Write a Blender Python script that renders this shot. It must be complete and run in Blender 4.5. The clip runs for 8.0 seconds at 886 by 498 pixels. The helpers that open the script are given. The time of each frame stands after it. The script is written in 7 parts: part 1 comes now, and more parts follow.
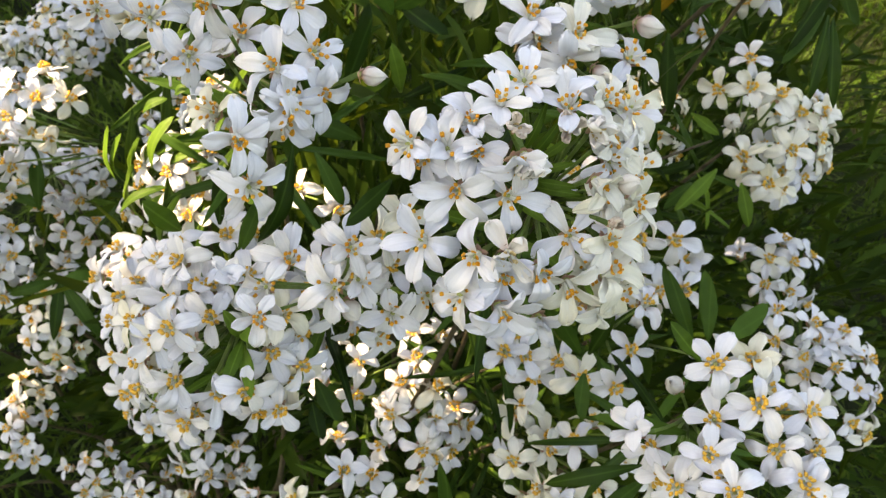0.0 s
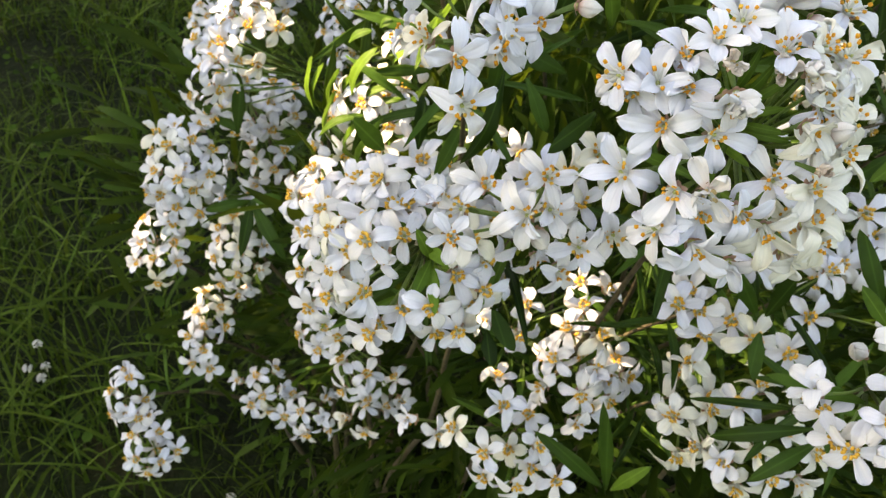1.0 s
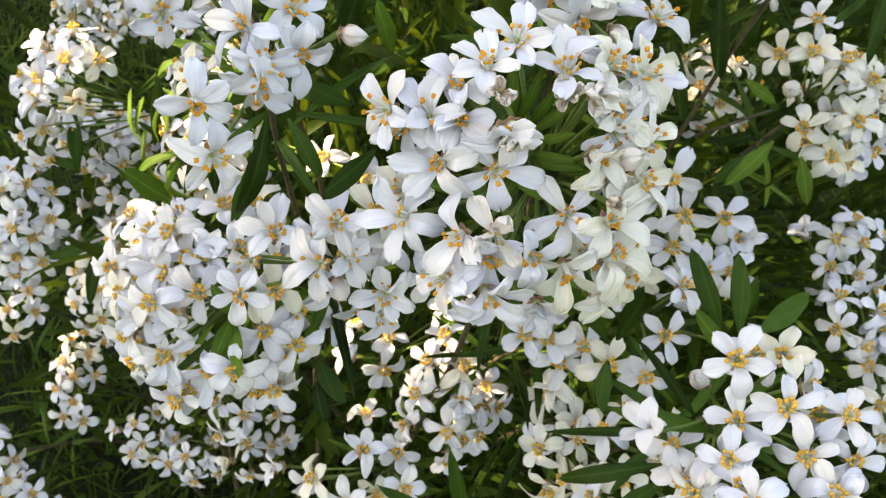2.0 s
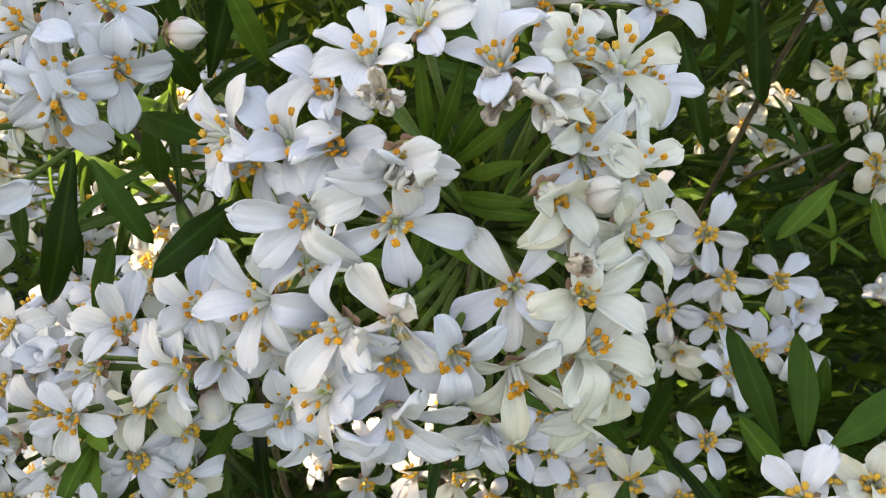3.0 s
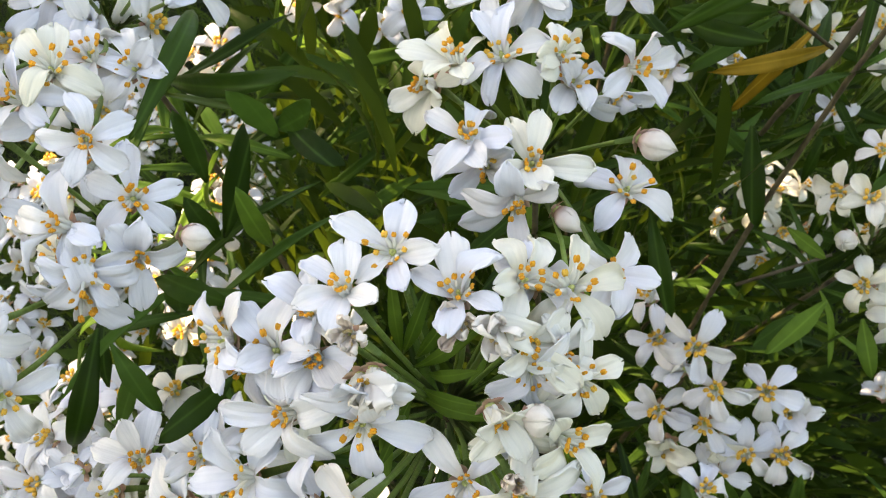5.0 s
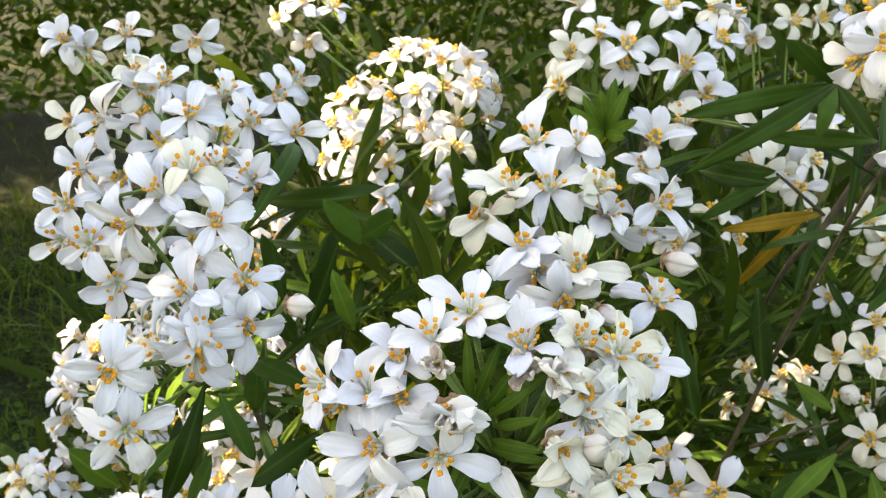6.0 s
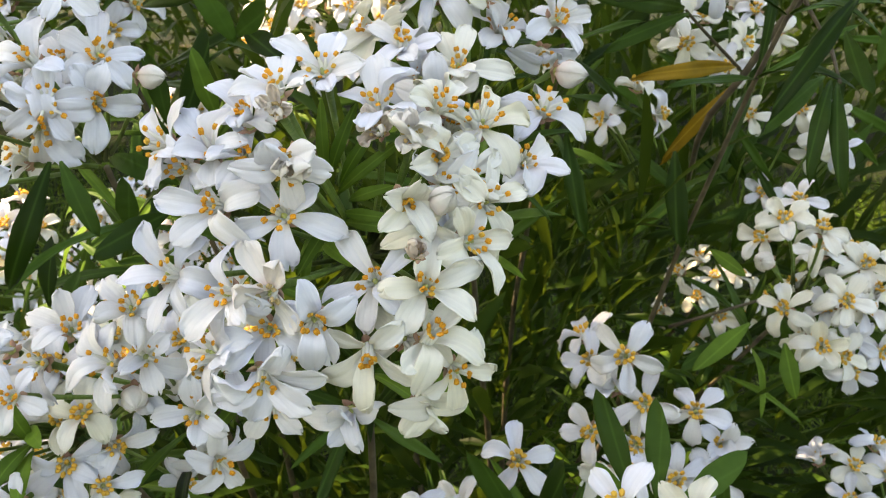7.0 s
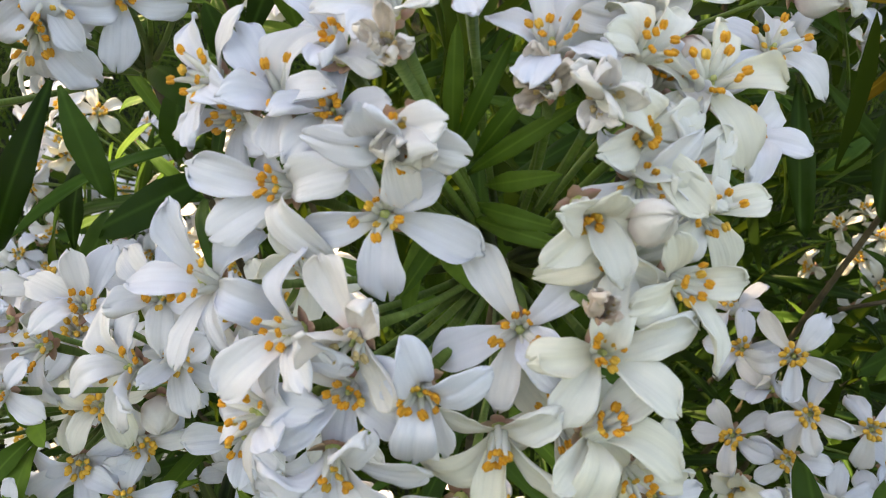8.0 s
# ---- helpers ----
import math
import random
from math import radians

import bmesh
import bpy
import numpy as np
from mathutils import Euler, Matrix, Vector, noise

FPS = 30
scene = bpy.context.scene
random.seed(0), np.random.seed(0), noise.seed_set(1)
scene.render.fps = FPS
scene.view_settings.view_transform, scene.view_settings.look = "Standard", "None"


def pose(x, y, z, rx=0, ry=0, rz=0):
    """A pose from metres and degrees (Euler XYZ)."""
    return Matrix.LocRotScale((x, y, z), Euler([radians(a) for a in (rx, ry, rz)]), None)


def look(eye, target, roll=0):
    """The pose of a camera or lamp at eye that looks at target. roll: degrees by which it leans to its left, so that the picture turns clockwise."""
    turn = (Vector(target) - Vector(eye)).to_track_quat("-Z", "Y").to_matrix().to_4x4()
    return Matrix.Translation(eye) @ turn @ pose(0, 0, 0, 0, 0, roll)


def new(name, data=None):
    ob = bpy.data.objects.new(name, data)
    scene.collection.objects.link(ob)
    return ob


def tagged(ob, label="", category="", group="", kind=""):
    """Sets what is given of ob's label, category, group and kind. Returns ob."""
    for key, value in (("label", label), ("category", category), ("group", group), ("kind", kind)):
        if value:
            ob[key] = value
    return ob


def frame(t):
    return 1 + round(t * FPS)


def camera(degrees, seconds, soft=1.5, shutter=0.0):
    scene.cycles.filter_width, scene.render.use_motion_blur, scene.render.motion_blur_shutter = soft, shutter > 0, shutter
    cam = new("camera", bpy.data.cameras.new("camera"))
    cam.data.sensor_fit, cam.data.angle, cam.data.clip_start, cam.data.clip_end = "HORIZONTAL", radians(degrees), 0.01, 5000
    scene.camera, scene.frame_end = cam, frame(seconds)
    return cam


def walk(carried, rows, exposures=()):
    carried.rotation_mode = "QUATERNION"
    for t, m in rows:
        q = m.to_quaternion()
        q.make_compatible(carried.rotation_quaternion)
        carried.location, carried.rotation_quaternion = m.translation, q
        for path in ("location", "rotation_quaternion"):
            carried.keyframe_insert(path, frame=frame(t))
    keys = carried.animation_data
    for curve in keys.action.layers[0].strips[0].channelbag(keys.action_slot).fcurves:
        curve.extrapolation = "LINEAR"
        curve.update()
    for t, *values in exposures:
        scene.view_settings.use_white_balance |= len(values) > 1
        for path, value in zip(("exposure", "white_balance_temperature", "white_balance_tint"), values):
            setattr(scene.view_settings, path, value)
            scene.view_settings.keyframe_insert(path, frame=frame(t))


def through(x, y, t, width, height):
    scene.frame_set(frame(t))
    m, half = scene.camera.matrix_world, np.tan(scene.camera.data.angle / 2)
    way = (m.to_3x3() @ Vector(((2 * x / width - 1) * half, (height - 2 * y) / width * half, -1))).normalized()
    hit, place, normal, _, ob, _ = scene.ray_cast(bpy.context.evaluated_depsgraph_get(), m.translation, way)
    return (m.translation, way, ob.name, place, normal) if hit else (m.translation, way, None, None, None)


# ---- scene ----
cam = camera(51.00, 8.0, soft=1.1)
cam.data.dof.use_dof, cam.data.dof.focus_distance, cam.data.dof.aperture_fstop = True, 0.22, 60.0
walk(cam, [
    (0.0, look((-0.0565, -0.2393, 0.9386), (0.0588, 0.5216, 0.3001), 6.04)),
    (0.5, look((-0.0703, -0.2592, 0.9413), (-0.0739, 0.4978, 0.2880), 3.77)),
    (1.0, look((-0.0725, -0.2576, 0.9331), (-0.1142, 0.4800, 0.2591), 3.75)),
    (1.5, look((-0.0455, -0.2442, 0.9326), (-0.0350, 0.4924, 0.2563), 4.30)),
    (1.7, look((-0.0376, -0.2416, 0.9334), (0.0009, 0.4969, 0.2603), 4.18)),
    (2.8, look((0.0178, -0.1362, 0.8712), (-0.0371, 0.6114, 0.2093), -3.30)),
    (3.0, look((0.0168, -0.1391, 0.8615), (-0.0269, 0.6512, 0.2504), -2.52)),
    (3.5, look((0.0177, -0.1453, 0.8365), (-0.0168, 0.7349, 0.3631), -1.93)),
    (4.0, look((0.0190, -0.1426, 0.8215), (-0.0191, 0.7602, 0.3931), -2.26)),
    (4.5, look((0.0304, -0.1183, 0.8677), (-0.0182, 0.7186, 0.3225), -1.82)),
    (5.0, look((0.0360, -0.1319, 0.9138), (-0.0600, 0.6525, 0.3010), -2.11)),
    (5.2, look((0.0375, -0.1479, 0.9273), (-0.0720, 0.6652, 0.3557), -1.51)),
    (6.3, look((0.0198, -0.2033, 0.8811), (-0.0685, 0.7277, 0.5272), 0.82)),
    (6.5, look((0.0272, -0.2079, 0.8703), (-0.0293, 0.7291, 0.5255), 0.47)),
    (7.0, look((0.0562, -0.1986, 0.8438), (-0.0223, 0.7092, 0.4318), 1.74)),
    (7.5, look((0.0567, -0.1513, 0.8331), (-0.1087, 0.7238, 0.3784), 3.21)),
    (8.0, look((0.0307, -0.1136, 0.8281), (-0.1209, 0.7207, 0.2979), 4.57)),
], exposures=[(0.0, 2.34, 11150.0, 12.6), (1.7, 2.52, 10900.0, 12.6), (3.0, 2.27, 10600.0, 12.1), (4.0, 2.19, 10600.0, 11.9), (5.0, 2.46, 11000.0, 11.9), (6.3, 2.6, 11000.0, 12.0), (7.0, 2.46, 10900.0, 12.0), (8.0, 2.28, 10400.0, 12.8)])

# ---- sky and sun ----
SUN = Vector((-0.72, 0.12, 0.68)).normalized()
world = bpy.data.worlds.new("sky")
scene.world = world
world.use_nodes = True
sky = world.node_tree.nodes.new("ShaderNodeTexSky")
sky.sky_type, sky.sun_disc = "NISHITA", False
sky.sun_elevation, sky.sun_rotation = math.asin(SUN.z), math.atan2(SUN.x, SUN.y)
world.node_tree.links.new(sky.outputs[0], world.node_tree.nodes["Background"].inputs[0])
world.node_tree.nodes["Background"].inputs[1].default_value = 0.14
lamp = bpy.data.lights.new("sun", "SUN")
lamp.energy, lamp.angle, lamp.color = 3.2, radians(0.5), (1.0, 0.89, 0.74)
new("sun", lamp).matrix_world = look(SUN * 30, (0, 0, 0))


def part(name, mesh, parent, m=None, label=""):
    """Links a mesh as one object under a thing or a part, at the pose m in its parent's space."""
    ob = new(name, mesh)
    ob.parent = parent
    if m is not None:
        ob.matrix_basis = m
    if label:
        ob["label"] = label
    return ob


def mesh_of(name, verts, faces, mats, slots=None):
    me = bpy.data.meshes.new(name)
    me.from_pydata([tuple(v) for v in verts], [], faces)
    for mat in mats:
        me.materials.append(mat)
    if slots:
        me.polygons.foreach_set("material_index", slots)
    me.polygons.foreach_set("use_smooth", [True] * len(me.polygons))
    me.update()
    return me


def tube(points, radii, sides=6):
    """Vertices and faces of a tapered tube along points, closed at both ends."""
    verts, faces = [], []
    pts = [Vector(p) for p in points]
    for i, p in enumerate(pts):
        d = (pts[min(i + 1, len(pts) - 1)] - pts[max(i - 1, 0)]).normalized()
        a = d.cross(Vector((0.31, 0.83, 0.46))).normalized()
        b = d.cross(a)
        for k in range(sides):
            w = 2 * math.pi * k / sides
            verts.append(p + radii[i] * (math.cos(w) * a + math.sin(w) * b))
    for i in range(len(pts) - 1):
        for k in range(sides):
            j = (k + 1) % sides
            faces.append((i * sides + k, i * sides + j, (i + 1) * sides + j, (i + 1) * sides + k))
    faces.append(tuple(range(sides - 1, -1, -1)))
    faces.append(tuple((len(pts) - 1) * sides + k for k in range(sides)))
    return verts, faces


def ball(centre, radii, rings=5, sides=7, tilt=None):
    """Vertices and faces of a rounded body with half-axes radii."""
    verts, faces = [], []
    t = tilt or Matrix.Identity(3)
    c = Vector(centre)
    for i in range(rings + 1):
        a = math.pi * (0.02 + 0.96 * i / rings)
        for k in range(sides):
            b = 2 * math.pi * k / sides
            v = Vector((math.sin(a) * math.cos(b) * radii[0], math.sin(a) * math.sin(b) * radii[1], math.cos(a) * radii[2]))
            verts.append(c + t @ v)
    for i in range(rings):
        for k in range(sides):
            j = (k + 1) % sides
            faces.append((i * sides + k, (i + 1) * sides + k, (i + 1) * sides + j, i * sides + j))
    faces.append(tuple(range(sides)))
    faces.append(tuple(rings * sides + k for k in range(sides - 1, -1, -1)))
    return verts, faces


def joined(pieces):
    """Joins (verts, faces, slot) pieces into one list each."""
    verts, faces, slots = [], [], []
    for v, f, s in pieces:
        n = len(verts)
        verts += v
        faces += [tuple(i + n for i in q) for q in f]
        slots += [s] * len(f)
    return verts, faces, slots


def sheet(nu, nv, at, thick):
    """A thin closed sheet: at(u, v) gives its middle surface, u along, v across from -1 to 1."""
    top, low, faces = [], [], []
    for i in range(nu):
        for k in range(nv):
            u, v = i / (nu - 1), 2 * k / (nv - 1) - 1
            p = at(u, v)
            e = 1e-3
            n = (at(u + e, v) - at(u - e, v)).cross(at(u, v + e) - at(u, v - e))
            n = n.normalized() if n.length > 1e-14 else Vector((0, 0, 1))
            s = thick * (0.35 if abs(v) > 0.99 or i == nu - 1 else 1)
            top.append(p + n * s / 2)
            low.append(p - n * s / 2)
    m = nu * nv
    for i in range(nu - 1):
        for k in range(nv - 1):
            a, b, c, d = i * nv + k, (i + 1) * nv + k, (i + 1) * nv + k + 1, i * nv + k + 1
            faces.append((a, b, c, d))
            faces.append((d + m, c + m, b + m, a + m))
    rim = [i * nv for i in range(nu)] + [(nu - 1) * nv + k for k in range(1, nv)]
    rim += [i * nv + nv - 1 for i in range(nu - 2, -1, -1)] + [k for k in range(nv - 2, 0, -1)]
    for a, b in zip(rim, rim[1:] + rim[:1]):
        faces.append((b, a, a + m, b + m))
    return top + low, faces


# ---- materials ----
def material(name):
    mat = bpy.data.materials.new(name)
    mat.use_nodes = True
    nt = mat.node_tree
    nt.nodes.clear()
    return mat, nt


def node(nt, kind, **values):
    n = nt.nodes.new(kind)
    for key, value in values.items():
        n.inputs[key.replace("_", " ")].default_value = value
    return n


def ramp(nt, fac, stops):
    r = nt.nodes.new("ShaderNodeValToRGB")
    nt.links.new(fac, r.inputs[0])
    while len(r.color_ramp.elements) < len(stops):
        r.color_ramp.elements.new(0.5)
    for e, (at, col) in zip(r.color_ramp.elements, stops):
        e.position, e.color = at, (*col, 1)
    return r.outputs[0]


def mixed(nt, a, b, fac, mode="MIX"):
    """Mixes two colours; each of a, b, fac may be a socket or a value."""
    m = nt.nodes.new("ShaderNodeMix")
    m.data_type, m.blend_type = "RGBA", mode
    for socket, value in ((m.inputs[0], fac), (m.inputs[6], a), (m.inputs[7], b)):
        if isinstance(value, bpy.types.NodeSocket):
            nt.links.new(value, socket)
        else:
            socket.default_value = value if isinstance(value, float) else (*value, 1)
    return m.outputs[2]


def finish(nt, colour, rough, through=0.0, through_colour=None, bump=None, depth=0.0, distance=0.001, specular=0.5, sheen=0.0):
    """A Principled surface, partly translucent, with an optional bump."""
    p = node(nt, "ShaderNodeBsdfPrincipled", Roughness=rough)
    p.inputs["Specular IOR Level"].default_value = specular
    nt.links.new(colour, p.inputs["Base Color"])
    surface = p.outputs[0]
    if bump is not None:
        b = node(nt, "ShaderNodeBump", Strength=depth, Distance=distance)
        nt.links.new(bump, b.inputs["Height"])
        nt.links.new(b.outputs[0], p.inputs["Normal"])
    if through:
        t = nt.nodes.new("ShaderNodeBsdfTranslucent")
        nt.links.new(through_colour if through_colour is not None else colour, t.inputs[0])
        m = node(nt, "ShaderNodeMixShader", Fac=through)
        nt.links.new(surface, m.inputs[1])
        nt.links.new(t.outputs[0], m.inputs[2])
        surface = m.outputs[0]
    nt.links.new(surface, nt.nodes.new("ShaderNodeOutputMaterial").inputs[0])


def coords(nt, scale=(1, 1, 1)):
    c = nt.nodes.new("ShaderNodeTexCoord")
    m = nt.nodes.new("ShaderNodeMapping")
    m.inputs["Scale"].default_value = scale
    nt.links.new(c.outputs["Object"], m.inputs[0])
    return m.outputs[0]


def noisy(nt, vector, scale, detail=3.0):
    n = node(nt, "ShaderNodeTexNoise", Scale=scale, Detail=detail)
    nt.links.new(vector, n.inputs["Vector"])
    return n.outputs["Fac"]


def chance(nt):
    return nt.nodes.new("ShaderNodeObjectInfo").outputs["Random"]


def along(nt):
    """The object's own x, y and z."""
    s = nt.nodes.new("ShaderNodeSeparateXYZ")
    nt.links.new(nt.nodes.new("ShaderNodeTexCoord").outputs["Object"], s.inputs[0])
    return s.outputs


def calc(nt, op, a, b=0.0):
    m = nt.nodes.new("ShaderNodeMath")
    m.operation = op
    for socket, value in ((m.inputs[0], a), (m.inputs[1], b)):
        if isinstance(value, bpy.types.NodeSocket):
            nt.links.new(value, socket)
        else:
            socket.default_value = value
    return m.outputs[0]


def petal_material(name, tones, base):
    mat, nt = material(name)
    xyz = along(nt)
    body = ramp(nt, chance(nt), tones)
    # a faint blush on the claw and a fine soft mottling over the blade
    claw = ramp(nt, calc(nt, "DIVIDE", xyz[0], 0.0146), [(0.0, (1, 1, 1)), (0.28, (0, 0, 0))])
    col = mixed(nt, body, base, claw)
    mottle = ramp(nt, noisy(nt, coords(nt), 260), [(0.3, (0.95, 0.95, 0.95)), (0.7, (1, 1, 1))])
    col = mixed(nt, col, mottle, 1.0, "MULTIPLY")
    # veins run along the petal
    veins = noisy(nt, coords(nt, (60, 1100, 1)), 1.0, 2.0)
    col = mixed(nt, col, ramp(nt, veins, [(0.33, (0.945, 0.95, 0.96)), (0.6, (1, 1, 1))]), 1.0, "MULTIPLY")
    finish(nt, col, 0.45, 0.25, mixed(nt, col, (0.95, 0.91, 0.78), 0.16), veins, 0.5, 0.0006, 0.3)
    return mat


# cool sky light is put into the white petals, warm light into the cream
PETAL = petal_material("petal_white", [(0.0, (0.81, 0.84, 0.935)), (0.6, (0.85, 0.86, 0.915)), (1.0, (0.88, 0.865, 0.86))], (0.83, 0.77, 0.67))
CREAM_LIT = petal_material("petal_cream_lit", [(0.0, (0.87, 0.87, 0.84)), (1.0, (0.88, 0.86, 0.74))], (0.76, 0.72, 0.55))
FADED = petal_material("petal_faded", [(0.0, (0.91, 0.88, 0.84)), (1.0, (0.92, 0.87, 0.85))], (0.8, 0.6, 0.53))
BROWNED = petal_material("petal_withered", [(0.0, (0.74, 0.58, 0.47)), (0.4, (0.88, 0.79, 0.72)), (1.0, (0.92, 0.87, 0.83))], (0.6, 0.36, 0.27))


def plain_material(name, a, b, rough, scale=400.0, through=0.0, depth=0.0):
    mat, nt = material(name)
    fac = noisy(nt, coords(nt), scale)
    col = mixed(nt, ramp(nt, fac, [(0.3, a), (0.7, b)]), ramp(nt, chance(nt), [(0, (0.8, 0.8, 0.8)), (1, (1, 1, 1))]), 1.0, "MULTIPLY")
    finish(nt, col, rough, through, None, fac, depth)
    return mat


FILAMENT = plain_material("filament", (0.84, 0.84, 0.76), (0.88, 0.88, 0.85), 0.5, 500, 0.25)
ANTHER = plain_material("anther", (0.82, 0.3, 0.015), (0.95, 0.47, 0.045), 0.7, 1800, 0.1, 0.4)
ANTHER_RIPE = plain_material("anther_ripe", (0.86, 0.45, 0.05), (0.94, 0.58, 0.11), 0.75, 1800, 0.1, 0.4)
ANTHER_PALE = plain_material("anther_pale", (0.68, 0.5, 0.25), (0.8, 0.62, 0.32), 0.75, 1800, 0.1, 0.4)
PISTIL = plain_material("pistil", (0.36, 0.46, 0.12), (0.6, 0.6, 0.25), 0.4, 900)
CALYX = plain_material("calyx", (0.5, 0.24, 0.2), (0.46, 0.34, 0.2), 0.55, 350)


def bud_material():
    mat, nt = material("bud_petals")
    up = ramp(nt, calc(nt, "DIVIDE", along(nt)[2], 0.012), [(0.0, (0.6, 0.36, 0.3)), (0.3, (0.82, 0.74, 0.7)), (0.75, (0.86, 0.84, 0.8))])
    fine = noisy(nt, coords(nt), 420)
    col = mixed(nt, up, ramp(nt, fine, [(0.3, (0.9, 0.88, 0.88)), (0.7, (1, 1, 1))]), 1.0, "MULTIPLY")
    finish(nt, col, 0.45, 0.3, None, fine, 0.3, 0.0006, 0.3)
    return mat


BUDSKIN = bud_material()
STALK = plain_material("stalk", (0.1, 0.2, 0.03), (0.2, 0.3, 0.07), 0.5, 220, 0.1)
BARK = plain_material("bark", (0.05, 0.036, 0.02), (0.12, 0.1, 0.055), 0.85, 160, 0, 0.6)


def leaf_material(name, dark, light, glow, random_by_island=False):
    mat, nt = material(name)
    xyz = along(nt)
    if random_by_island:
        r = nt.nodes.new("ShaderNodeNewGeometry").outputs["Random Per Island"]
    else:
        r = chance(nt)
    col = ramp(nt, r, [(0.0, dark), (0.75, light), (1.0, tuple(1.5 * c for c in light))])
    blot = ramp(nt, noisy(nt, coords(nt), 90), [(0.25, (0.7, 0.75, 0.7)), (0.75, (1.1, 1.1, 1.0))])
    col = mixed(nt, col, blot, 1.0, "MULTIPLY")
    if not random_by_island:
        rib = ramp(nt, calc(nt, "ABSOLUTE", calc(nt, "DIVIDE", xyz[1], 0.004)), [(0.0, (1, 1, 1)), (0.14, (0, 0, 0))])
        col = mixed(nt, col, tuple(1.6 * c for c in light), calc(nt, "MULTIPLY", rib, 0.6))
    side = noisy(nt, coords(nt, (260, 90, 1)), 1.0, 3.0)
    finish(nt, col, 0.42, 0.2, mixed(nt, col, glow, 0.75), side, 0.3, 0.0008, 0.04 if random_by_island else 0.1)
    return mat


LEAF = leaf_material("leaf_green", (0.008, 0.023, 0.004), (0.041, 0.093, 0.016), (0.24, 0.36, 0.03))
HEDGE = leaf_material("hedge_leaves", (0.014, 0.032, 0.005), (0.05, 0.095, 0.014), (0.24, 0.36, 0.03), True)
LEAF_YOUNG = leaf_material("leaf_young", (0.055, 0.12, 0.016), (0.105, 0.19, 0.028), (0.3, 0.44, 0.03))
LEAF_OLD = leaf_material("leaf_yellow", (0.26, 0.15, 0.015), (0.36, 0.22, 0.03), (0.5, 0.3, 0.03))
# darker than the outer leaves: the shrub's inner shade is put into this colour
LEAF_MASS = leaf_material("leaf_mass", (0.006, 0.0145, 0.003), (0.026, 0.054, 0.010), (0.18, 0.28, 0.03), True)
GRASS = leaf_material("grass_blades", (0.004, 0.012, 0.0028), (0.05, 0.095, 0.018), (0.22, 0.33, 0.04), True)
STRAND = leaf_material("grass_strands", (0.03, 0.06, 0.008), (0.085, 0.14, 0.024), (0.3, 0.4, 0.06), True)
WEED = leaf_material("weed_leaves", (0.016, 0.04, 0.006), (0.036, 0.08, 0.012), (0.16, 0.26, 0.03), True)


def soil_material():
    mat, nt = material("soil")
    c = coords(nt)
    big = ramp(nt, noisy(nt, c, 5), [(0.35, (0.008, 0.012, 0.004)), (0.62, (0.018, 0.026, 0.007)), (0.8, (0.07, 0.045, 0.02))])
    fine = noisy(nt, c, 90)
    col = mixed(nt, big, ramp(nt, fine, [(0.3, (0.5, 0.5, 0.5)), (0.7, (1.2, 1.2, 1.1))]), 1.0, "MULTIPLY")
    finish(nt, col, 0.95, 0, None, fine, 0.9, 0.01, 0.2)
    return mat


SOIL = soil_material()

# ---- ground ----
def ground():
    bm = bmesh.new()
    edges = [-400, -60, -12, -4] + [-2.4 + 0.08 * i for i in range(61)] + [4, 12, 60, 400]
    grid = [[bm.verts.new((x, y + 0.4, 0.02 * (noise.noise((x * 1.7, y * 1.7, 0.3)) - 0.2) if abs(x) < 4 and abs(y) < 4 else 0)) for x in edges] for y in edges]
    for a, b in zip(grid, grid[1:]):
        for i in range(len(edges) - 1):
            bm.faces.new((a[i], a[i + 1], b[i + 1], b[i]))
    me = bpy.data.meshes.new("ground")
    bm.to_mesh(me)
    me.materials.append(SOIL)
    me.polygons.foreach_set("use_smooth", [True] * len(me.polygons))
    tagged(new("ground", me), "dark lawn soil with moss and bare brown patches", "ground", kind="structure")


def height(x, y):
    return 0.02 * (noise.noise((x * 1.7, (y - 0.4) * 1.7, 0.3)) - 0.2)


def lawn(count, seed, name, label, reach):
    """Grass blades, each a bent tapered strip, as one object."""
    rng = random.Random(seed)
    verts, faces = [], []
    for _ in range(count):
        x, y = rng.uniform(*reach[0]), rng.uniform(*reach[1])
        if noise.noise((x * 3.1, y * 3.1, 7.0)) < -0.32 and rng.random() < 0.8:
            continue
        tall = rng.uniform(0.03, 0.085) * (2.0 if noise.noise((x * 6, y * 6, 1.0)) > 0.25 else 1)
        wide = rng.uniform(0.0012, 0.0026)
        a, lean = rng.uniform(0, 6.283), rng.uniform(0.25, 1.2)
        dx, dy = math.cos(a), math.sin(a)
        n, z0 = len(verts), height(x, y)
        for i in range(4):
            s = i / 3
            r, z = tall * lean * s * s, tall * s * (1 - 0.3 * lean * s)
            w = wide * (1 - s * 0.92)
            verts.append((x + dx * r - dy * w, y + dy * r + dx * w, z0 + z))
            verts.append((x + dx * r + dy * w, y + dy * r - dx * w, z0 + z))
        for i in range(3):
            faces.append((n + 2 * i, n + 2 * i + 1, n + 2 * i + 3, n + 2 * i + 2))
    tagged(new(name, mesh_of(name, verts, faces, [GRASS])), label, "grass", kind="stuff")


ground()
lawn(26000, 3, "lawn_grass", "uneven shaded green lawn grass round the shrub", ((-1.7, 1.5), (-0.2, 2.2)))


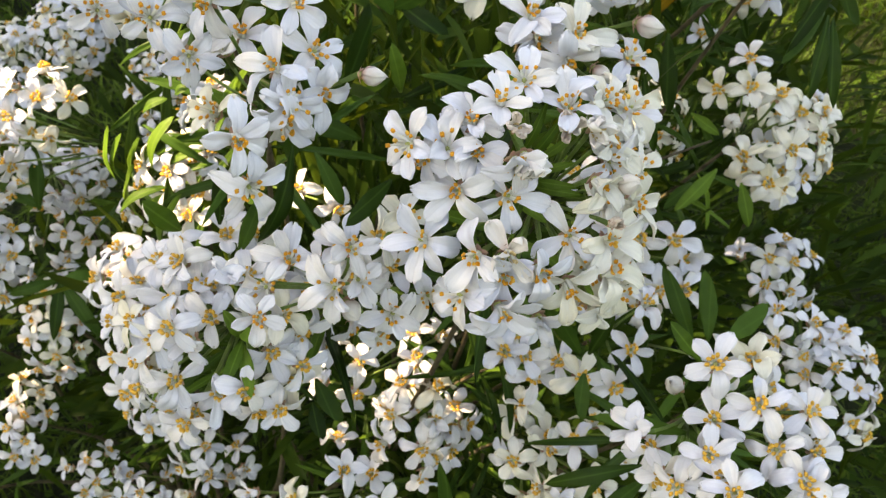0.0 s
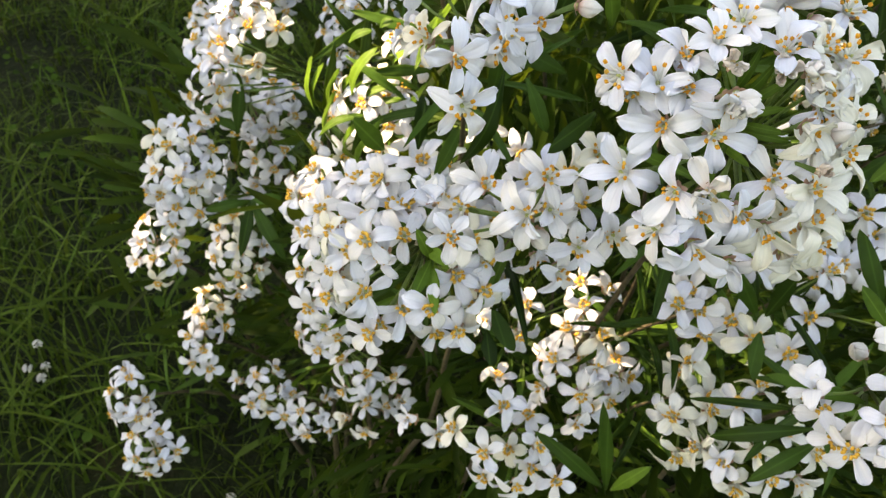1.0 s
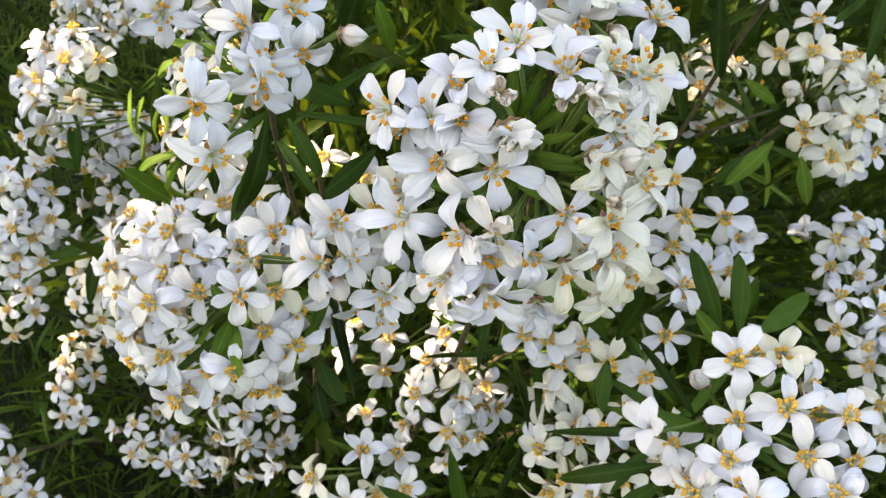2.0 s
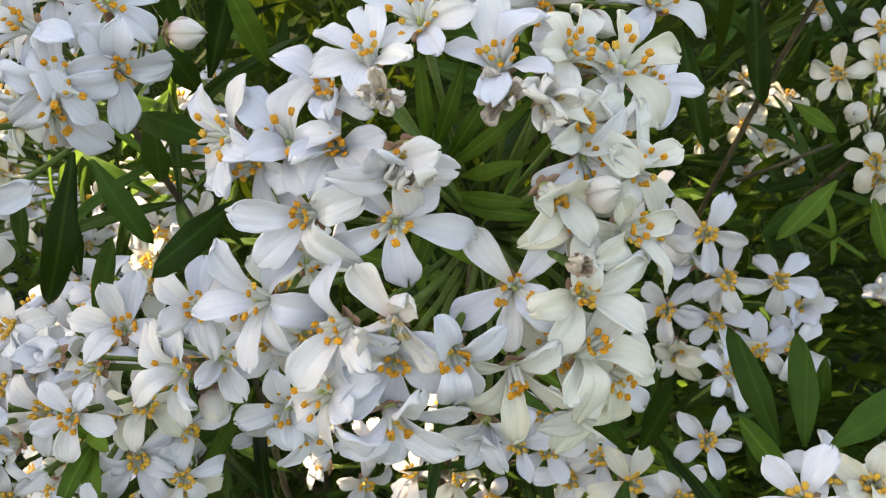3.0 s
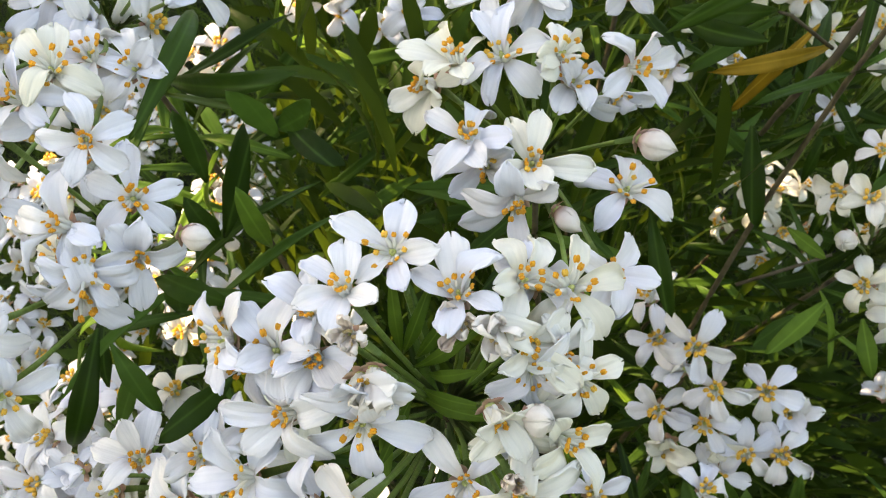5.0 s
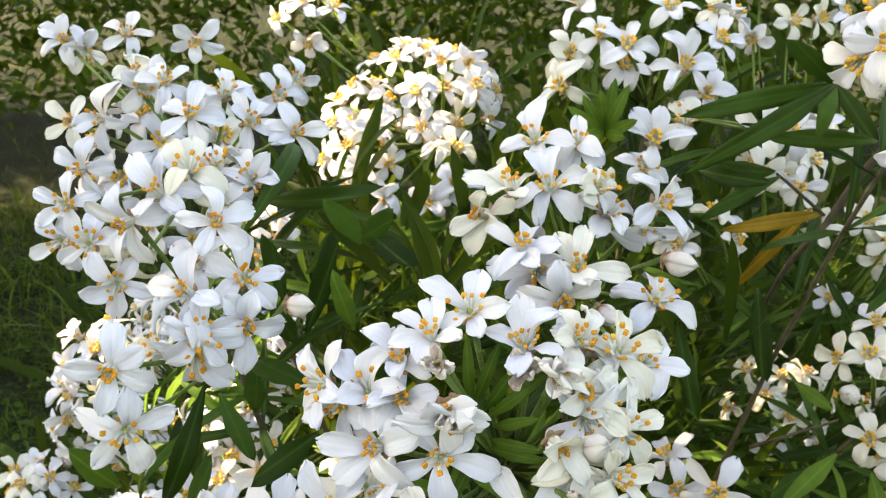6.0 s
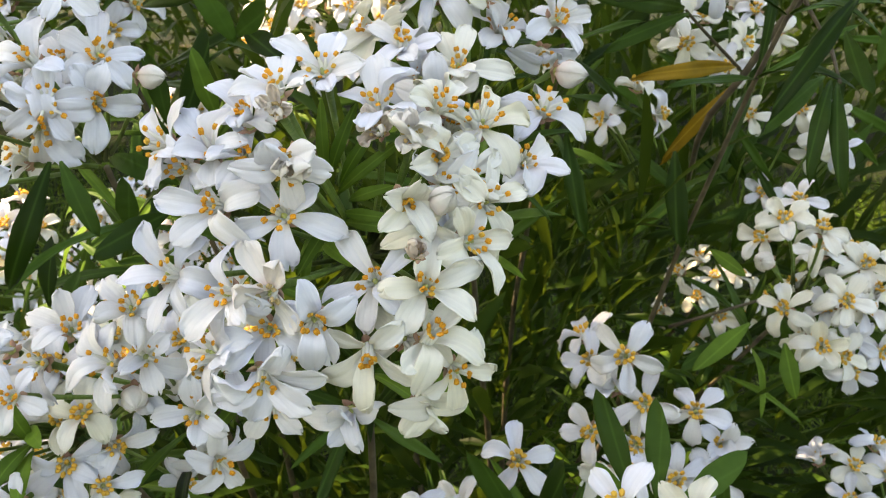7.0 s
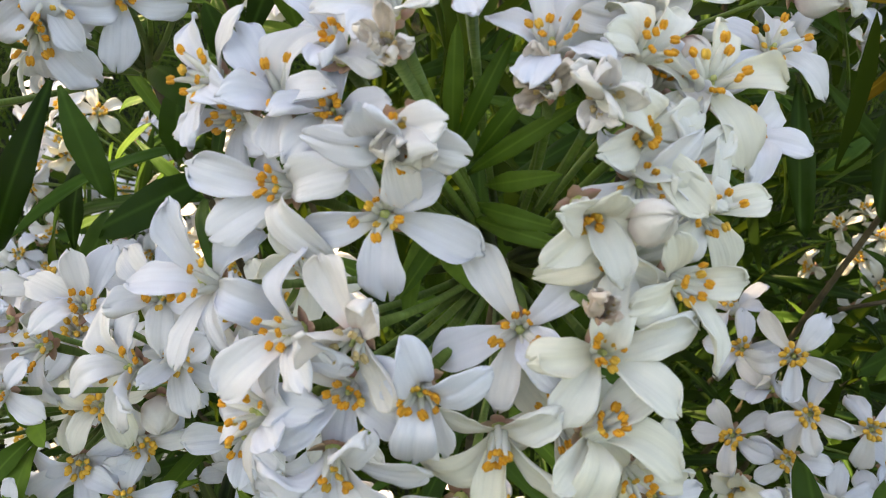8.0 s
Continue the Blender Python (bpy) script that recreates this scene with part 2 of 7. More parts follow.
def long_blades(count, seed):
    """Pale uncut grass strands that arch over the lawn, as one object."""
    rng = random.Random(seed)
    verts, faces = [], []
    for _ in range(count):
        x, y = rng.uniform(-1.5, 1.3), rng.uniform(0.1, 2.0)
        if noise.noise((x * 2.3, y * 2.3, 3.0)) < -0.1:
            continue
        tall, wide = rng.uniform(0.1, 0.2), rng.uniform(0.0016, 0.0032)
        a, lean = rng.uniform(0, 6.283), rng.uniform(0.5, 1.5)
        dx, dy = math.cos(a), math.sin(a)
        n, z0 = len(verts), height(x, y)
        for i in range(7):
            s = i / 6
            r, z = tall * lean * s * s, tall * (0.75 * s - 0.45 * s * s * min(lean, 1.3))
            w = wide * (1 - s ** 2 * 0.95)
            verts.append((x + dx * r - dy * w, y + dy * r + dx * w, z0 + z))
            verts.append((x + dx * r + dy * w, y + dy * r - dx * w, z0 + z + 0.4 * w))
        for i in range(6):
            faces.append((n + 2 * i, n + 2 * i + 1, n + 2 * i + 3, n + 2 * i + 2))
    tagged(new("long_grass", mesh_of("long_grass", verts, faces, [STRAND])), "pale long uncut grass strands arching over the lawn", "grass", kind="stuff")


long_blades(3600, 14)
lawn(9000, 4, "far_grass", "rough green grass behind the shrub", ((-4, 4), (2.2, 7)))


def weeds(count, seed):
    """Small round-leaved weeds in the lawn, as one object."""
    rng = random.Random(seed)
    verts, faces = [], []
    for _ in range(count):
        x, y = rng.uniform(-1.5, 1.3), rng.uniform(0.0, 2.0)
        z0 = height(x, y)
        for _ in range(rng.randint(3, 6)):
            a, r, tall, size = rng.uniform(0, 6.283), rng.uniform(0.005, 0.03), rng.uniform(0.012, 0.04), rng.uniform(0.004, 0.009)
            c = Vector((x + r * math.cos(a), y + r * math.sin(a), z0 + tall))
            t = Euler((rng.uniform(-0.6, 0.6), rng.uniform(-0.6, 0.6), a)).to_matrix()
            n = len(verts)
            verts.append(c)
            for i in range(7):
                w = 6.283 * i / 7
                verts.append(c + t @ Vector((size * math.cos(w), size * 0.8 * math.sin(w), 0.15 * size)))
            faces += [(n, n + 1 + i, n + 1 + (i + 1) % 7) for i in range(7)]
    tagged(new("lawn_weeds", mesh_of("lawn_weeds", verts, faces, [WEED])), "low clover-like weeds growing in the lawn", "weeds", kind="stuff")


weeds(1500, 5)


# ---- shared meshes of the shrub ----
def petal_mesh(name, seed, grid, mat, length=0.0142, width=0.0042, lift=0.2, curl=0.16, cup=0.45, notch=0.05, twist=0.0, crumple=0.0, fold=0.0, roll=0.0, frill=1.0):
    """One petal: a narrow claw that widens into a blunt, ragged blade. fold: a crease along the middle; roll: one rim turned over."""
    rng = random.Random(seed)
    ph = [rng.uniform(0, 6.283) for _ in range(6)]
    side = rng.uniform(-0.14, 0.14)
    nip = rng.uniform(0.55, 0.9) * rng.choice((-1, 1))
    full = rng.uniform(3.4, 5.4)

    def at(u, v):
        u = 1 - max(1 - max(u, 0.0), 0.0) ** 1.7  # rows crowd towards the rounded tip
        w = 1.17 * width * (0.12 + 1.02 * max(u, 0) ** 0.84 * max(1 - abs(u) ** full, 0.0) ** 0.52)
        w *= 1 + 0.07 * u * math.sin(7 * u + ph[3] + (2.0 if v > 0 else 0)) + 0.035 * frill * u * math.sin(19 * u + ph[4] + (1.0 if v > 0 else 3.0))
        ragged = notch * math.exp(-((v - side) / 0.2) ** 2) + 0.5 * notch * math.exp(-((v - nip) / 0.13) ** 2)
        x = length * (u - ragged * max(u, 0) ** 8 - 0.05 * v * v * u + max(u, 0) ** 7 * (0.022 * math.sin(6 * v + ph[2]) + 0.014 * frill * math.sin(14 * v + ph[0])))
        y = w * v + length * side * u * u * 0.5
        z = length * (lift * math.sin(2.2 * u) - curl * max(u - 0.35, 0) ** 2 * 2.2)
        z += cup * w * v * v * (1 - 0.6 * u) + 0.5 * fold * w * (v * v + 0.02) ** 0.5 * u - 0.04 * w * math.exp(-(v / 0.16) ** 2)
        # shallow furrows fan out from the claw
        z += 0.0045 * length * u * math.sin(9.5 * v + ph[5]) * (1 - 0.5 * abs(v))
        z += 0.03 * length * u * (math.sin(5 * v + ph[0]) * math.sin(4 * u + ph[1]) + 0.9 * abs(v) * math.sin(11 * u + ph[2]))
        # the rim frills and rolls up or down on either side
        z += 0.055 * frill * length * u * u * v * v * (math.sin(9 * u + ph[3] + 2.5 * v) + 0.8 * math.sin(2 * v + ph[1]) + 0.45 * math.sin(21 * u + ph[4] + 4 * v))
        z += roll * length * u * max(v, 0.0) ** 3
        y -= 0.6 * abs(roll) * length * u * max(v, 0.0) ** 4
        z += twist * y * u
        if crumple:
            z += crumple * length * u * (math.sin(9 * v + 8 * u + ph[0]) * 0.6 + math.sin(14 * u - 5 * v + ph[1]) * 0.4)
            y *= 1 - 0.35 * crumple * math.sin(11 * u + ph[2])
        return Vector((x, y, z))

    v, f = sheet(*grid, at, 0.0003)
    return mesh_of(name, v, f, [mat])


SHAPES = [dict(fold=0.15), dict(lift=0.1, curl=0.25, notch=0.09, cup=0.2), dict(lift=0.22, curl=0.05, cup=0.55, width=0.0041, roll=0.12),
          dict(lift=0.12, curl=0.4, twist=0.25, notch=0.03, fold=0.25), dict(lift=0.2, curl=0.15, width=0.0047, notch=0.12, twist=-0.2),
          dict(lift=0.1, curl=0.1, cup=0.3, length=0.0148, width=0.0038, fold=0.3), dict(lift=0.3, curl=0.7, cup=0.3, notch=0.08),
          dict(lift=0.26, curl=0.25, cup=1.0, width=0.0045, fold=0.2), dict(lift=0.15, curl=0.45, twist=0.7, notch=0.02, width=0.0039), dict(lift=0.05, curl=0.3, cup=0.15, notch=0.15, width=0.0045, roll=-0.15),
          dict(lift=0.16, curl=0.2, cup=0.5, length=0.015, width=0.0037, fold=0.35, notch=0.02), dict(lift=0.2, curl=0.35, cup=0.35, width=0.0043, roll=0.25, notch=0.07, frill=1.6),
          dict(lift=0.12, curl=0.15, cup=0.25, width=0.004, fold=0.1, notch=0.04, twist=-0.4), dict(lift=0.24, curl=0.55, cup=0.6, width=0.0044, frill=1.5, notch=0.1)]
CLOSE, MID = (17, 15), (10, 9)  # rows and columns of a petal, by how near the camera comes
FINE = [petal_mesh("petal", 11 + i, CLOSE, PETAL, **k) for i, k in enumerate(SHAPES)]
CREAMY_LIT = [petal_mesh("petal", 11 + i, CLOSE, CREAM_LIT, **k) for i, k in enumerate(SHAPES)]
PLAIN = [petal_mesh("petal", 11 + i, MID, PETAL, **k) for i, k in enumerate(SHAPES)]
PLAIN_CREAMY_LIT = [petal_mesh("petal", 11 + i, MID, CREAM_LIT, **k) for i, k in enumerate(SHAPES)]
WILTED = [petal_mesh("petal", 31 + i, CLOSE, FADED, **{**k, "curl": -0.1, "cup": 0.6, "width": 0.0044, "lift": 0.12, "notch": 0.14, "crumple": 0.04, "roll": 0.2}) for i, k in enumerate(SHAPES[:6])]
WITHERED = [petal_mesh("petal", 51 + i, CLOSE, BROWNED, **{**k, "curl": -0.4, "cup": 1.1, "width": 0.0036, "crumple": 0.12}) for i, k in enumerate(SHAPES[:3])]


def stamen_pieces(lean, long, far=False, seed=0):
    """A thick tapering filament that stands up round the pistil, with a split anther on its tip."""
    rng = random.Random(seed)
    bow = rng.uniform(-0.12, 0.12)
    pts = [Vector((0.0013 + lean * (s ** 1.5) * long, bow * long * math.sin(3.1 * s) * 0.4, 0.0004 + long * s * (1 - 0.25 * lean * s))) for s in (0, 0.25, 0.5, 0.78, 1.0)]
    stalk = tube(pts, [0.00085, 0.00085, 0.0007, 0.0005, 0.00022], 4 if far else 6)
    end, tilt = pts[-1] + Vector((0.0001, 0, 0.0002)), Matrix.Rotation(0.5 + lean + rng.uniform(-0.5, 0.5), 3, "Y") @ Matrix.Rotation(rng.uniform(-0.5, 0.5), 3, "X")
    if far:
        return [(*stalk, 0), (*ball(end, (0.00100, 0.00100, 0.00132), 3, 5, tilt), 1)]
    g = rng.uniform(0.85, 1.15)
    lobes = [(*ball(end + tilt @ Vector((0, d * 0.00034, 0)), (0.00056 * g, 0.00052, 0.00097 * g), 5, 7, tilt), 1) for d in (-1, 1)]
    return [(*stalk, 0)] + lobes


def stamen_mesh(lean, long, tip, seed):
    v, f, s = joined(stamen_pieces(lean, long, False, seed))
    return mesh_of("stamen", v, f, [FILAMENT, tip], s)


# shut round the pistil, half open, and flared
STAMENS = [[stamen_mesh(lean * k, long, tip, n + 7 * j) for n, (k, long, tip) in enumerate(((1.0, 0.0066, ANTHER), (0.75, 0.0058, ANTHER), (1.2, 0.0071, ANTHER), (0.9, 0.0051, ANTHER_RIPE), (1.1, 0.0062, ANTHER)))]
           for j, lean in enumerate((0.12, 0.3, 0.5))]
STAMENS_PALE = [stamen_mesh(0.2, 0.0056, ANTHER_PALE, 3), stamen_mesh(0.4, 0.005, ANTHER_PALE, 5), stamen_mesh(0.3, 0.0062, ANTHER_PALE, 6)]


def stamen_ring():
    rng = random.Random(8)
    pieces = []
    for i in range(9):
        turn = Matrix.Rotation(i * math.tau / 9 + rng.uniform(-0.2, 0.2), 3, "Z")
        for v, f, s in stamen_pieces(rng.uniform(0.1, 0.4), rng.uniform(0.0048, 0.0064), True, i):
            pieces.append(([turn @ p for p in v], f, s))
    v, f, s = joined(pieces)
    return mesh_of("stamen_ring", v, f, [FILAMENT, ANTHER_RIPE], s)


def heart_mesh():
    """The middle of a flower: pistil, receptacle and the small sepals under it."""
    pieces = [(*ball((0, 0, 0.0014), (0.0011, 0.0011, 0.0013)), 0), (*ball((0, 0, 0.0034), (0.0006, 0.0006, 0.0006), 4, 6), 0),
              (*tube([(0, 0, 0.0022), (0, 0, 0.0033)], [0.0004, 0.0004], 5), 0), (*ball((0, 0, -0.0004), (0.0017, 0.0017, 0.0011)), 0), (*ball((0, 0, -0.0012), (0.0018, 0.0018, 0.001)), 1)]
    for i in range(5):
        turn = Matrix.Rotation(i * 1.2566 + 0.6, 3, "Z")
        v, f = sheet(4, 3, lambda u, w: Vector((0.001 + 0.0036 * u, 0.0014 * w * (1 - u ** 3), -0.001 + 0.0012 * u * u)), 0.0003)
        pieces.append(([turn @ p for p in v], f, 1))
    v, f, s = joined(pieces)
    return mesh_of("flower", v, f, [PISTIL, CALYX], s)


RING, HEART = stamen_ring(), heart_mesh()


def pedicel_mesh():
    pts = [(0.0016 * math.sin(3.14 * s), 0, s) for s in (0, 0.25, 0.5, 0.75, 1)]
    v, f = tube(pts, [0.0008, 0.0007, 0.0007, 0.0008, 0.0012], 6)
    return mesh_of("pedicel", v, f, [STALK])


PEDICEL = pedicel_mesh()


def bud_mesh():
    """A shut flower: four broad petals wrapped over one another, with a puckered mouth."""
    pieces = []
    for k in range(4):
        def at(u, v, k=k):
            u = min(max(u, 0.0), 1.0)
            r = 0.0046 * math.sin(math.pi * (0.06 + 0.925 * u)) ** 0.8 * (1.06 - 0.2 * u) * (0.93 + 0.14 * v + 0.03 * (k % 3))
            a = math.tau * k / 4 + 1.35 * v * (1 - 0.45 * u ** 3) + 0.5 * u
            tall = 0.0122 * (1 - 0.07 * v * v) * (1 + 0.06 * ((k * 2) % 3 - 1))
            return Vector((r * math.cos(a), r * math.sin(a), tall * u + 0.0004 * math.sin(9 * v + 5 * u + k)))
        v, f = sheet(9, 9, at, 0.0003)
        pieces.append((v, f, 0))
    v, f, slot = joined(pieces)
    return mesh_of("closed_petals", v, f, [BUDSKIN], slot)


BUD = bud_mesh()


def leaf_mesh(seed, mat, droop, fold, wave, nu=12):
    rng = random.Random(seed)
    ph, bend = rng.uniform(0, 6.28), rng.uniform(-0.05, 0.05)

    def at(u, v):
        u = min(max(u, 0.0), 1.0)
        w = 0.004 * (0.13 + 0.87 * min(u / 0.45, 1.0) ** 0.9) * max(1 - u ** 3.2, 0.0) ** 0.6
        z = 0.06 * droop * (u - u * u) * 4 * 0.25 + fold * w * abs(v) + wave * 0.004 * abs(v) * math.sin(9 * u + ph + (1.6 if v > 0 else 0))
        return Vector((0.06 * u, w * v + 0.06 * bend * u * u, z))

    v, f = sheet(nu, 5, at, 0.0004)
    return mesh_of("leaf", v, f, [mat])


LEAVES = [leaf_mesh(i, LEAF, d, 0.35, 0.25) for i, d in enumerate((0.25, 0.5, 0.1, 0.7))]
YOUNG = [leaf_mesh(i + 9, LEAF_YOUNG, d, 0.4, 0.2) for i, d in enumerate((0.3, 0.6))]
OLD = [leaf_mesh(i + 19, LEAF_OLD, d, 0.4, 0.4) for i, d in enumerate((0.4, 0.7))]

OUT = Vector((0, -0.75, 0.66))  # the way the shrub's lit side faces
FOOT = Vector((-0.05, 0.36, 0.0))  # where its stems rise from the ground
HEADS = []  # centre and half-axes of each flower head


def frame_of(z, roll):
    """Axes with the given z; the x axis is turned by roll degrees from the level direction."""
    z = Vector(z).normalized()
    x = Vector((0, 0, 1)).cross(z)
    x = x.normalized() if x.length > 1e-4 else Vector((1, 0, 0))
    m = Matrix((x, z.cross(x), z)).transposed()
    return (m @ Matrix.Rotation(radians(roll), 3, "Z")).to_4x4()


class Shoot:
    """A flowering shoot: stem, leaves and flowers under one Empty at its foot."""

    def __init__(self, label, core, stem=True, bend=0.5, thick=0.0016, cream_lit=0.15):
        rng = random.Random(int(abs(core[0] * 7919 + core[1] * 104729 + core[2] * 1299709)))
        self.rng, self.core, self.spots, self.cream_lit = rng, Vector(core), [], cream_lit
        foot = FOOT + Vector((rng.uniform(-0.1, 0.1) + 0.35 * core[0], rng.uniform(-0.08, 0.08), 0))
        foot.z = height(foot.x, foot.y) - 0.01
        self.foot = foot
        self.top = new("flowering_shoot")
        self.top.location = foot
        tagged(self.top, label, "flowering shoot", "flowering shoots of the shrub")
        mid = foot.lerp(self.core, 0.5) + Vector((0, 0.03 + 0.1 * bend, -0.08 * bend))
        self.line = []
        for i in range(13):
            s = i / 12
            p = foot.lerp(mid, s).lerp(mid.lerp(self.core, s), s)
            wob = 0.008 * math.sin(s * math.pi)
            self.line.append(p + Vector((wob * math.sin(9 * s + core[0] * 50), wob * math.cos(7 * s), 0)))
        v, f = tube([p - foot for p in self.line], [thick * (2.2 - 1.5 * i / 12) for i in range(13)], 7)
        part("stem", mesh_of("stem", v, f, [BARK if stem else STALK]), self.top)

    def local(self, m):
        return Matrix.Translation(-self.foot) @ m

    def bloom(self, x, y, z, nx, ny, nz, roll=0.0, opened=1.0, near=True, petals=5, size=1.0, wilted=False, spread=None, cream_lit=None):
        """One flower at a place, facing (nx, ny, nz). opened: 1 flat open, 0 shut. spread: for each petal its turn, its lift and its length."""
        rng, place = self.rng, Vector((x, y, z))
        if spread is None:
            size *= rng.uniform(0.92, 1.05)
        m = Matrix.Translation(place) @ frame_of((nx, ny, nz), roll) @ Matrix.Scale(size, 4)
        fl = part("flower", HEART, self.top, self.local(m))
        cream_lit = self.cream_lit if cream_lit is None else cream_lit
        fresh = (FINE, CREAMY_LIT) if near == 2 else (PLAIN, PLAIN_CREAMY_LIT)
        shapes = WITHERED if wilted == 2 else WILTED if wilted else fresh[rng.random() < cream_lit]
        if opened <= 0.1:
            petals = 0
            part("closed_petals", BUD, fl, Matrix.Translation((0, 0, 0.0002)), "tight pinkish white bud")
        if spread is None:
            rise = (1 - opened) * 72 + rng.uniform(0, 24)
            spread = [(360 * i / petals + rng.uniform(-9, 9), rise + rng.uniform(-10, 14), rng.uniform(0.92, 1.06)) for i in range(petals)]
        for turn, rise, long in spread:
            tip = Matrix.Rotation(-radians(rise - 5), 4, "Y") @ Matrix.Rotation(rng.uniform(-0.4, 0.4), 4, "X")
            grow = Matrix.Diagonal((0.96 * long, 0.49 * (1.0 + long) * rng.uniform(0.92, 1.08), rng.uniform(0.7, 1.3), 1))
            part("petal", rng.choice(shapes), fl, Matrix.Rotation(radians(turn), 4, "Z") @ Matrix.Translation((0.0006, 0, 0.0002)) @ tip @ grow)
        if opened > 0.3:
            if near == 2:
                kinds = STAMENS_PALE if wilted else rng.choice(STAMENS)
                for i in range(9):
                    turn = Matrix.Rotation(math.tau * i / 9 + rng.uniform(-0.3, 0.3), 4, "Z") @ Matrix.Rotation(rng.uniform(-0.12, 0.14), 4, "Y")
                    part("stamen", rng.choice(kinds), fl, turn @ Matrix.Scale(rng.uniform(0.82, 1.1), 4))
            else:
                part("stamen_ring", RING, fl, Matrix.Rotation(rng.uniform(0, 6), 4, "Z"))
        # its stalk, from the flower's back into the head
        back = place - Vector((nx, ny, nz)).normalized() * 0.0012 * size
        goal = self.core + 0.25 * (place - self.core) * 0.5
        way = back - goal
        if way.length > 0.06:
            goal, way = back - way.normalized() * 0.06, way.normalized() * 0.06
        stalk = Matrix.Translation(goal) @ way.to_track_quat("Z", "Y").to_matrix().to_4x4() @ Matrix.Diagonal((1, 1, way.length, 1))
        part("pedicel", PEDICEL, fl, m.inverted() @ stalk)
        self.spots.append(place)

    def dome(self, centre, radii, count, near=False, size=1.0, gap=0.6, reach=1.0, cup=0.0):
        """Fills a rounded head with flowers that face outwards, where none stands yet."""
        rng, c = self.rng, Vector(centre)
        ax = (Vector((1, 0, 0)), OUT.cross(Vector((1, 0, 0))) * -1, OUT)
        HEADS.append((c, max(radii)))
        made, tries = 0, 0
        while made < count and tries < count * 40:
            tries += 1
            a, b = rng.uniform(-1, 1), rng.uniform(-1, 1)
            r2 = a * a + b * b
            if r2 > 1:
                continue
            h = math.sqrt(1 - r2) * reach
            p = c + ax[0] * a * radii[0] + ax[1] * b * radii[1] + ax[2] * h * radii[2] * rng.uniform(0.8, 1.05)
            if any((p - q).length < gap * 0.0265 * size for q in self.spots):
                continue
            n = ax[0] * a + ax[1] * b + ax[2] * (0.35 + h) + Vector((rng.uniform(-0.25, 0.25), rng.uniform(-0.25, 0.25), rng.uniform(-0.1, 0.3)))
            self.bloom(*p, *n, rng.uniform(0, 72), rng.choice((1, 1, 1, 0.9, 0.8, 0.45)), near, 5, size)
            made += 1
        self.rounds(centre, radii)

    def rounds(self, centre, radii):
        HEADS.append((Vector(centre), max(radii)))

    def leaf(self, base, tip, wide=0.008, face=None, kind=None):
        base, tip = Vector(base), Vector(tip)
        x = (tip - base).normalized()
        z = Vector(face) if face is not None else OUT
        z = (z - x * z.dot(x)).normalized()
        m = Matrix((x, z.cross(x), z)).transposed().to_4x4()
        k = (tip - base).length / 0.06
        ob = part("leaf", self.rng.choice(kind or LEAVES), self.top, self.local(Matrix.Translation(base) @ m @ Matrix.Diagonal((k, wide / 0.008, k, 1))))
        if kind is OLD:
            ob["label"] = "yellowing old leaf"
        return ob

    def branch(self, points, thick):
        """A bare woody side branch."""
        v, f = tube([Vector(p) - self.foot for p in points], [thick * (1.1 - 0.5 * i / len(points)) for i in range(len(points))], 8)
        part("branch", mesh_of("branch", v, f, [BARK]), self.top)

    def leaves(self, nodes=4, first=0.03, step=0.03, count=4, long=0.055, under=0.35, kind=None):
        """Whorls of narrow leaflets along the upper stem."""
        rng, line = self.rng, self.line
        for n in range(nodes):
            back, i = first + step * n, len(line) - 1
            while i > 1 and back > (line[i] - line[i - 1]).length:
                back -= (line[i] - line[i - 1]).length
                i -= 1
            d = (line[i] - line[i - 1]).normalized()
            p = line[i] - d * back
            side = d.cross(Vector((rng.uniform(-1, 1), rng.uniform(-1, 1), rng.uniform(-1, 1)))).normalized()
            for k in range(count):
                way = Matrix.Rotation(math.tau * (k + rng.uniform(-0.3, 0.3)) / count, 3, d) @ side
                way = (way + d * rng.uniform(0.1, 0.9) - OUT * under * rng.uniform(0, 1)).normalized()
                ln = long * rng.uniform(0.7, 1.2)
                self.leaf(p, p + way * ln, rng.uniform(0.004, 0.0062), d + OUT * 0.6, kind or (YOUNG if rng.random() < 0.12 else None))


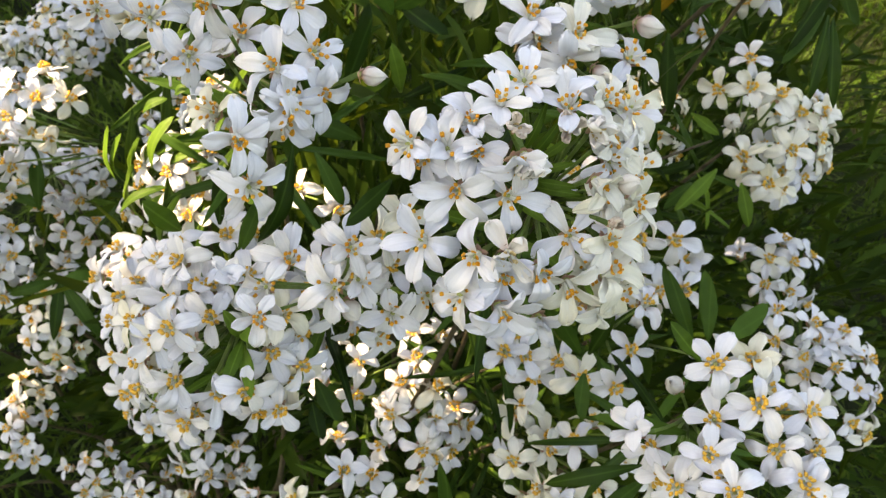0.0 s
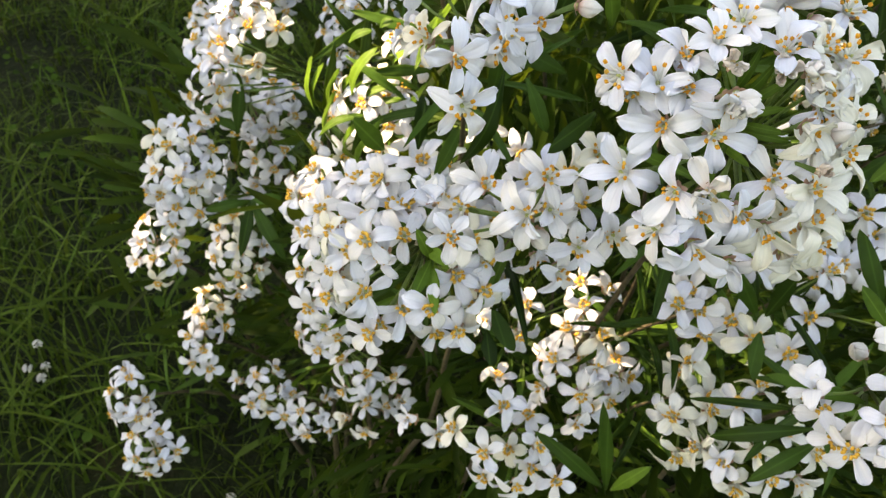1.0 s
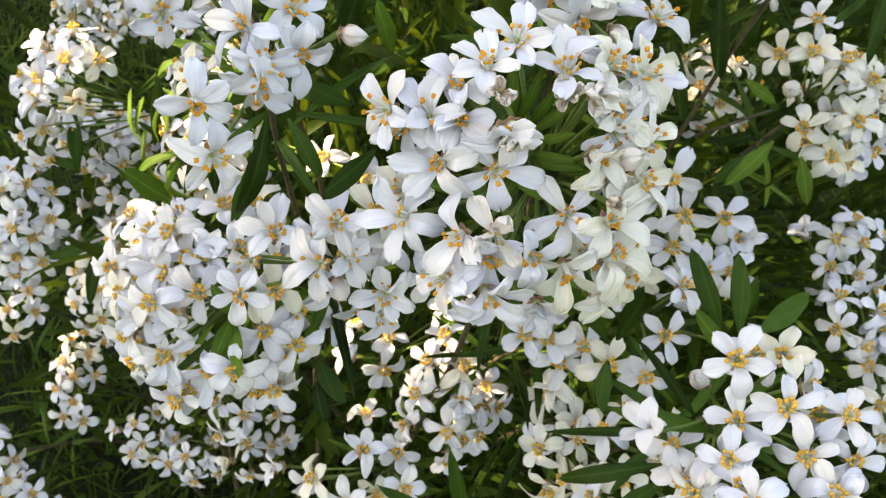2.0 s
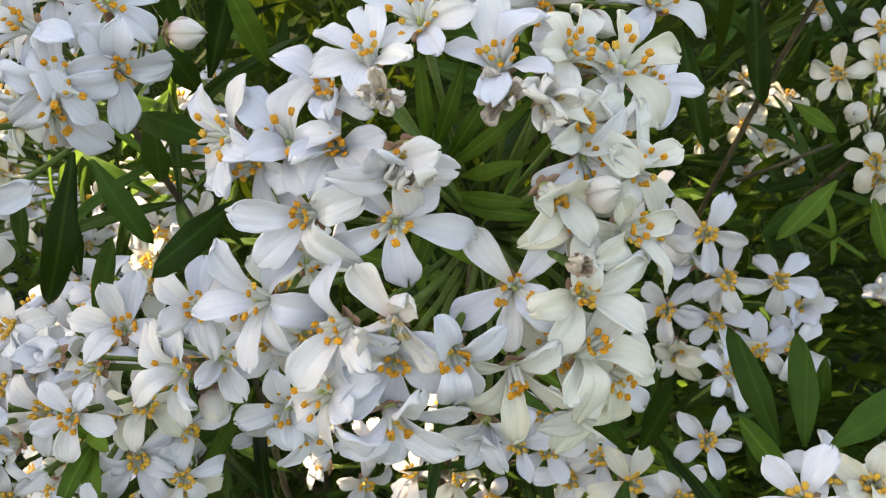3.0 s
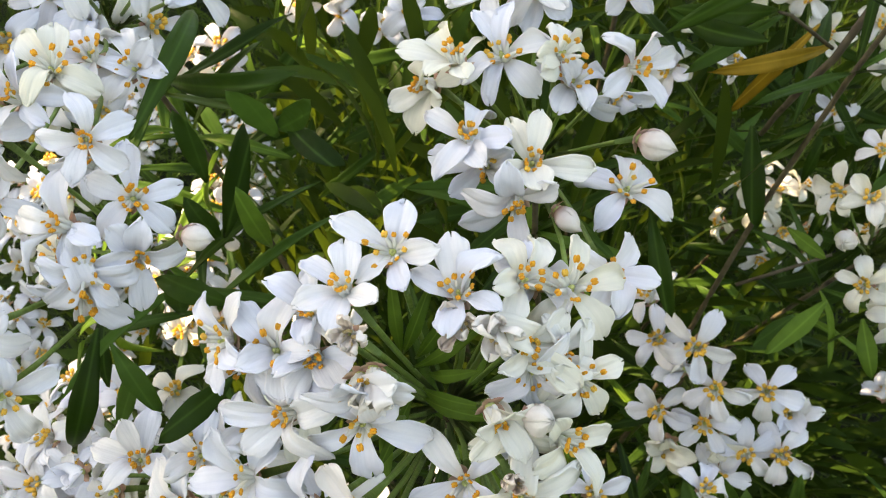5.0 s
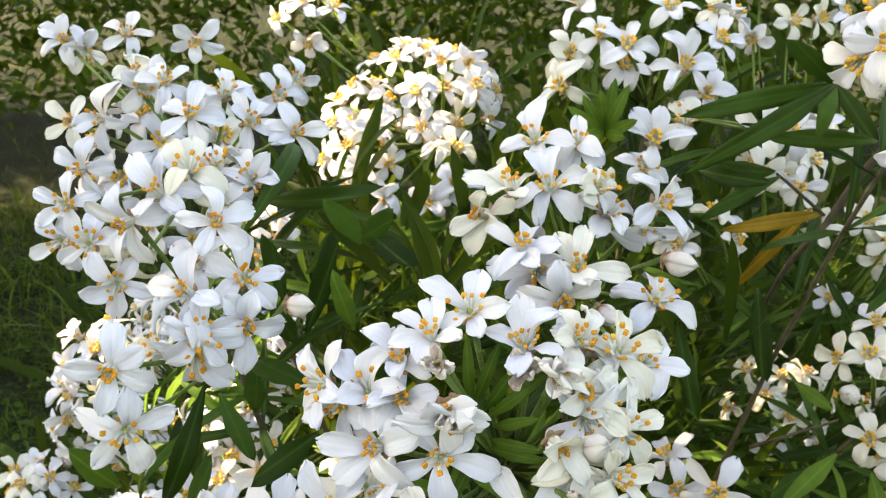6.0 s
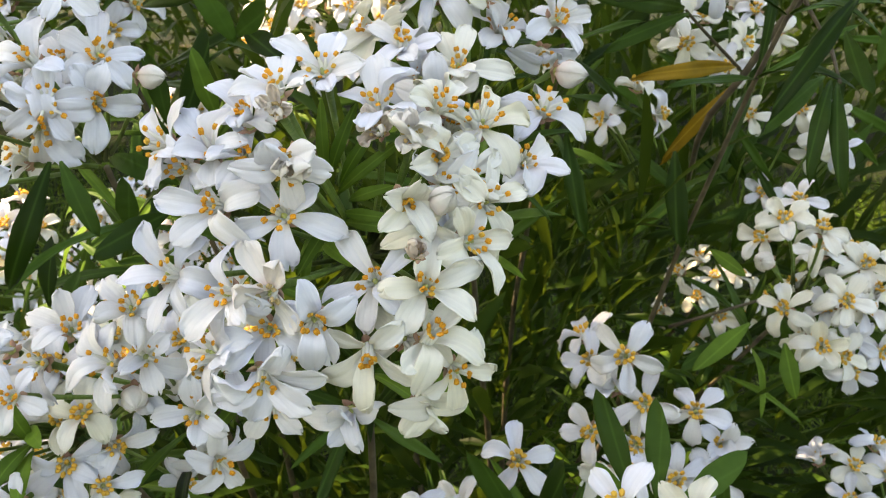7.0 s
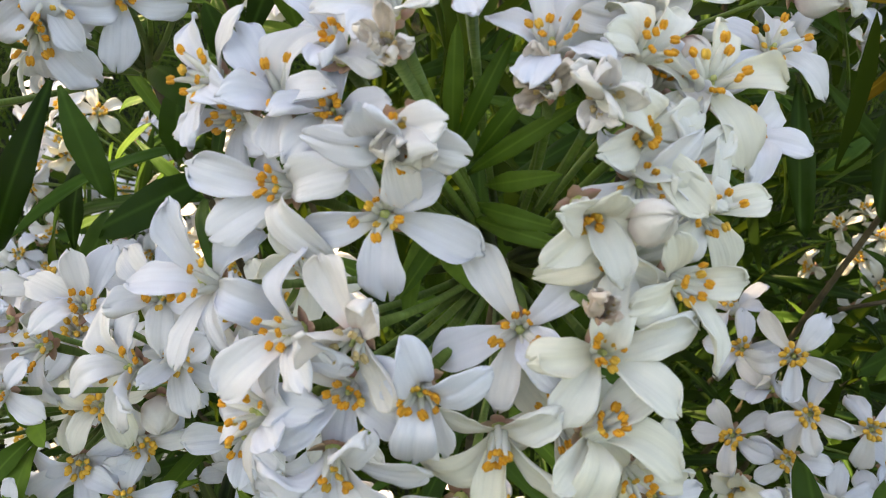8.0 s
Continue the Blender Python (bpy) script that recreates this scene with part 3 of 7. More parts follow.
def inner_foliage(count, seed):
    """The leaves inside the shrub, behind its flower heads, as one object."""
    rng = random.Random(seed)
    verts, faces = [], []
    made = 0
    while made < count:
        x, y, z = rng.uniform(-1, 1), rng.uniform(-1, 1), rng.uniform(-1, 1)
        if x * x + y * y + z * z > 1:
            continue
        p = Vector((0.0 + 0.46 * x, 0.38 + 0.36 * y, 0.42 + 0.38 * z))
        c, r = min(HEADS, key=lambda h: (h[0] - p - OUT * (h[0] - p).dot(OUT)).length)
        if (p - c).dot(OUT) > -0.05 or p.z < 0.03:
            continue
        if any((p - c).dot(OUT) > -0.03 and (p - c - OUT * (p - c).dot(OUT)).length < r + 0.04 for c, r in HEADS):
            continue
        way = Vector((p.x + 0.02, p.y - 0.4, p.z - 0.25)).normalized() + Vector((rng.uniform(-0.9, 0.9), rng.uniform(-0.9, 0.9), rng.uniform(-0.7, 0.7)))
        way.normalize()
        q = way.to_track_quat("X", "Z").to_matrix() @ Matrix.Rotation(rng.uniform(-1.2, 1.2), 3, "X")
        ln, wd, n = rng.uniform(0.04, 0.065), rng.uniform(0.003, 0.0045), len(verts)
        for s, w, h in ((0, 0.15, 0), (0.3, 0.85, 0.05), (0.65, 1, 0.06), (0.9, 0.5, 0.02), (1, 0.05, -0.02)):
            for k in (-1, 0, 1):
                verts.append(p + q @ Vector((ln * s, wd * w * k, ln * h + 0.3 * wd * w * abs(k))))
        for i in range(4):
            for k in range(2):
                a = n + 3 * i + k
                faces.append((a, a + 1, a + 4, a + 3))
        made += 1
    tagged(new("shrub_foliage", mesh_of("shrub_foliage", verts, faces, [LEAF_MASS])), "dense narrow green leaves inside the flowering shrub, darkened in colour for shade", "foliage", kind="stuff")


def unseen_shade_tree(foot, centre, radius, gaps):
    """An unseen tree added beside the lawn to shade the shrub; sun falls through gaps cut in its crown."""
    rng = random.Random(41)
    top = new("unseen_shade_tree")
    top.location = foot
    tagged(top, "unseen leafy tree added to shade the shrub, crown cut open for sun spots", "tree")
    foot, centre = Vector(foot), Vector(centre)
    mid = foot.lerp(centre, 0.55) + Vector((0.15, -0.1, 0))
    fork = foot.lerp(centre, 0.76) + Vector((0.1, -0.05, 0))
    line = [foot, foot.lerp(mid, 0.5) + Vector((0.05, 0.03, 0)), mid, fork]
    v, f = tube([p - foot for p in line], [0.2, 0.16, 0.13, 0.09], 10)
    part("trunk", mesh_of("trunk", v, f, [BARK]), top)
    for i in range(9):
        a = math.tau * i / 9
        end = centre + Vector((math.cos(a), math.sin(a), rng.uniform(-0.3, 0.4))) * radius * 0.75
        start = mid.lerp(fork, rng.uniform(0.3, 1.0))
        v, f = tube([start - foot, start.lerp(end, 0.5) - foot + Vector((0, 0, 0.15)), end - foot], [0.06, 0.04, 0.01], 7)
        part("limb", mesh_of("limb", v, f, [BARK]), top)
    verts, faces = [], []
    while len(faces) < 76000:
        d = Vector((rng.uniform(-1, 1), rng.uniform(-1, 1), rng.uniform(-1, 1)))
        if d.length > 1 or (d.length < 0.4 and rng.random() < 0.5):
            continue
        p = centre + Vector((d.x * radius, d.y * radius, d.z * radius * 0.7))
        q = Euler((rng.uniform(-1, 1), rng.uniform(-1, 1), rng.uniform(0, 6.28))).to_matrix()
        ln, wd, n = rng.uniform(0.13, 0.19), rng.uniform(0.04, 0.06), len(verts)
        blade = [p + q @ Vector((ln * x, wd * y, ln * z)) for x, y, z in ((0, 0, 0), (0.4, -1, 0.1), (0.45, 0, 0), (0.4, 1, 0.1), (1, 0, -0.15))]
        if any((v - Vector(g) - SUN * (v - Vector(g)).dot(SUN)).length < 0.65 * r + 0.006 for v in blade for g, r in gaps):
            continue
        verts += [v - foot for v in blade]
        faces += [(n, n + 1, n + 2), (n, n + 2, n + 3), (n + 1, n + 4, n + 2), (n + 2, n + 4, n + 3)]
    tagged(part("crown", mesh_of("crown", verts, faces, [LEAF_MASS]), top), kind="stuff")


def hedge(name, label, m, count, seed, tall):
    """A run of overgrown hedge that closes the garden on one side."""
    rng = random.Random(seed)
    verts, faces = [], []
    for _ in range(count):
        x = rng.uniform(-3.8, 3.8)
        y = 0.5 * noise.noise((x * 0.8, 0, 2)) + rng.uniform(-0.25, 0.25)
        z = rng.uniform(0, 1) ** 0.8 * (tall + 0.4 * noise.noise((x, 3, 1)))
        p = Vector((x, y - 0.25 * noise.noise((x * 2.5, z * 2.5, 5)), z))
        q = Euler((rng.uniform(-1, 1), rng.uniform(-1, 1), rng.uniform(0, 6.28))).to_matrix()
        ln, wd, n = rng.uniform(0.05, 0.09), rng.uniform(0.012, 0.02), len(verts)
        for a, b, c in ((0, 0, 0), (0.4, -1, 0.1), (0.45, 0, 0), (0.4, 1, 0.1), (1, 0, -0.15)):
            verts.append(p + q @ Vector((ln * a, wd * b, ln * c)))
        faces += [(n, n + 1, n + 2), (n, n + 2, n + 3), (n + 1, n + 4, n + 2), (n + 2, n + 4, n + 3)]
    ob = tagged(new(name, mesh_of(name, verts, faces, [HEDGE])), label, "hedge", kind="stuff")
    ob.matrix_world = m


def small_flower(x, y, tall, tone):
    """A low clover-like bloom in the lawn."""
    z = height(x, y)
    top = new("lawn_flower")
    top.location = (x, y, z)
    tagged(top, "tiny pale pink clover flower in the lawn", "flower", "clover flowers in the lawn")
    v, f = tube([(0, 0, -0.005), (0.003, 0, tall * 0.5), (0.002, 0.002, tall)], [0.0008, 0.0007, 0.0006], 5)
    part("stalk", mesh_of("stalk", v, f, [STALK]), top)
    pieces = []
    rng = random.Random(int(tall * 1e5))
    for i in range(26):
        d = Vector((rng.uniform(-1, 1), rng.uniform(-1, 1), rng.uniform(-0.3, 1))).normalized()
        v, f = tube([d * 0.001, d * 0.006 + Vector((0, 0, 0.0015))], [0.0006, 0.0012], 4)
        pieces.append(([p + Vector((0.002, 0.002, tall)) for p in v], f, 0))
    v, f, slots = joined(pieces)
    part("bloom", mesh_of("bloom", v, f, [tone], slots), top)


def tall_grass(x, y, tips):
    """A tuft of long grass blades."""
    z = height(x, y)
    top = new("grass_tuft")
    top.location = (x, y, z)
    tagged(top, "tuft of long yellow-green grass blades", "grass")
    for dx, dy, tall in tips:
        v, f = sheet(10, 3, lambda u, w: Vector((dx * u * u + 0.0024 * w * (1 - u ** 2), dy * u * u, tall * u - 0.15 * tall * u ** 3 + 0.0008 * abs(w))), 0.0003)
        part("blade", mesh_of("blade", v, f, [LEAF_YOUNG]), top)


# ---- the shrub's flowering shoots ----
shoot = Shoot("rounded head of open white flowers with orange anthers", (0.016, 0.029, 0.737))
shoot.bloom(-0.0001, 0.0051, 0.7571, 0.07, -0.84, 0.54, 0, near=2, size=0.86, spread=[(-160, 4, 1.06), (-16, 2, 1.25), (-85, -1, 1.08), (135, 10, 1.24), (38, 37, 1)], cream_lit=0.0)
shoot.bloom(-0.0158, 0.0062, 0.7580, -0.44, -0.77, 0.45, 0, near=2, size=0.86, spread=[(-171, 43, 1.3), (-120, 32, 1.24), (35, 23, 1), (-35, 21, 1), (153, -14, 1)], cream_lit=0.0)
shoot.bloom(0.0228, 0.0019, 0.7429, 0.01, -0.84, 0.54, 0, near=2, size=0.86, spread=[(128, 4, 1.22), (49, 6, 1.25), (-147, 3, 1.22), (-33, 49, 1), (-92, 4, 1.07)], cream_lit=0.4)
shoot.bloom(0.0348, -0.0015, 0.7436, 0.29, -0.72, 0.63, 0, near=2, size=0.86, spread=[(83, 47, 1), (-177, 29, 1), (-128, 15, 1), (-41, 22, 1.21), (16, 29, 1.28)], cream_lit=0.9)
shoot.bloom(-0.0265, 0.0007, 0.7412, -0.73, -0.52, 0.45, 0, near=2, size=0.86, spread=[(134, 42, 1.3), (84, -10, 1), (-132, 64, 1.26), (-70, 17, 1.26), (-28, 2, 1), (17, -25, 1)], cream_lit=0.0)
shoot.bloom(-0.0096, -0.0076, 0.7419, -0.50, -0.82, 0.28, 0, near=2, size=0.86, spread=[(123, 6, 1.06), (2, 12, 1), (-109, 42, 1.3), (-80, 25, 1.08), (-15, 43, 1)], cream_lit=0.0)
shoot.bloom(-0.0037, 0.0176, 0.7840, -0.13, -0.46, 0.88, 0, near=2, size=0.86, spread=[(169, 15, 1), (108, 11, 1), (-11, 39, 1), (-79, 31, 1), (-135, 30, 1)], cream_lit=0.0)
shoot.bloom(0.0054, 0.0292, 0.7861, -0.16, -0.64, 0.75, 0, near=2, size=0.86, spread=[(162, 34, 1.27), (86, 14, 1), (16, 26, 1), (-50, 38, 1), (-120, 49, 1)], cream_lit=0.0)
shoot.bloom(0.0204, 0.0233, 0.7791, -0.10, -0.36, 0.93, 0, near=2, size=0.86, spread=[(114, 55, 1.21), (48, 38, 1.14), (174, 31, 1.01), (-83, 33, 1), (-12, 35, 1)], cream_lit=0.4)
shoot.bloom(0.0006, 0.0046, 0.7716, 0.12, -0.99, -0.00, 0, near=2, size=0.86, spread=[(-75, 11, 1), (-179, 48, 1), (-3, 33, 1), (109, 55, 1), (35, 46, 1)], cream_lit=0.0)
shoot.bloom(-0.0316, 0.0171, 0.7691, -0.68, -0.67, 0.30, 15, near=2, size=0.86, cream_lit=0.0)
shoot.bloom(-0.0201, 0.0147, 0.7680, -0.12, -0.61, 0.78, 0, near=2, size=0.86, spread=[(143, 39, 1.2), (90, 31, 1.12), (5, 39, 1), (-64, 24, 1), (-125, 56, 1)], cream_lit=0.0)
shoot.bloom(-0.0110, 0.0137, 0.7680, 0.09, -0.75, 0.65, 0, near=2, size=0.86, spread=[(99, -19, 1), (-153, 42, 1), (5, 48, 1), (-126, 44, 1), (-52, 50, 1)], cream_lit=0.0)
shoot.bloom(0.0035, 0.0052, 0.7735, 0.08, -0.96, -0.25, 0, near=2, wilted=True, size=0.78, spread=[(95, 62, 0.9), (20, 55, 0.95), (-50, 64, 0.8), (-125, 66, 0.75), (165, 58, 0.9)], cream_lit=0.0)
shoot.bloom(-0.0115, 0.0187, 0.7755, -0.29, -0.39, 0.87, 0, near=2, size=0.86, spread=[(-175, 52, 1.18), (-178, 3, 1), (-1, 29, 1), (-40, 32, 1), (140, 8, 1)], cream_lit=0.0)
shoot.bloom(0.0333, 0.0302, 0.7782, 0.54, -0.41, 0.74, 0, near=2, size=0.86, spread=[(70, 5, 1), (33, 8, 1), (-27, 3, 1), (-152, 24, 1), (161, 35, 1)], cream_lit=0.9)
shoot.bloom(0.0352, 0.0208, 0.7692, 0.28, -0.83, 0.49, 0, near=2, size=0.86, spread=[(20, 3, 1), (135, 56, 1), (-156, 46, 1), (-48, 18, 1.3), (-13, -25, 1)], cream_lit=0.9)
shoot.bloom(0.0431, 0.0085, 0.7522, 0.78, -0.55, 0.29, 0, near=2, size=0.86, spread=[(117, 34, 1), (-175, 29, 1), (-7, 41, 1), (-93, 40, 1.3), (-54, 12, 1)], cream_lit=0.9)
shoot.bloom(0.0358, -0.0056, 0.7314, 0.45, -0.37, 0.81, 0, near=2, size=0.86, spread=[(-49, 37, 1.19), (-130, 8, 1), (-156, 10, 1), (34, -18, 1), (9, 46, 1.01)], cream_lit=0.9)
shoot.bloom(0.0224, -0.0073, 0.7299, 0.16, -0.98, -0.09, 0, near=2, size=0.86, spread=[(-94, 49, 1.3), (-144, 27, 1.13), (-15, 31, 1.3), (144, 20, 1), (47, 8, 1)], cream_lit=0.4)
shoot.bloom(-0.0007, -0.0093, 0.7345, 0.10, -0.92, 0.37, 0, near=2, size=0.86, spread=[(-138, 16, 1.17), (-91, 1, 1), (-25, 33, 1), (134, 41, 1), (36, 44, 1)], cream_lit=0.0)
shoot.bloom(0.0000, -0.0090, 0.7445, -0.03, -1.00, -0.02, 0, near=2, wilted=True, size=0.78, spread=[(128, -19, 1.2), (63, 18, 1), (-40, 24, 1.16), (135, 40, 1)], cream_lit=0.0)
shoot.bloom(0.0103, -0.0109, 0.7393, 0.21, -0.97, 0.10, 0, near=2, size=0.86, spread=[(30, 46, 1), (-71, 26, 1), (-95, 34, 1.06), (-108, -21, 1), (106, 49, 1)], cream_lit=0.0)
shoot.bloom(-0.0018, -0.0145, 0.7255, 0.21, -0.92, -0.34, 0, near=2, size=0.86, spread=[(166, 20, 1), (1, 15, 1.25), (-100, 56, 1), (64, 22, 1), (-20, 45, 1.3), (-152, 42, 1.07)], cream_lit=0.0)
shoot.bloom(0.0289, 0.0188, 0.7751, 0.04, -0.90, 0.44, 28, opened=0.35, near=2, wilted=True, size=0.7, cream_lit=0.4)
shoot.bloom(0.0284, 0.0044, 0.7644, 0.44, -0.90, -0.02, 150, opened=0.45, near=2, size=0.86, cream_lit=0.4)
shoot.bloom(0.0367, 0.0030, 0.7633, 0.52, -0.59, 0.62, -18, opened=0.05, near=2, size=0.72, cream_lit=0.9)
shoot.bloom(-0.0135, -0.0113, 0.7272, -0.69, -0.50, 0.52, 0, near=2, size=0.86, spread=[(-125, 20, 1), (-61, 4, 1.01), (13, 21, 1), (179, 10, 1), (44, 15, 1)], cream_lit=0.0)
shoot.bloom(-0.0008, 0.0064, 0.7828, 0.02, -0.86, 0.52, 9, opened=0.5, near=2, wilted=2, size=0.55, cream_lit=0.0)
shoot.bloom(0.0210, 0.0196, 0.7752, -0.22, -0.87, 0.44, 34, opened=0.45, near=2, wilted=2, size=0.6, cream_lit=0.4)
shoot.bloom(0.0339, -0.0064, 0.7543, 0.01, -0.67, 0.74, 19, opened=0.4, near=2, wilted=2, size=0.45, cream_lit=0.9)
shoot.bloom(0.0425, -0.0032, 0.7235, 0.51, -0.86, 0.04, -22, near=2, size=0.86, cream_lit=0.9)
shoot.bloom(0.0367, 0.0378, 0.7715, 0.24, -0.53, 0.82, 74, near=2, size=0.86, cream_lit=0.9)
shoot.bloom(-0.0270, 0.0158, 0.7642, -0.28, -0.91, 0.31, 6, near=2, size=0.86, cream_lit=0.0)
shoot.bloom(0.0302, -0.0010, 0.7293, 0.13, -0.80, 0.59, -6, near=2, size=0.86, cream_lit=0.9)
shoot.bloom(0.0364, 0.0200, 0.7622, 0.20, -0.97, 0.10, 58, opened=0.7, near=2, size=0.86, cream_lit=0.9)
shoot.bloom(0.0352, 0.0013, 0.7121, 0.23, -0.97, 0.04, 14, opened=0.3, near=2, size=0.86, cream_lit=0.9)
shoot.bloom(0.0169, -0.0018, 0.7076, -0.00, -1.00, 0.09, 24, opened=0.3, near=2, size=0.86, cream_lit=0.0)
shoot.bloom(0.0469, 0.0223, 0.7573, 0.47, -0.80, 0.37, 3, near=2, size=0.8, cream_lit=0.9)
shoot.bloom(0.0422, 0.0230, 0.7632, 0.38, -0.81, 0.45, 33, near=2, size=0.8, cream_lit=0.9)
shoot.bloom(0.0336, 0.0090, 0.7533, 0.01, -0.83, 0.56, 58, opened=0.6, near=2, size=0.75, cream_lit=0.9)
shoot.rounds((0.016, 0.006, 0.757), (0.045,))
shoot.leaf((0.0023, 0.0178, 0.7465), (0.0046, 0.0044, 0.7383), 0.0036, (0.08, -0.85, 0.51), YOUNG)
shoot.leaf((0.0057, 0.0176, 0.7459), (0.0162, 0.0077, 0.7436), 0.0036, (0.04, -0.86, 0.50), YOUNG)
shoot.leaf((0.0103, 0.0212, 0.7523), (0.0275, 0.0140, 0.7544), 0.0036, (-0.01, -0.89, 0.45), YOUNG)
shoot.leaf((0.0093, 0.0244, 0.7583), (0.0197, 0.0254, 0.7762), 0.0036, (0.02, -0.93, 0.38), YOUNG)
shoot.leaf((0.0059, 0.0249, 0.7594), (0.0042, 0.0274, 0.7810), 0.0036, (0.07, -0.93, 0.36), YOUNG)
shoot.leaf((0.0087, 0.0234, 0.7563), (0.0272, 0.0240, 0.7731), 0.0036, (-0.00, -0.92, 0.39), YOUNG)
shoot.leaf((0.0108, 0.0202, 0.7503), (0.0290, 0.0127, 0.7520), 0.0036, (-0.01, -0.88, 0.47), YOUNG)
shoot.leaf((0.0086, 0.0201, 0.7503), (0.0022, 0.0057, 0.7408), 0.0036, (0.07, -0.86, 0.50), YOUNG)
shoot.leaf((0.0065, 0.0249, 0.7594), (0.0138, 0.0276, 0.7807), 0.0036, (0.04, -0.93, 0.36), YOUNG)
shoot.leaf((0.0121, 0.0229, 0.7552), (0.0249, 0.0180, 0.7622), 0.0036, (-0.00, -0.91, 0.43), YOUNG)
shoot.leaves(nodes=3, first=0.035, step=0.03, count=5, long=0.05)
shoot = Shoot("loose head of open white flowers with a pinkish bud", (0.036, 0.132, 0.747), cream_lit=0.35)
shoot.bloom(0.0619, 0.0936, 0.7610, 0.14, -0.54, 0.83, 0, near=2, spread=[(149, 19, 1), (78, -2, 1), (27, -9, 1), (-34, 7, 1.1), (-138, 7, 1)])
shoot.bloom(0.0347, 0.0818, 0.7769, 0.11, -0.74, 0.66, 0, near=2, spread=[(110, 9, 1.01), (75, 13, 1), (-9, 9, 1.17), (-87, 58, 1), (-155, 47, 1)])
shoot.bloom(0.0447, 0.0344, 0.7730, 0.23, -0.53, 0.82, 79, near=2)
shoot.bloom(0.0563, 0.0662, 0.7524, 0.22, -0.71, 0.66, 0, near=2, spread=[(-17, 25, 1.02), (-134, 39, 1), (-98, 36, 1), (150, 48, 1), (38, 2, 1)])
shoot.bloom(0.0135, 0.1041, 0.7950, -0.19, -0.26, 0.95, 0, near=2, spread=[(-152, 30, 1.29), (152, 17, 1), (104, -8, 1), (-37, 31, 1), (-83, 35, 1)])
shoot.bloom(0.0255, 0.1115, 0.7933, -0.16, -0.48, 0.86, 0, near=2, spread=[(94, 36, 1.14), (137, 39, 1.07), (36, 6, 1.08), (-30, -11, 1), (-88, 7, 1), (-125, 35, 1)])
shoot.bloom(0.0175, 0.0871, 0.7806, 0.00, -0.52, 0.85, 0, near=2, spread=[(152, 8, 1), (77, -7, 1), (-9, 38, 1), (-119, 31, 1), (-62, 37, 1)])
shoot.bloom(0.0407, 0.1124, 0.7941, 0.61, -0.45, 0.65, 0, near=2, spread=[(167, 28, 1), (38, 0, 1), (-22, -16, 1), (-168, 29, 1), (3, 12, 1)])
shoot.bloom(0.0451, 0.1203, 0.7811, 0.32, -0.57, 0.75, 0, near=2, spread=[(150, 39, 1), (-140, 24, 1), (-96, 40, 1), (3, -20, 1), (145, 62, 1)])
shoot.bloom(0.0634, 0.1239, 0.7852, 0.55, -0.69, 0.46, 0, near=2, spread=[(0, 20, 1), (123, 19, 1), (29, 8, 1), (-81, 33, 1), (-163, 12, 1)])
shoot.bloom(0.0043, 0.1197, 0.7805, -0.69, -0.64, 0.32, 0, near=2, spread=[(37, 7, 1), (-119, 46, 1.06), (-82, 20, 1.15), (6, 29, 1), (54, 51, 1)])
shoot.bloom(0.0220, 0.0897, 0.7714, 0.24, -0.90, 0.37, 0, near=2, spread=[(168, -8, 1.19), (-152, 27, 1), (-38, 60, 1), (110, 52, 1), (47, 62, 1)])
shoot.bloom(0.0657, 0.1036, 0.7727, 0.79, -0.61, 0.06, -13, opened=0.05, near=2)
shoot.bloom(0.0313, 0.0752, 0.7706, 0.03, -0.99, 0.12, 0, near=2, spread=[(173, 29, 1), (39, 33, 1), (-75, 31, 1.04), (-151, 18, 1.22), (103, 43, 1)])
shoot.bloom(0.0420, 0.0737, 0.7680, 0.75, -0.55, -0.35, 20, opened=0.05, near=2, size=0.7)
shoot.bloom(0.0199, 0.1374, 0.8024, -0.07, -0.62, 0.78, 0, near=2, spread=[(-146, 31, 1), (116, 17, 1), (93, 43, 1.21), (-4, 27, 1), (-72, 18, 1)])
shoot.bloom(0.0353, 0.1458, 0.7989, 0.06, -0.66, 0.75, 0, near=2, spread=[(-58, 60, 1), (-136, 28, 1), (-53, 22, 1), (-109, 8, 1), (86, 18, 0.95)])
shoot.bloom(0.0600, 0.1318, 0.7732, 0.26, -0.89, -0.37, 0, near=2, spread=[(82, 58, 1), (-58, -6, 1), (167, 55, 1), (155, 31, 1), (12, 18, 0.95)])
shoot.rounds((0.036, 0.094, 0.780), (0.05,))
shoot.leaf((-0.0733, 0.1076, 0.7872), (-0.0270, 0.0832, 0.8002), 0.008, (0.24, -0.94, 0.24))
shoot.leaf((0.1089, 0.2568, 0.7011), (0.1384, 0.2335, 0.6808), 0.0065, (-0.19, -0.91, 0.36))
shoot.leaf((0.0697, 0.0938, 0.7552), (0.0775, 0.0825, 0.7232), 0.0065, (-0.14, -0.91, 0.40))
shoot.leaf((0.0796, 0.1405, 0.7934), (0.1008, 0.1212, 0.7955), 0.008, (-0.18, -0.96, 0.22))
shoot.leaf((-0.0359, 0.0869, 0.7828), (-0.0223, 0.0810, 0.7934), 0.008, (0.18, -0.95, 0.27))
shoot.leaf((-0.0331, 0.0877, 0.7845), (-0.0163, 0.0753, 0.7771), 0.008, (0.17, -0.94, 0.29))
shoot.leaf((-0.0358, 0.0862, 0.7810), (-0.0443, 0.0818, 0.7992), 0.008, (0.22, -0.94, 0.26))
shoot.leaves(nodes=3, first=0.03, step=0.03, count=5)
shoot = Shoot("loose white flowers with orange anthers hanging beside a fuller head", (-0.055, 0.061, 0.665))
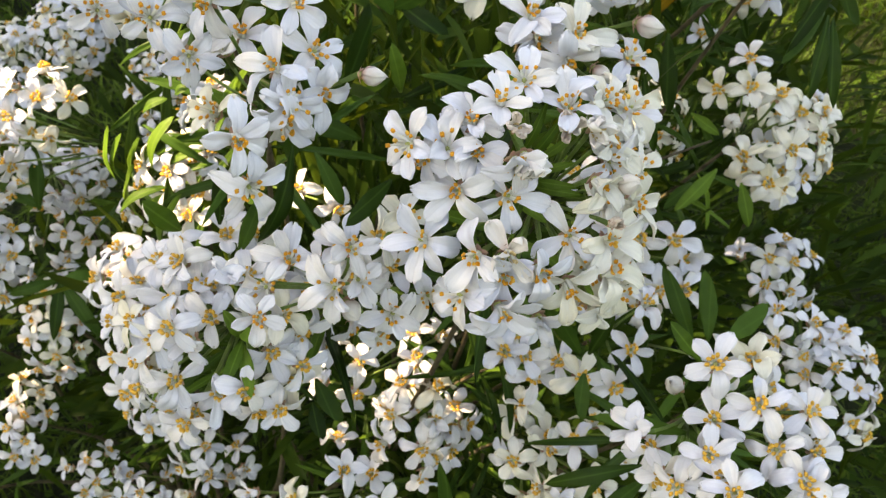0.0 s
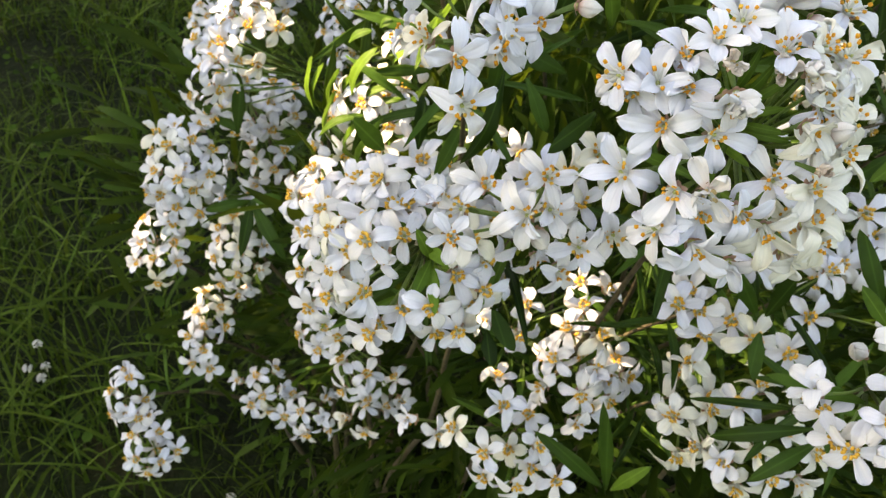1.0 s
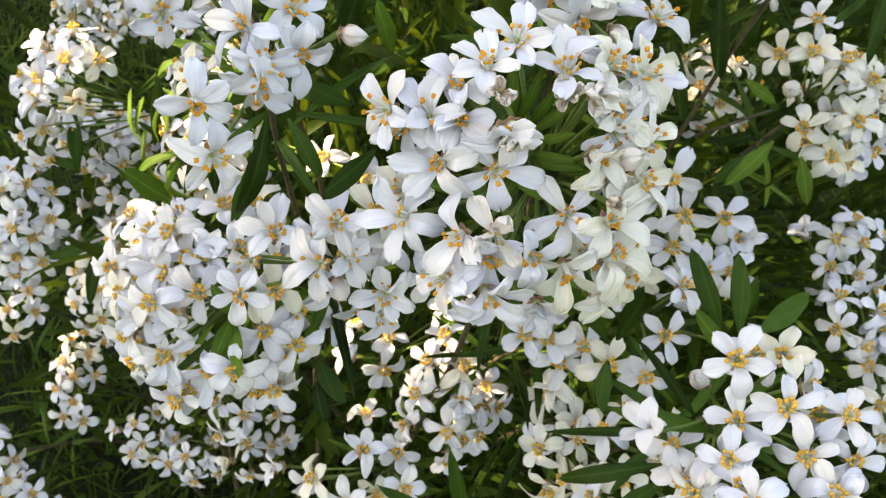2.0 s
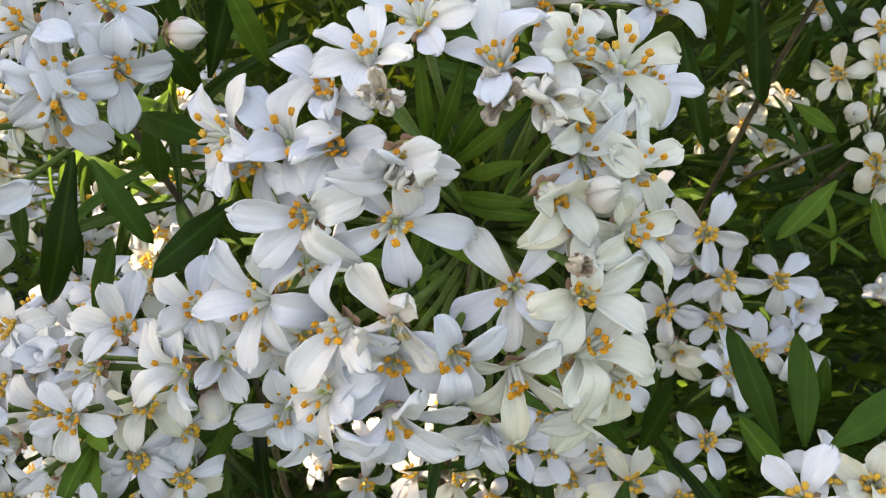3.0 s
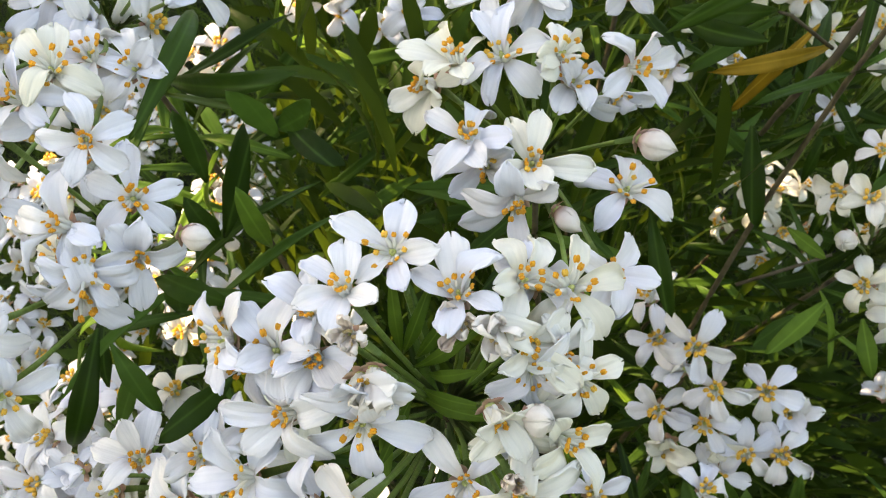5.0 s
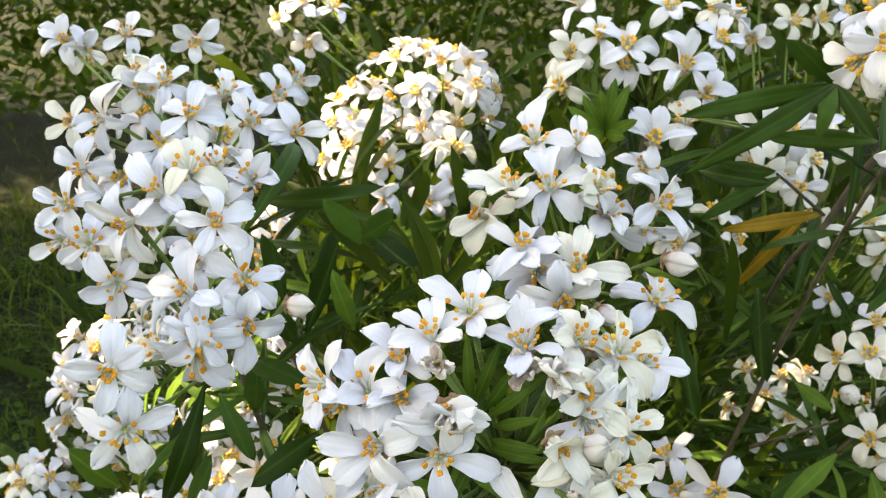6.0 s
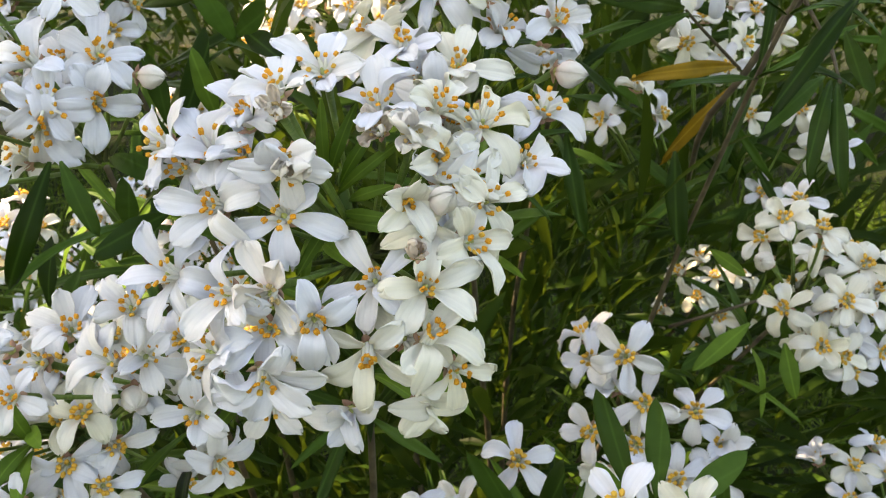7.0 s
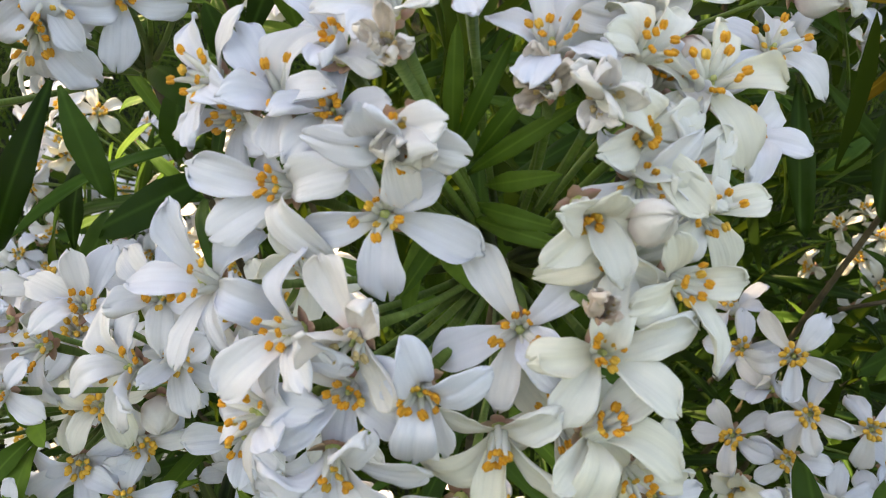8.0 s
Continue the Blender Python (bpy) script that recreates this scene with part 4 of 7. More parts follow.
shoot.bloom(-0.0743, 0.0329, 0.7035, 0.25, -0.60, 0.76, 0, near=2, size=0.88, spread=[(107, 19, 1.07), (149, 15, 1.15), (-158, 39, 1), (-31, 52, 1), (69, 17, 1.22)])
shoot.bloom(-0.0512, 0.0253, 0.7168, 0.17, -0.67, 0.72, 0, near=2, size=0.88, spread=[(135, 17, 1.02), (-163, 56, 1), (-11, 46, 1), (-78, 37, 1), (78, 14, 1.04)])
shoot.bloom(-0.0561, 0.0208, 0.7014, -0.28, -0.87, 0.41, 0, near=2, size=0.88, spread=[(143, 22, 1.2), (87, 21, 1), (-148, 42, 1.24), (-87, 23, 1.14), (-25, 38, 1)])
shoot.bloom(-0.0481, 0.0243, 0.7021, 0.21, -0.79, 0.57, 0, near=2, size=0.88, spread=[(101, 30, 1), (-20, -1, 1.03), (-74, 23, 1), (-136, 52, 1), (38, 47, 1)])
shoot.bloom(-0.0823, 0.0280, 0.6949, -0.15, -0.84, 0.53, 0, near=2, size=0.88, spread=[(-64, -2, 1.05), (-142, 34, 1.02), (165, -16, 1), (67, 19, 1), (-126, -20, 1)])
shoot.bloom(-0.0854, 0.0158, 0.6908, 0.23, -0.84, 0.49, -171, near=2, size=0.88)
shoot.bloom(-0.0341, 0.0243, 0.6842, 0.12, -0.78, 0.62, 0, near=2, size=0.88, spread=[(-169, 10, 1.12), (-33, 38, 1), (-84, 45, 1), (106, 47, 1), (39, 48, 1)])
shoot.bloom(-0.0488, 0.0627, 0.6427, 0.54, -0.61, -0.58, 29, opened=0.75, near=2, size=0.88)
shoot.bloom(-0.0392, 0.0480, 0.6503, 0.67, -0.74, -0.05, 15, opened=0.75, near=2, size=0.88)
shoot.bloom(-0.0182, 0.0451, 0.6754, 0.13, -0.91, 0.38, 174, near=2, size=0.88)
shoot.bloom(-0.0301, 0.0509, 0.7101, 0.27, -0.43, 0.86, 50, near=2, size=0.88)
shoot.bloom(-0.0520, 0.0218, 0.6922, 0.42, -0.91, -0.01, -21, opened=0.1, near=2, size=0.88)
shoot.bloom(-0.0953, 0.0333, 0.6952, 0.03, -0.56, 0.83, -2, opened=0.3, near=2, size=0.88)
shoot.rounds((-0.055, 0.031, 0.691), (0.05,))
shoot.leaf((-0.0373, 0.0255, 0.7478), (-0.0540, 0.0104, 0.7403), 0.0075, (0.32, -0.82, 0.47))
shoot.leaf((-0.0634, 0.0205, 0.7622), (-0.0548, 0.0166, 0.7425), 0.006, (0.38, -0.82, 0.42))
shoot.leaf((-0.0714, 0.0296, 0.7585), (-0.0841, 0.0201, 0.7231), 0.0075, (0.44, -0.78, 0.44))
shoot.leaf((-0.0331, 0.0579, 0.7638), (-0.0383, 0.0527, 0.7863), 0.0064, (0.25, -0.93, 0.28), YOUNG)
shoot.leaf((-0.0542, 0.0784, 0.7507), (-0.0423, 0.0859, 0.7848), 0.008, (0.27, -0.92, 0.28))
shoot.leaf((-0.0472, 0.0577, 0.7433), (-0.0689, 0.0610, 0.7512), 0.008, (0.32, -0.87, 0.38))
shoot.leaf((-0.0757, 0.0817, 0.7161), (-0.0733, 0.0809, 0.7355), 0.008, (0.34, -0.84, 0.41))
shoot.leaf((-0.0626, 0.0940, 0.7380), (-0.0700, 0.0917, 0.7555), 0.008, (0.31, -0.89, 0.33))
shoot.leaf((-0.0737, 0.1187, 0.7426), (-0.0783, 0.1216, 0.7693), 0.008, (0.32, -0.91, 0.28))
shoot.leaves(nodes=2, first=0.03, step=0.03, count=4)
shoot = Shoot("full head of white flowers with orange anthers and a swelling bud", (-0.084, 0.088, 0.736))
shoot.bloom(-0.0649, 0.0523, 0.7820, 0.39, -0.71, 0.59, 0, near=2, size=0.88, spread=[(81, 7, 1.15), (4, 13, 1), (-58, 8, 1), (-149, 31, 1), (143, 5, 1.01)])
shoot.bloom(-0.0753, 0.0343, 0.7672, 0.43, -0.89, -0.14, 0, near=2, size=0.88, spread=[(-48, 27, 1.19), (-95, -6, 1), (150, 28, 1), (84, 16, 1), (19, -5, 1.04)])
shoot.bloom(-0.0633, 0.0429, 0.7719, 0.52, -0.81, 0.26, 0, near=2, size=0.88, spread=[(-9, 25, 1), (-97, 23, 1.16), (-170, 46, 1), (112, 28, 1), (74, 32, 1)])
shoot.bloom(-0.0481, 0.0402, 0.7808, 0.95, -0.30, 0.07, -17, opened=0.05, near=2, size=0.72)
shoot.bloom(-0.1131, 0.0924, 0.7339, -0.95, 0.11, 0.30, 11, near=2, size=0.88)
shoot.bloom(-0.1021, 0.0727, 0.7434, -0.65, -0.48, 0.60, 44, opened=0.9, near=2, size=0.88)
shoot.bloom(-0.1165, 0.1089, 0.7465, -0.78, -0.15, 0.61, 6, opened=0.9, near=2, size=0.88)
shoot.bloom(-0.1002, 0.0953, 0.7573, -0.28, -0.02, 0.96, 25, near=2, size=0.88)
shoot.bloom(-0.0918, 0.0839, 0.7710, 0.00, -0.56, 0.83, 62, near=2, size=0.88)
shoot.bloom(-0.0765, 0.0397, 0.7822, -0.28, -0.59, 0.76, 0, near=2, size=0.88, spread=[(111, 23, 1.18), (-166, 48, 1.02), (-107, 23, 1.2), (-67, -6, 1), (-3, 15, 1)])
shoot.bloom(-0.0876, 0.0089, 0.7750, 0.34, -0.90, 0.27, 0, near=2, size=0.88, spread=[(82, 7, 1), (166, 29, 1), (-104, 28, 1), (-31, 5, 1), (30, 36, 1)])
shoot.bloom(-0.0848, 0.0065, 0.7583, 0.37, -0.87, 0.32, 0, near=2, size=0.88, spread=[(18, -3, 1.1), (78, 29, 1), (-139, 28, 1), (-73, 7, 1.01), (149, 38, 1)])
shoot.bloom(-0.0993, 0.0557, 0.7981, -0.21, -0.97, 0.09, 0, near=2, size=0.88, spread=[(152, 32, 1.11), (106, 8, 1), (14, -14, 1), (-66, -3, 1.14), (-110, 28, 1.08)])
shoot.bloom(-0.0728, 0.0347, 0.7731, 0.43, -0.85, 0.30, 80, near=2, size=0.88)
shoot.rounds((-0.084, 0.051, 0.769), (0.05,))
shoot.leaves(nodes=2, first=0.035, step=0.03, count=4)
shoot = Shoot("broad domed head of white flowers with orange anthers in shade", (-0.119, 0.169, 0.774))
shoot.bloom(-0.1869, 0.2129, 0.8178, 0.34, -0.94, 0.04, 0, near=2, size=0.88, spread=[(60, 21, 1), (-119, 11, 1), (160, 47, 1), (-20, 43, 1), (110, 18, 0.95)])
shoot.bloom(-0.1519, 0.1522, 0.8029, -0.57, -0.79, 0.22, 0, near=2, size=0.88, spread=[(94, 4, 1.24), (82, -16, 1.28), (-145, 59, 1.05), (-89, 10, 1.2), (1, 12, 1)])
shoot.bloom(-0.1431, 0.1673, 0.8177, 0.28, -0.73, 0.62, 0, near=2, size=0.88, spread=[(108, -18, 1), (77, -11, 1), (-153, 47, 1), (-2, 60, 1), (-78, 18, 0.95)])
shoot.bloom(-0.1374, 0.1545, 0.8151, 0.82, -0.54, 0.18, 0, near=2, size=0.88, spread=[(42, 28, 1.26), (140, 34, 1), (-146, 29, 1), (-18, 33, 1.3), (-24, 2, 1)])
shoot.bloom(-0.1314, 0.2056, 0.8251, 0.24, -0.97, -0.08, 0, near=2, size=0.88, spread=[(-35, 2, 1.05), (-96, 58, 1), (138, 40, 1), (34, 16, 1), (-159, 18, 0.95)])
shoot.bloom(-0.0837, 0.0660, 0.8100, 0.14, -0.64, 0.76, 0, near=2, size=0.88, spread=[(128, 15, 1), (83, 12, 1), (-26, 17, 1), (-64, 7, 1), (-118, 54, 1)])
shoot.bloom(-0.0793, 0.0779, 0.8076, 0.08, -0.40, 0.91, 0, near=2, size=0.88, spread=[(71, -3, 1), (-14, -3, 1), (-94, 18, 1), (129, 10, 1), (-162, 18, 0.95)])
shoot.bloom(-0.0907, 0.0601, 0.8051, -0.34, -0.59, 0.73, 0, near=2, size=0.88, spread=[(150, 59, 1.22), (101, 41, 1.01), (28, 7, 1), (-12, 16, 1), (-71, 43, 1)])
shoot.bloom(-0.0868, 0.1330, 0.8075, 0.58, -0.63, 0.52, 0, near=2, size=0.88, spread=[(-40, 37, 1), (-118, 28, 1), (44, -5, 1), (155, 48, 1), (100, 18, 0.95)])
shoot.bloom(-0.0698, 0.1326, 0.8047, 0.56, -0.68, 0.47, 0, near=2, size=0.88, spread=[(-5, 25, 1.1), (-69, -5, 1.11), (-162, 37, 1), (115, 55, 1), (162, 27, 1)])
shoot.bloom(-0.0698, 0.0814, 0.8033, 0.15, -0.85, 0.51, 0, near=2, size=0.88, spread=[(-125, 36, 1), (41, 52, 1), (-13, 34, 1), (116, -20, 1), (176, 18, 0.95)])
shoot.bloom(-0.1546, 0.1342, 0.7876, -0.05, -0.97, 0.22, 2, near=2, size=0.86)
shoot.bloom(-0.1014, 0.1518, 0.8132, 0.22, -0.38, 0.90, 0, near=2, size=0.88, spread=[(-159, 32, 1), (-13, 2, 1.12), (84, 23, 1), (-159, -20, 1), (25, 15, 1)])
shoot.bloom(-0.1230, 0.1481, 0.8184, 0.30, -0.65, 0.70, 33, near=2, size=0.86)
shoot.bloom(-0.1022, 0.1159, 0.8143, 0.31, -0.71, 0.63, -3, near=2, size=0.86)
shoot.bloom(-0.1944, 0.2094, 0.8226, 0.25, -0.88, 0.40, -1, near=2, size=0.86)
shoot.bloom(-0.1298, 0.0751, 0.7951, 0.17, -0.88, 0.43, 8, near=2, size=0.86)
shoot.bloom(-0.1081, 0.0588, 0.7762, 0.24, -0.94, 0.22, 56, near=2, size=0.86)
shoot.bloom(-0.1221, 0.0712, 0.7832, 0.14, -0.82, 0.56, -1, near=2, size=0.86)
shoot.bloom(-0.1664, 0.2121, 0.8252, 0.35, -0.73, 0.58, -2, near=2, size=0.86)
shoot.bloom(-0.0706, 0.0490, 0.8014, 0.41, -0.75, 0.51, 14, near=2, size=0.86)
shoot.bloom(-0.0893, 0.2099, 0.8066, 0.44, -0.83, 0.33, -3, near=2, size=0.86)
shoot.bloom(-0.0909, 0.1878, 0.8050, 0.45, -0.78, 0.44, -4, near=2, size=0.86)
shoot.bloom(-0.1470, 0.0978, 0.7725, 0.29, -0.88, 0.38, -4, near=2, size=0.86)
shoot.bloom(-0.1701, 0.1595, 0.7990, 0.17, -0.91, 0.37, -1, near=2, size=0.86)
shoot.dome((-0.137, 0.169, 0.771), (0.034, 0.035, 0.022), 16, near=True)
shoot.rounds((-0.119, 0.131, 0.807), (0.06,))
shoot.leaf((-0.0668, 0.0622, 0.7935), (-0.0630, 0.1115, 0.8072), 0.0072, (0.29, -0.93, 0.22))
shoot.leaves(nodes=3, first=0.04, step=0.03, count=5)
shoot = Shoot("large rounded head of white flowers in front of dark leaves", (-0.099, 0.080, 0.630))
shoot.bloom(-0.1036, 0.0825, 0.6729, -0.02, -0.20, 0.98, 0, size=0.88, spread=[(133, 40, 1.25), (61, 33, 1.18), (-12, 24, 1), (-75, 30, 1), (-171, 10, 1)])
shoot.bloom(-0.1266, 0.0921, 0.6595, -0.10, -0.32, 0.94, 0, size=0.88, spread=[(128, 8, 1), (44, 36, 1), (-28, 40, 1), (-112, 61, 1), (-172, 18, 0.95)])
shoot.bloom(-0.0938, 0.0967, 0.6613, 0.04, -0.16, 0.99, 0, size=0.88, spread=[(46, 39, 1.11), (-24, 13, 1), (-88, 23, 1), (-136, 43, 1), (135, 18, 0.95)])
shoot.bloom(-0.0859, 0.0864, 0.6519, -0.21, -0.48, 0.85, 0, size=0.88, spread=[(146, 29, 1.3), (-148, 15, 1.3), (36, 40, 1), (-54, 25, 1), (91, 18, 0.95)])
shoot.bloom(-0.1123, 0.0511, 0.6718, -0.30, -0.39, 0.87, 0, size=0.88, spread=[(123, 29, 1.15), (-155, 33, 1.17), (-86, 17, 1), (64, 34, 1), (-11, 18, 0.95)])
shoot.bloom(-0.1063, 0.0520, 0.6715, -0.08, -0.20, 0.98, 0, size=0.88, spread=[(130, 31, 1), (46, 8, 1.09), (-30, 17, 1), (-116, 48, 1), (-173, 18, 0.95)])
shoot.bloom(-0.1060, 0.0361, 0.6696, 0.07, -0.62, 0.78, 0, size=0.88, spread=[(131, 12, 1.14), (58, 7, 1), (-6, -3, 1.08), (-93, 27, 1), (-162, 7, 1)])
shoot.bloom(-0.0875, 0.0424, 0.6637, -0.06, -0.62, 0.78, 0, size=0.88, spread=[(144, 15, 1.19), (112, 13, 1.14), (51, 4, 1), (-70, 18, 1), (-160, 9, 1.15)])
shoot.bloom(-0.1219, 0.0491, 0.6679, -0.38, -0.71, 0.59, 0, size=0.88, spread=[(-174, 35, 1.3), (88, 48, 1), (-76, 26, 1), (-119, 30, 1.3), (6, 18, 0.95)])
shoot.bloom(-0.1333, 0.0560, 0.6572, -0.57, -0.35, 0.74, 52, size=0.88)
shoot.bloom(-0.1284, 0.0329, 0.6599, -0.05, -0.70, 0.71, 3, size=0.88)
shoot.bloom(-0.1128, 0.0273, 0.6667, -0.22, -0.83, 0.52, 26, opened=0.75, size=0.88)
shoot.bloom(-0.1210, 0.0264, 0.6442, 0.04, -0.77, 0.63, 0, size=0.88, spread=[(175, 10, 1.1), (-115, 12, 1.17), (-68, 5, 1.02), (34, 7, 1), (103, 38, 1)])
shoot.bloom(-0.1047, 0.0242, 0.6393, 0.28, -0.84, 0.47, 0, size=0.88, spread=[(-174, 0, 1.11), (90, 47, 1), (-10, 10, 1.11), (-106, 20, 1.25), (-57, 20, 1.13)])
shoot.bloom(-0.0906, 0.0368, 0.6148, 0.32, -0.94, -0.09, 0, size=0.88, spread=[(165, 10, 1), (-39, 8, 1), (-108, 12, 1), (-32, 44, 1.29), (78, 19, 1)])
shoot.bloom(-0.0722, 0.0370, 0.6342, -0.30, -0.91, 0.30, 0, size=0.88, spread=[(38, 8, 1), (-107, 37, 1.17), (-70, 27, 1.19), (-166, 28, 1.19), (116, 18, 0.95)])
shoot.bloom(-0.0831, 0.0340, 0.6543, 0.31, -0.91, 0.27, 0, size=0.88, spread=[(171, 25, 1), (-9, 16, 1.19), (-146, 13, 1.3), (-75, 33, 1.28), (28, 18, 1)])
shoot.bloom(-0.0790, 0.0532, 0.6693, 0.06, -0.44, 0.89, 15, size=0.88)
shoot.bloom(-0.0782, 0.0388, 0.6691, 0.19, -0.67, 0.72, 16, opened=0.9, size=0.88)
shoot.bloom(-0.0720, 0.0432, 0.6558, 0.63, -0.77, 0.11, 0, size=0.88, spread=[(38, -3, 1), (15, 23, 1.24), (104, 16, 1), (177, 28, 1), (-84, 18, 0.95)])
shoot.bloom(-0.0612, 0.0690, 0.6205, 0.72, -0.49, 0.49, 21, opened=0.9, size=0.88)
shoot.bloom(-0.0618, 0.0673, 0.6736, -0.48, -0.83, 0.28, 0, size=0.88, spread=[(170, 25, 1.11), (-149, 38, 1.04), (-63, 16, 1.12), (24, 23, 1), (97, 18, 0.95)])
shoot.bloom(-0.0661, 0.0568, 0.6692, -0.26, -0.89, 0.38, 0, size=0.88, spread=[(-142, -20, 1), (-42, 54, 1), (-25, 19, 1), (96, 18, 0.95), (157, 18, 0.95)])
shoot.bloom(-0.1145, 0.0259, 0.6250, 0.04, -0.89, 0.46, 49, size=0.88)
shoot.bloom(-0.0532, 0.0675, 0.6820, -0.19, -0.69, 0.70, 0, size=0.88, spread=[(120, 34, 1), (169, 16, 1.12), (-123, 36, 1), (-6, 31, 1), (-72, -6, 1.21)])
shoot.bloom(-0.0395, 0.0574, 0.6928, 0.15, -0.23, 0.96, 0, size=0.88, spread=[(103, 26, 1.19), (55, 41, 1.3), (-166, 37, 1), (-9, 27, 1.06), (-88, 18, 0.95)])
shoot.bloom(-0.0336, 0.0521, 0.6843, 0.08, -0.65, 0.76, 0, size=0.88, spread=[(96, 50, 1), (-67, 20, 1), (27, 41, 1), (178, 47, 1), (-124, 18, 0.95)])
shoot.bloom(-0.0410, 0.0525, 0.6814, -0.45, -0.83, 0.31, 0, size=0.88, spread=[(-145, 34, 1.3), (-81, 24, 1.11), (-4, 42, 1), (93, 42, 1), (154, 18, 0.95)])
shoot.bloom(-0.1368, 0.0417, 0.6628, -0.58, -0.56, 0.59, 2, opened=0.75, size=0.88)
shoot.bloom(-0.1442, 0.0554, 0.6635, -0.33, -0.70, 0.64, 45, size=0.88)
shoot.bloom(-0.1510, 0.0633, 0.6420, -0.60, -0.57, 0.56, 29, opened=0.9, size=0.88)
shoot.bloom(-0.1345, 0.0320, 0.6516, -0.51, -0.77, 0.40, 45, size=0.88)
shoot.bloom(-0.1186, 0.0225, 0.6787, -0.26, -0.77, 0.58, 31, opened=0.9, size=0.88)
shoot.bloom(-0.1184, 0.0573, 0.6808, -0.46, -0.49, 0.74, 55, opened=0.9, size=0.88)
shoot.bloom(-0.1298, 0.0645, 0.6739, -0.12, -0.37, 0.92, 68, opened=0.9, size=0.88)
shoot.bloom(-0.1319, 0.0360, 0.6409, -0.44, -0.78, 0.45, 57, size=0.88)
shoot.bloom(-0.1176, 0.0216, 0.6241, -0.27, -0.89, 0.36, 24, size=0.88)
shoot.bloom(-0.0919, 0.0173, 0.6496, 0.08, -0.92, 0.37, 7, size=0.88)
shoot.bloom(-0.0795, 0.0251, 0.6280, 0.10, -0.92, 0.37, 13, size=0.88)
shoot.bloom(-0.0706, 0.0302, 0.6491, 0.42, -0.75, 0.51, 70, size=0.88)
shoot.bloom(-0.0930, 0.0536, 0.6764, 0.15, -0.57, 0.81, 31, opened=0.75, size=0.88)
shoot.bloom(-0.1396, 0.0445, 0.6202, -0.64, -0.68, 0.36, 50, size=0.88)
shoot.rounds((-0.099, 0.046, 0.660), (0.06,))
shoot.leaf((-0.1182, 0.0583, 0.6973), (-0.1300, 0.0496, 0.7179), 0.009, (0.14, -0.79, 0.59), YOUNG)
shoot.leaf((-0.0962, 0.0600, 0.6838), (-0.0862, 0.0670, 0.7072), 0.007, (0.05, -0.79, 0.61))
shoot.leaf((-0.1054, 0.0757, 0.6868), (-0.1032, 0.0833, 0.7109), 0.007, (0.08, -0.81, 0.58))
shoot.leaf((-0.0935, 0.0336, 0.6609), (-0.1010, 0.0339, 0.6765), 0.006, (0.07, -0.73, 0.68), YOUNG)
shoot.leaf((-0.0934, 0.0320, 0.6590), (-0.0889, 0.0108, 0.6498), 0.006, (0.05, -0.70, 0.71), YOUNG)
shoot.leaf((-0.0963, 0.0367, 0.6645), (-0.0856, 0.0252, 0.6663), 0.006, (0.05, -0.72, 0.69), YOUNG)
shoot.leaf((-0.0935, 0.0336, 0.6609), (-0.1000, 0.0134, 0.6529), 0.006, (0.07, -0.70, 0.71), YOUNG)
shoot.leaf((-0.0647, 0.0464, 0.6219), (-0.0552, 0.0328, 0.6061), 0.009, (-0.02, -0.67, 0.74))
shoot.leaf((-0.0665, 0.0460, 0.6063), (-0.0626, 0.0346, 0.5929), 0.008, (-0.01, -0.66, 0.75))
shoot.leaves(nodes=4, first=0.035, step=0.03, count=5)
shoot = Shoot("tall cluster of small white flowers partly in sun", (-0.177, 0.214, 0.522))
shoot.bloom(-0.1774, 0.1934, 0.5652, -0.04, -0.57, 0.82, 68, opened=0.75, near=False)
shoot.bloom(-0.1869, 0.1931, 0.5530, -0.15, -0.53, 0.84, 22, opened=0.9, near=False)
shoot.bloom(-0.1674, 0.1617, 0.5761, 0.19, -0.73, 0.65, 52, opened=0.75, near=False)
shoot.bloom(-0.1747, 0.1561, 0.5260, 0.03, -0.97, 0.23, 53, near=False)
shoot.dome((-0.164, 0.140, 0.597), (0.015, 0.018, 0.009), 14)
shoot.dome((-0.163, 0.128, 0.552), (0.015, 0.031, 0.010), 13)
shoot.leaves(nodes=4, first=0.04, count=5)
shoot = Shoot("sunlit flowers glimpsed behind dark narrow leaves", (-0.205, 0.341, 0.545))
shoot.dome((-0.144, 0.314, 0.687), (0.014, 0.011, 0.007), 10, gap=0.4)
shoot.dome((-0.128, 0.251, 0.636), (0.012, 0.012, 0.008), 9, gap=0.4)
shoot.dome((-0.137, 0.220, 0.593), (0.020, 0.018, 0.011), 12)
shoot.dome((-0.266, 0.271, 0.589), (0.008, 0.011, 0.005), 3)
shoot.dome((-0.189, 0.301, 0.527), (0.014, 0.015, 0.009), 6)
shoot.dome((-0.235, 0.275, 0.622), (0.024, 0.020, 0.010), 10, gap=0.55)
shoot.dome((-0.284, 0.329, 0.556), (0.018, 0.035, 0.012), 14)
shoot.leaves(nodes=2, first=0.05, count=4)
shoot.leaf((-0.1012, 0.2108, 0.6616), (-0.1614, 0.2196, 0.6749), 0.0078, (0.37, -0.76, 0.54))
shoot.leaf((-0.0689, 0.2409, 0.6975), (-0.0703, 0.2263, 0.6828), 0.0060, (0.24, -0.83, 0.51))
shoot.leaf((-0.0307, 0.2618, 0.6887), (-0.0600, 0.2531, 0.6769), 0.0073, (0.18, -0.85, 0.50))
shoot.leaf((-0.0992, 0.2431, 0.6965), (-0.0708, 0.2568, 0.7314), 0.0084, (0.27, -0.85, 0.45))
shoot.leaf((-0.0176, 0.2396, 0.7091), (-0.0309, 0.2353, 0.6875), 0.0056, (0.14, -0.86, 0.50))
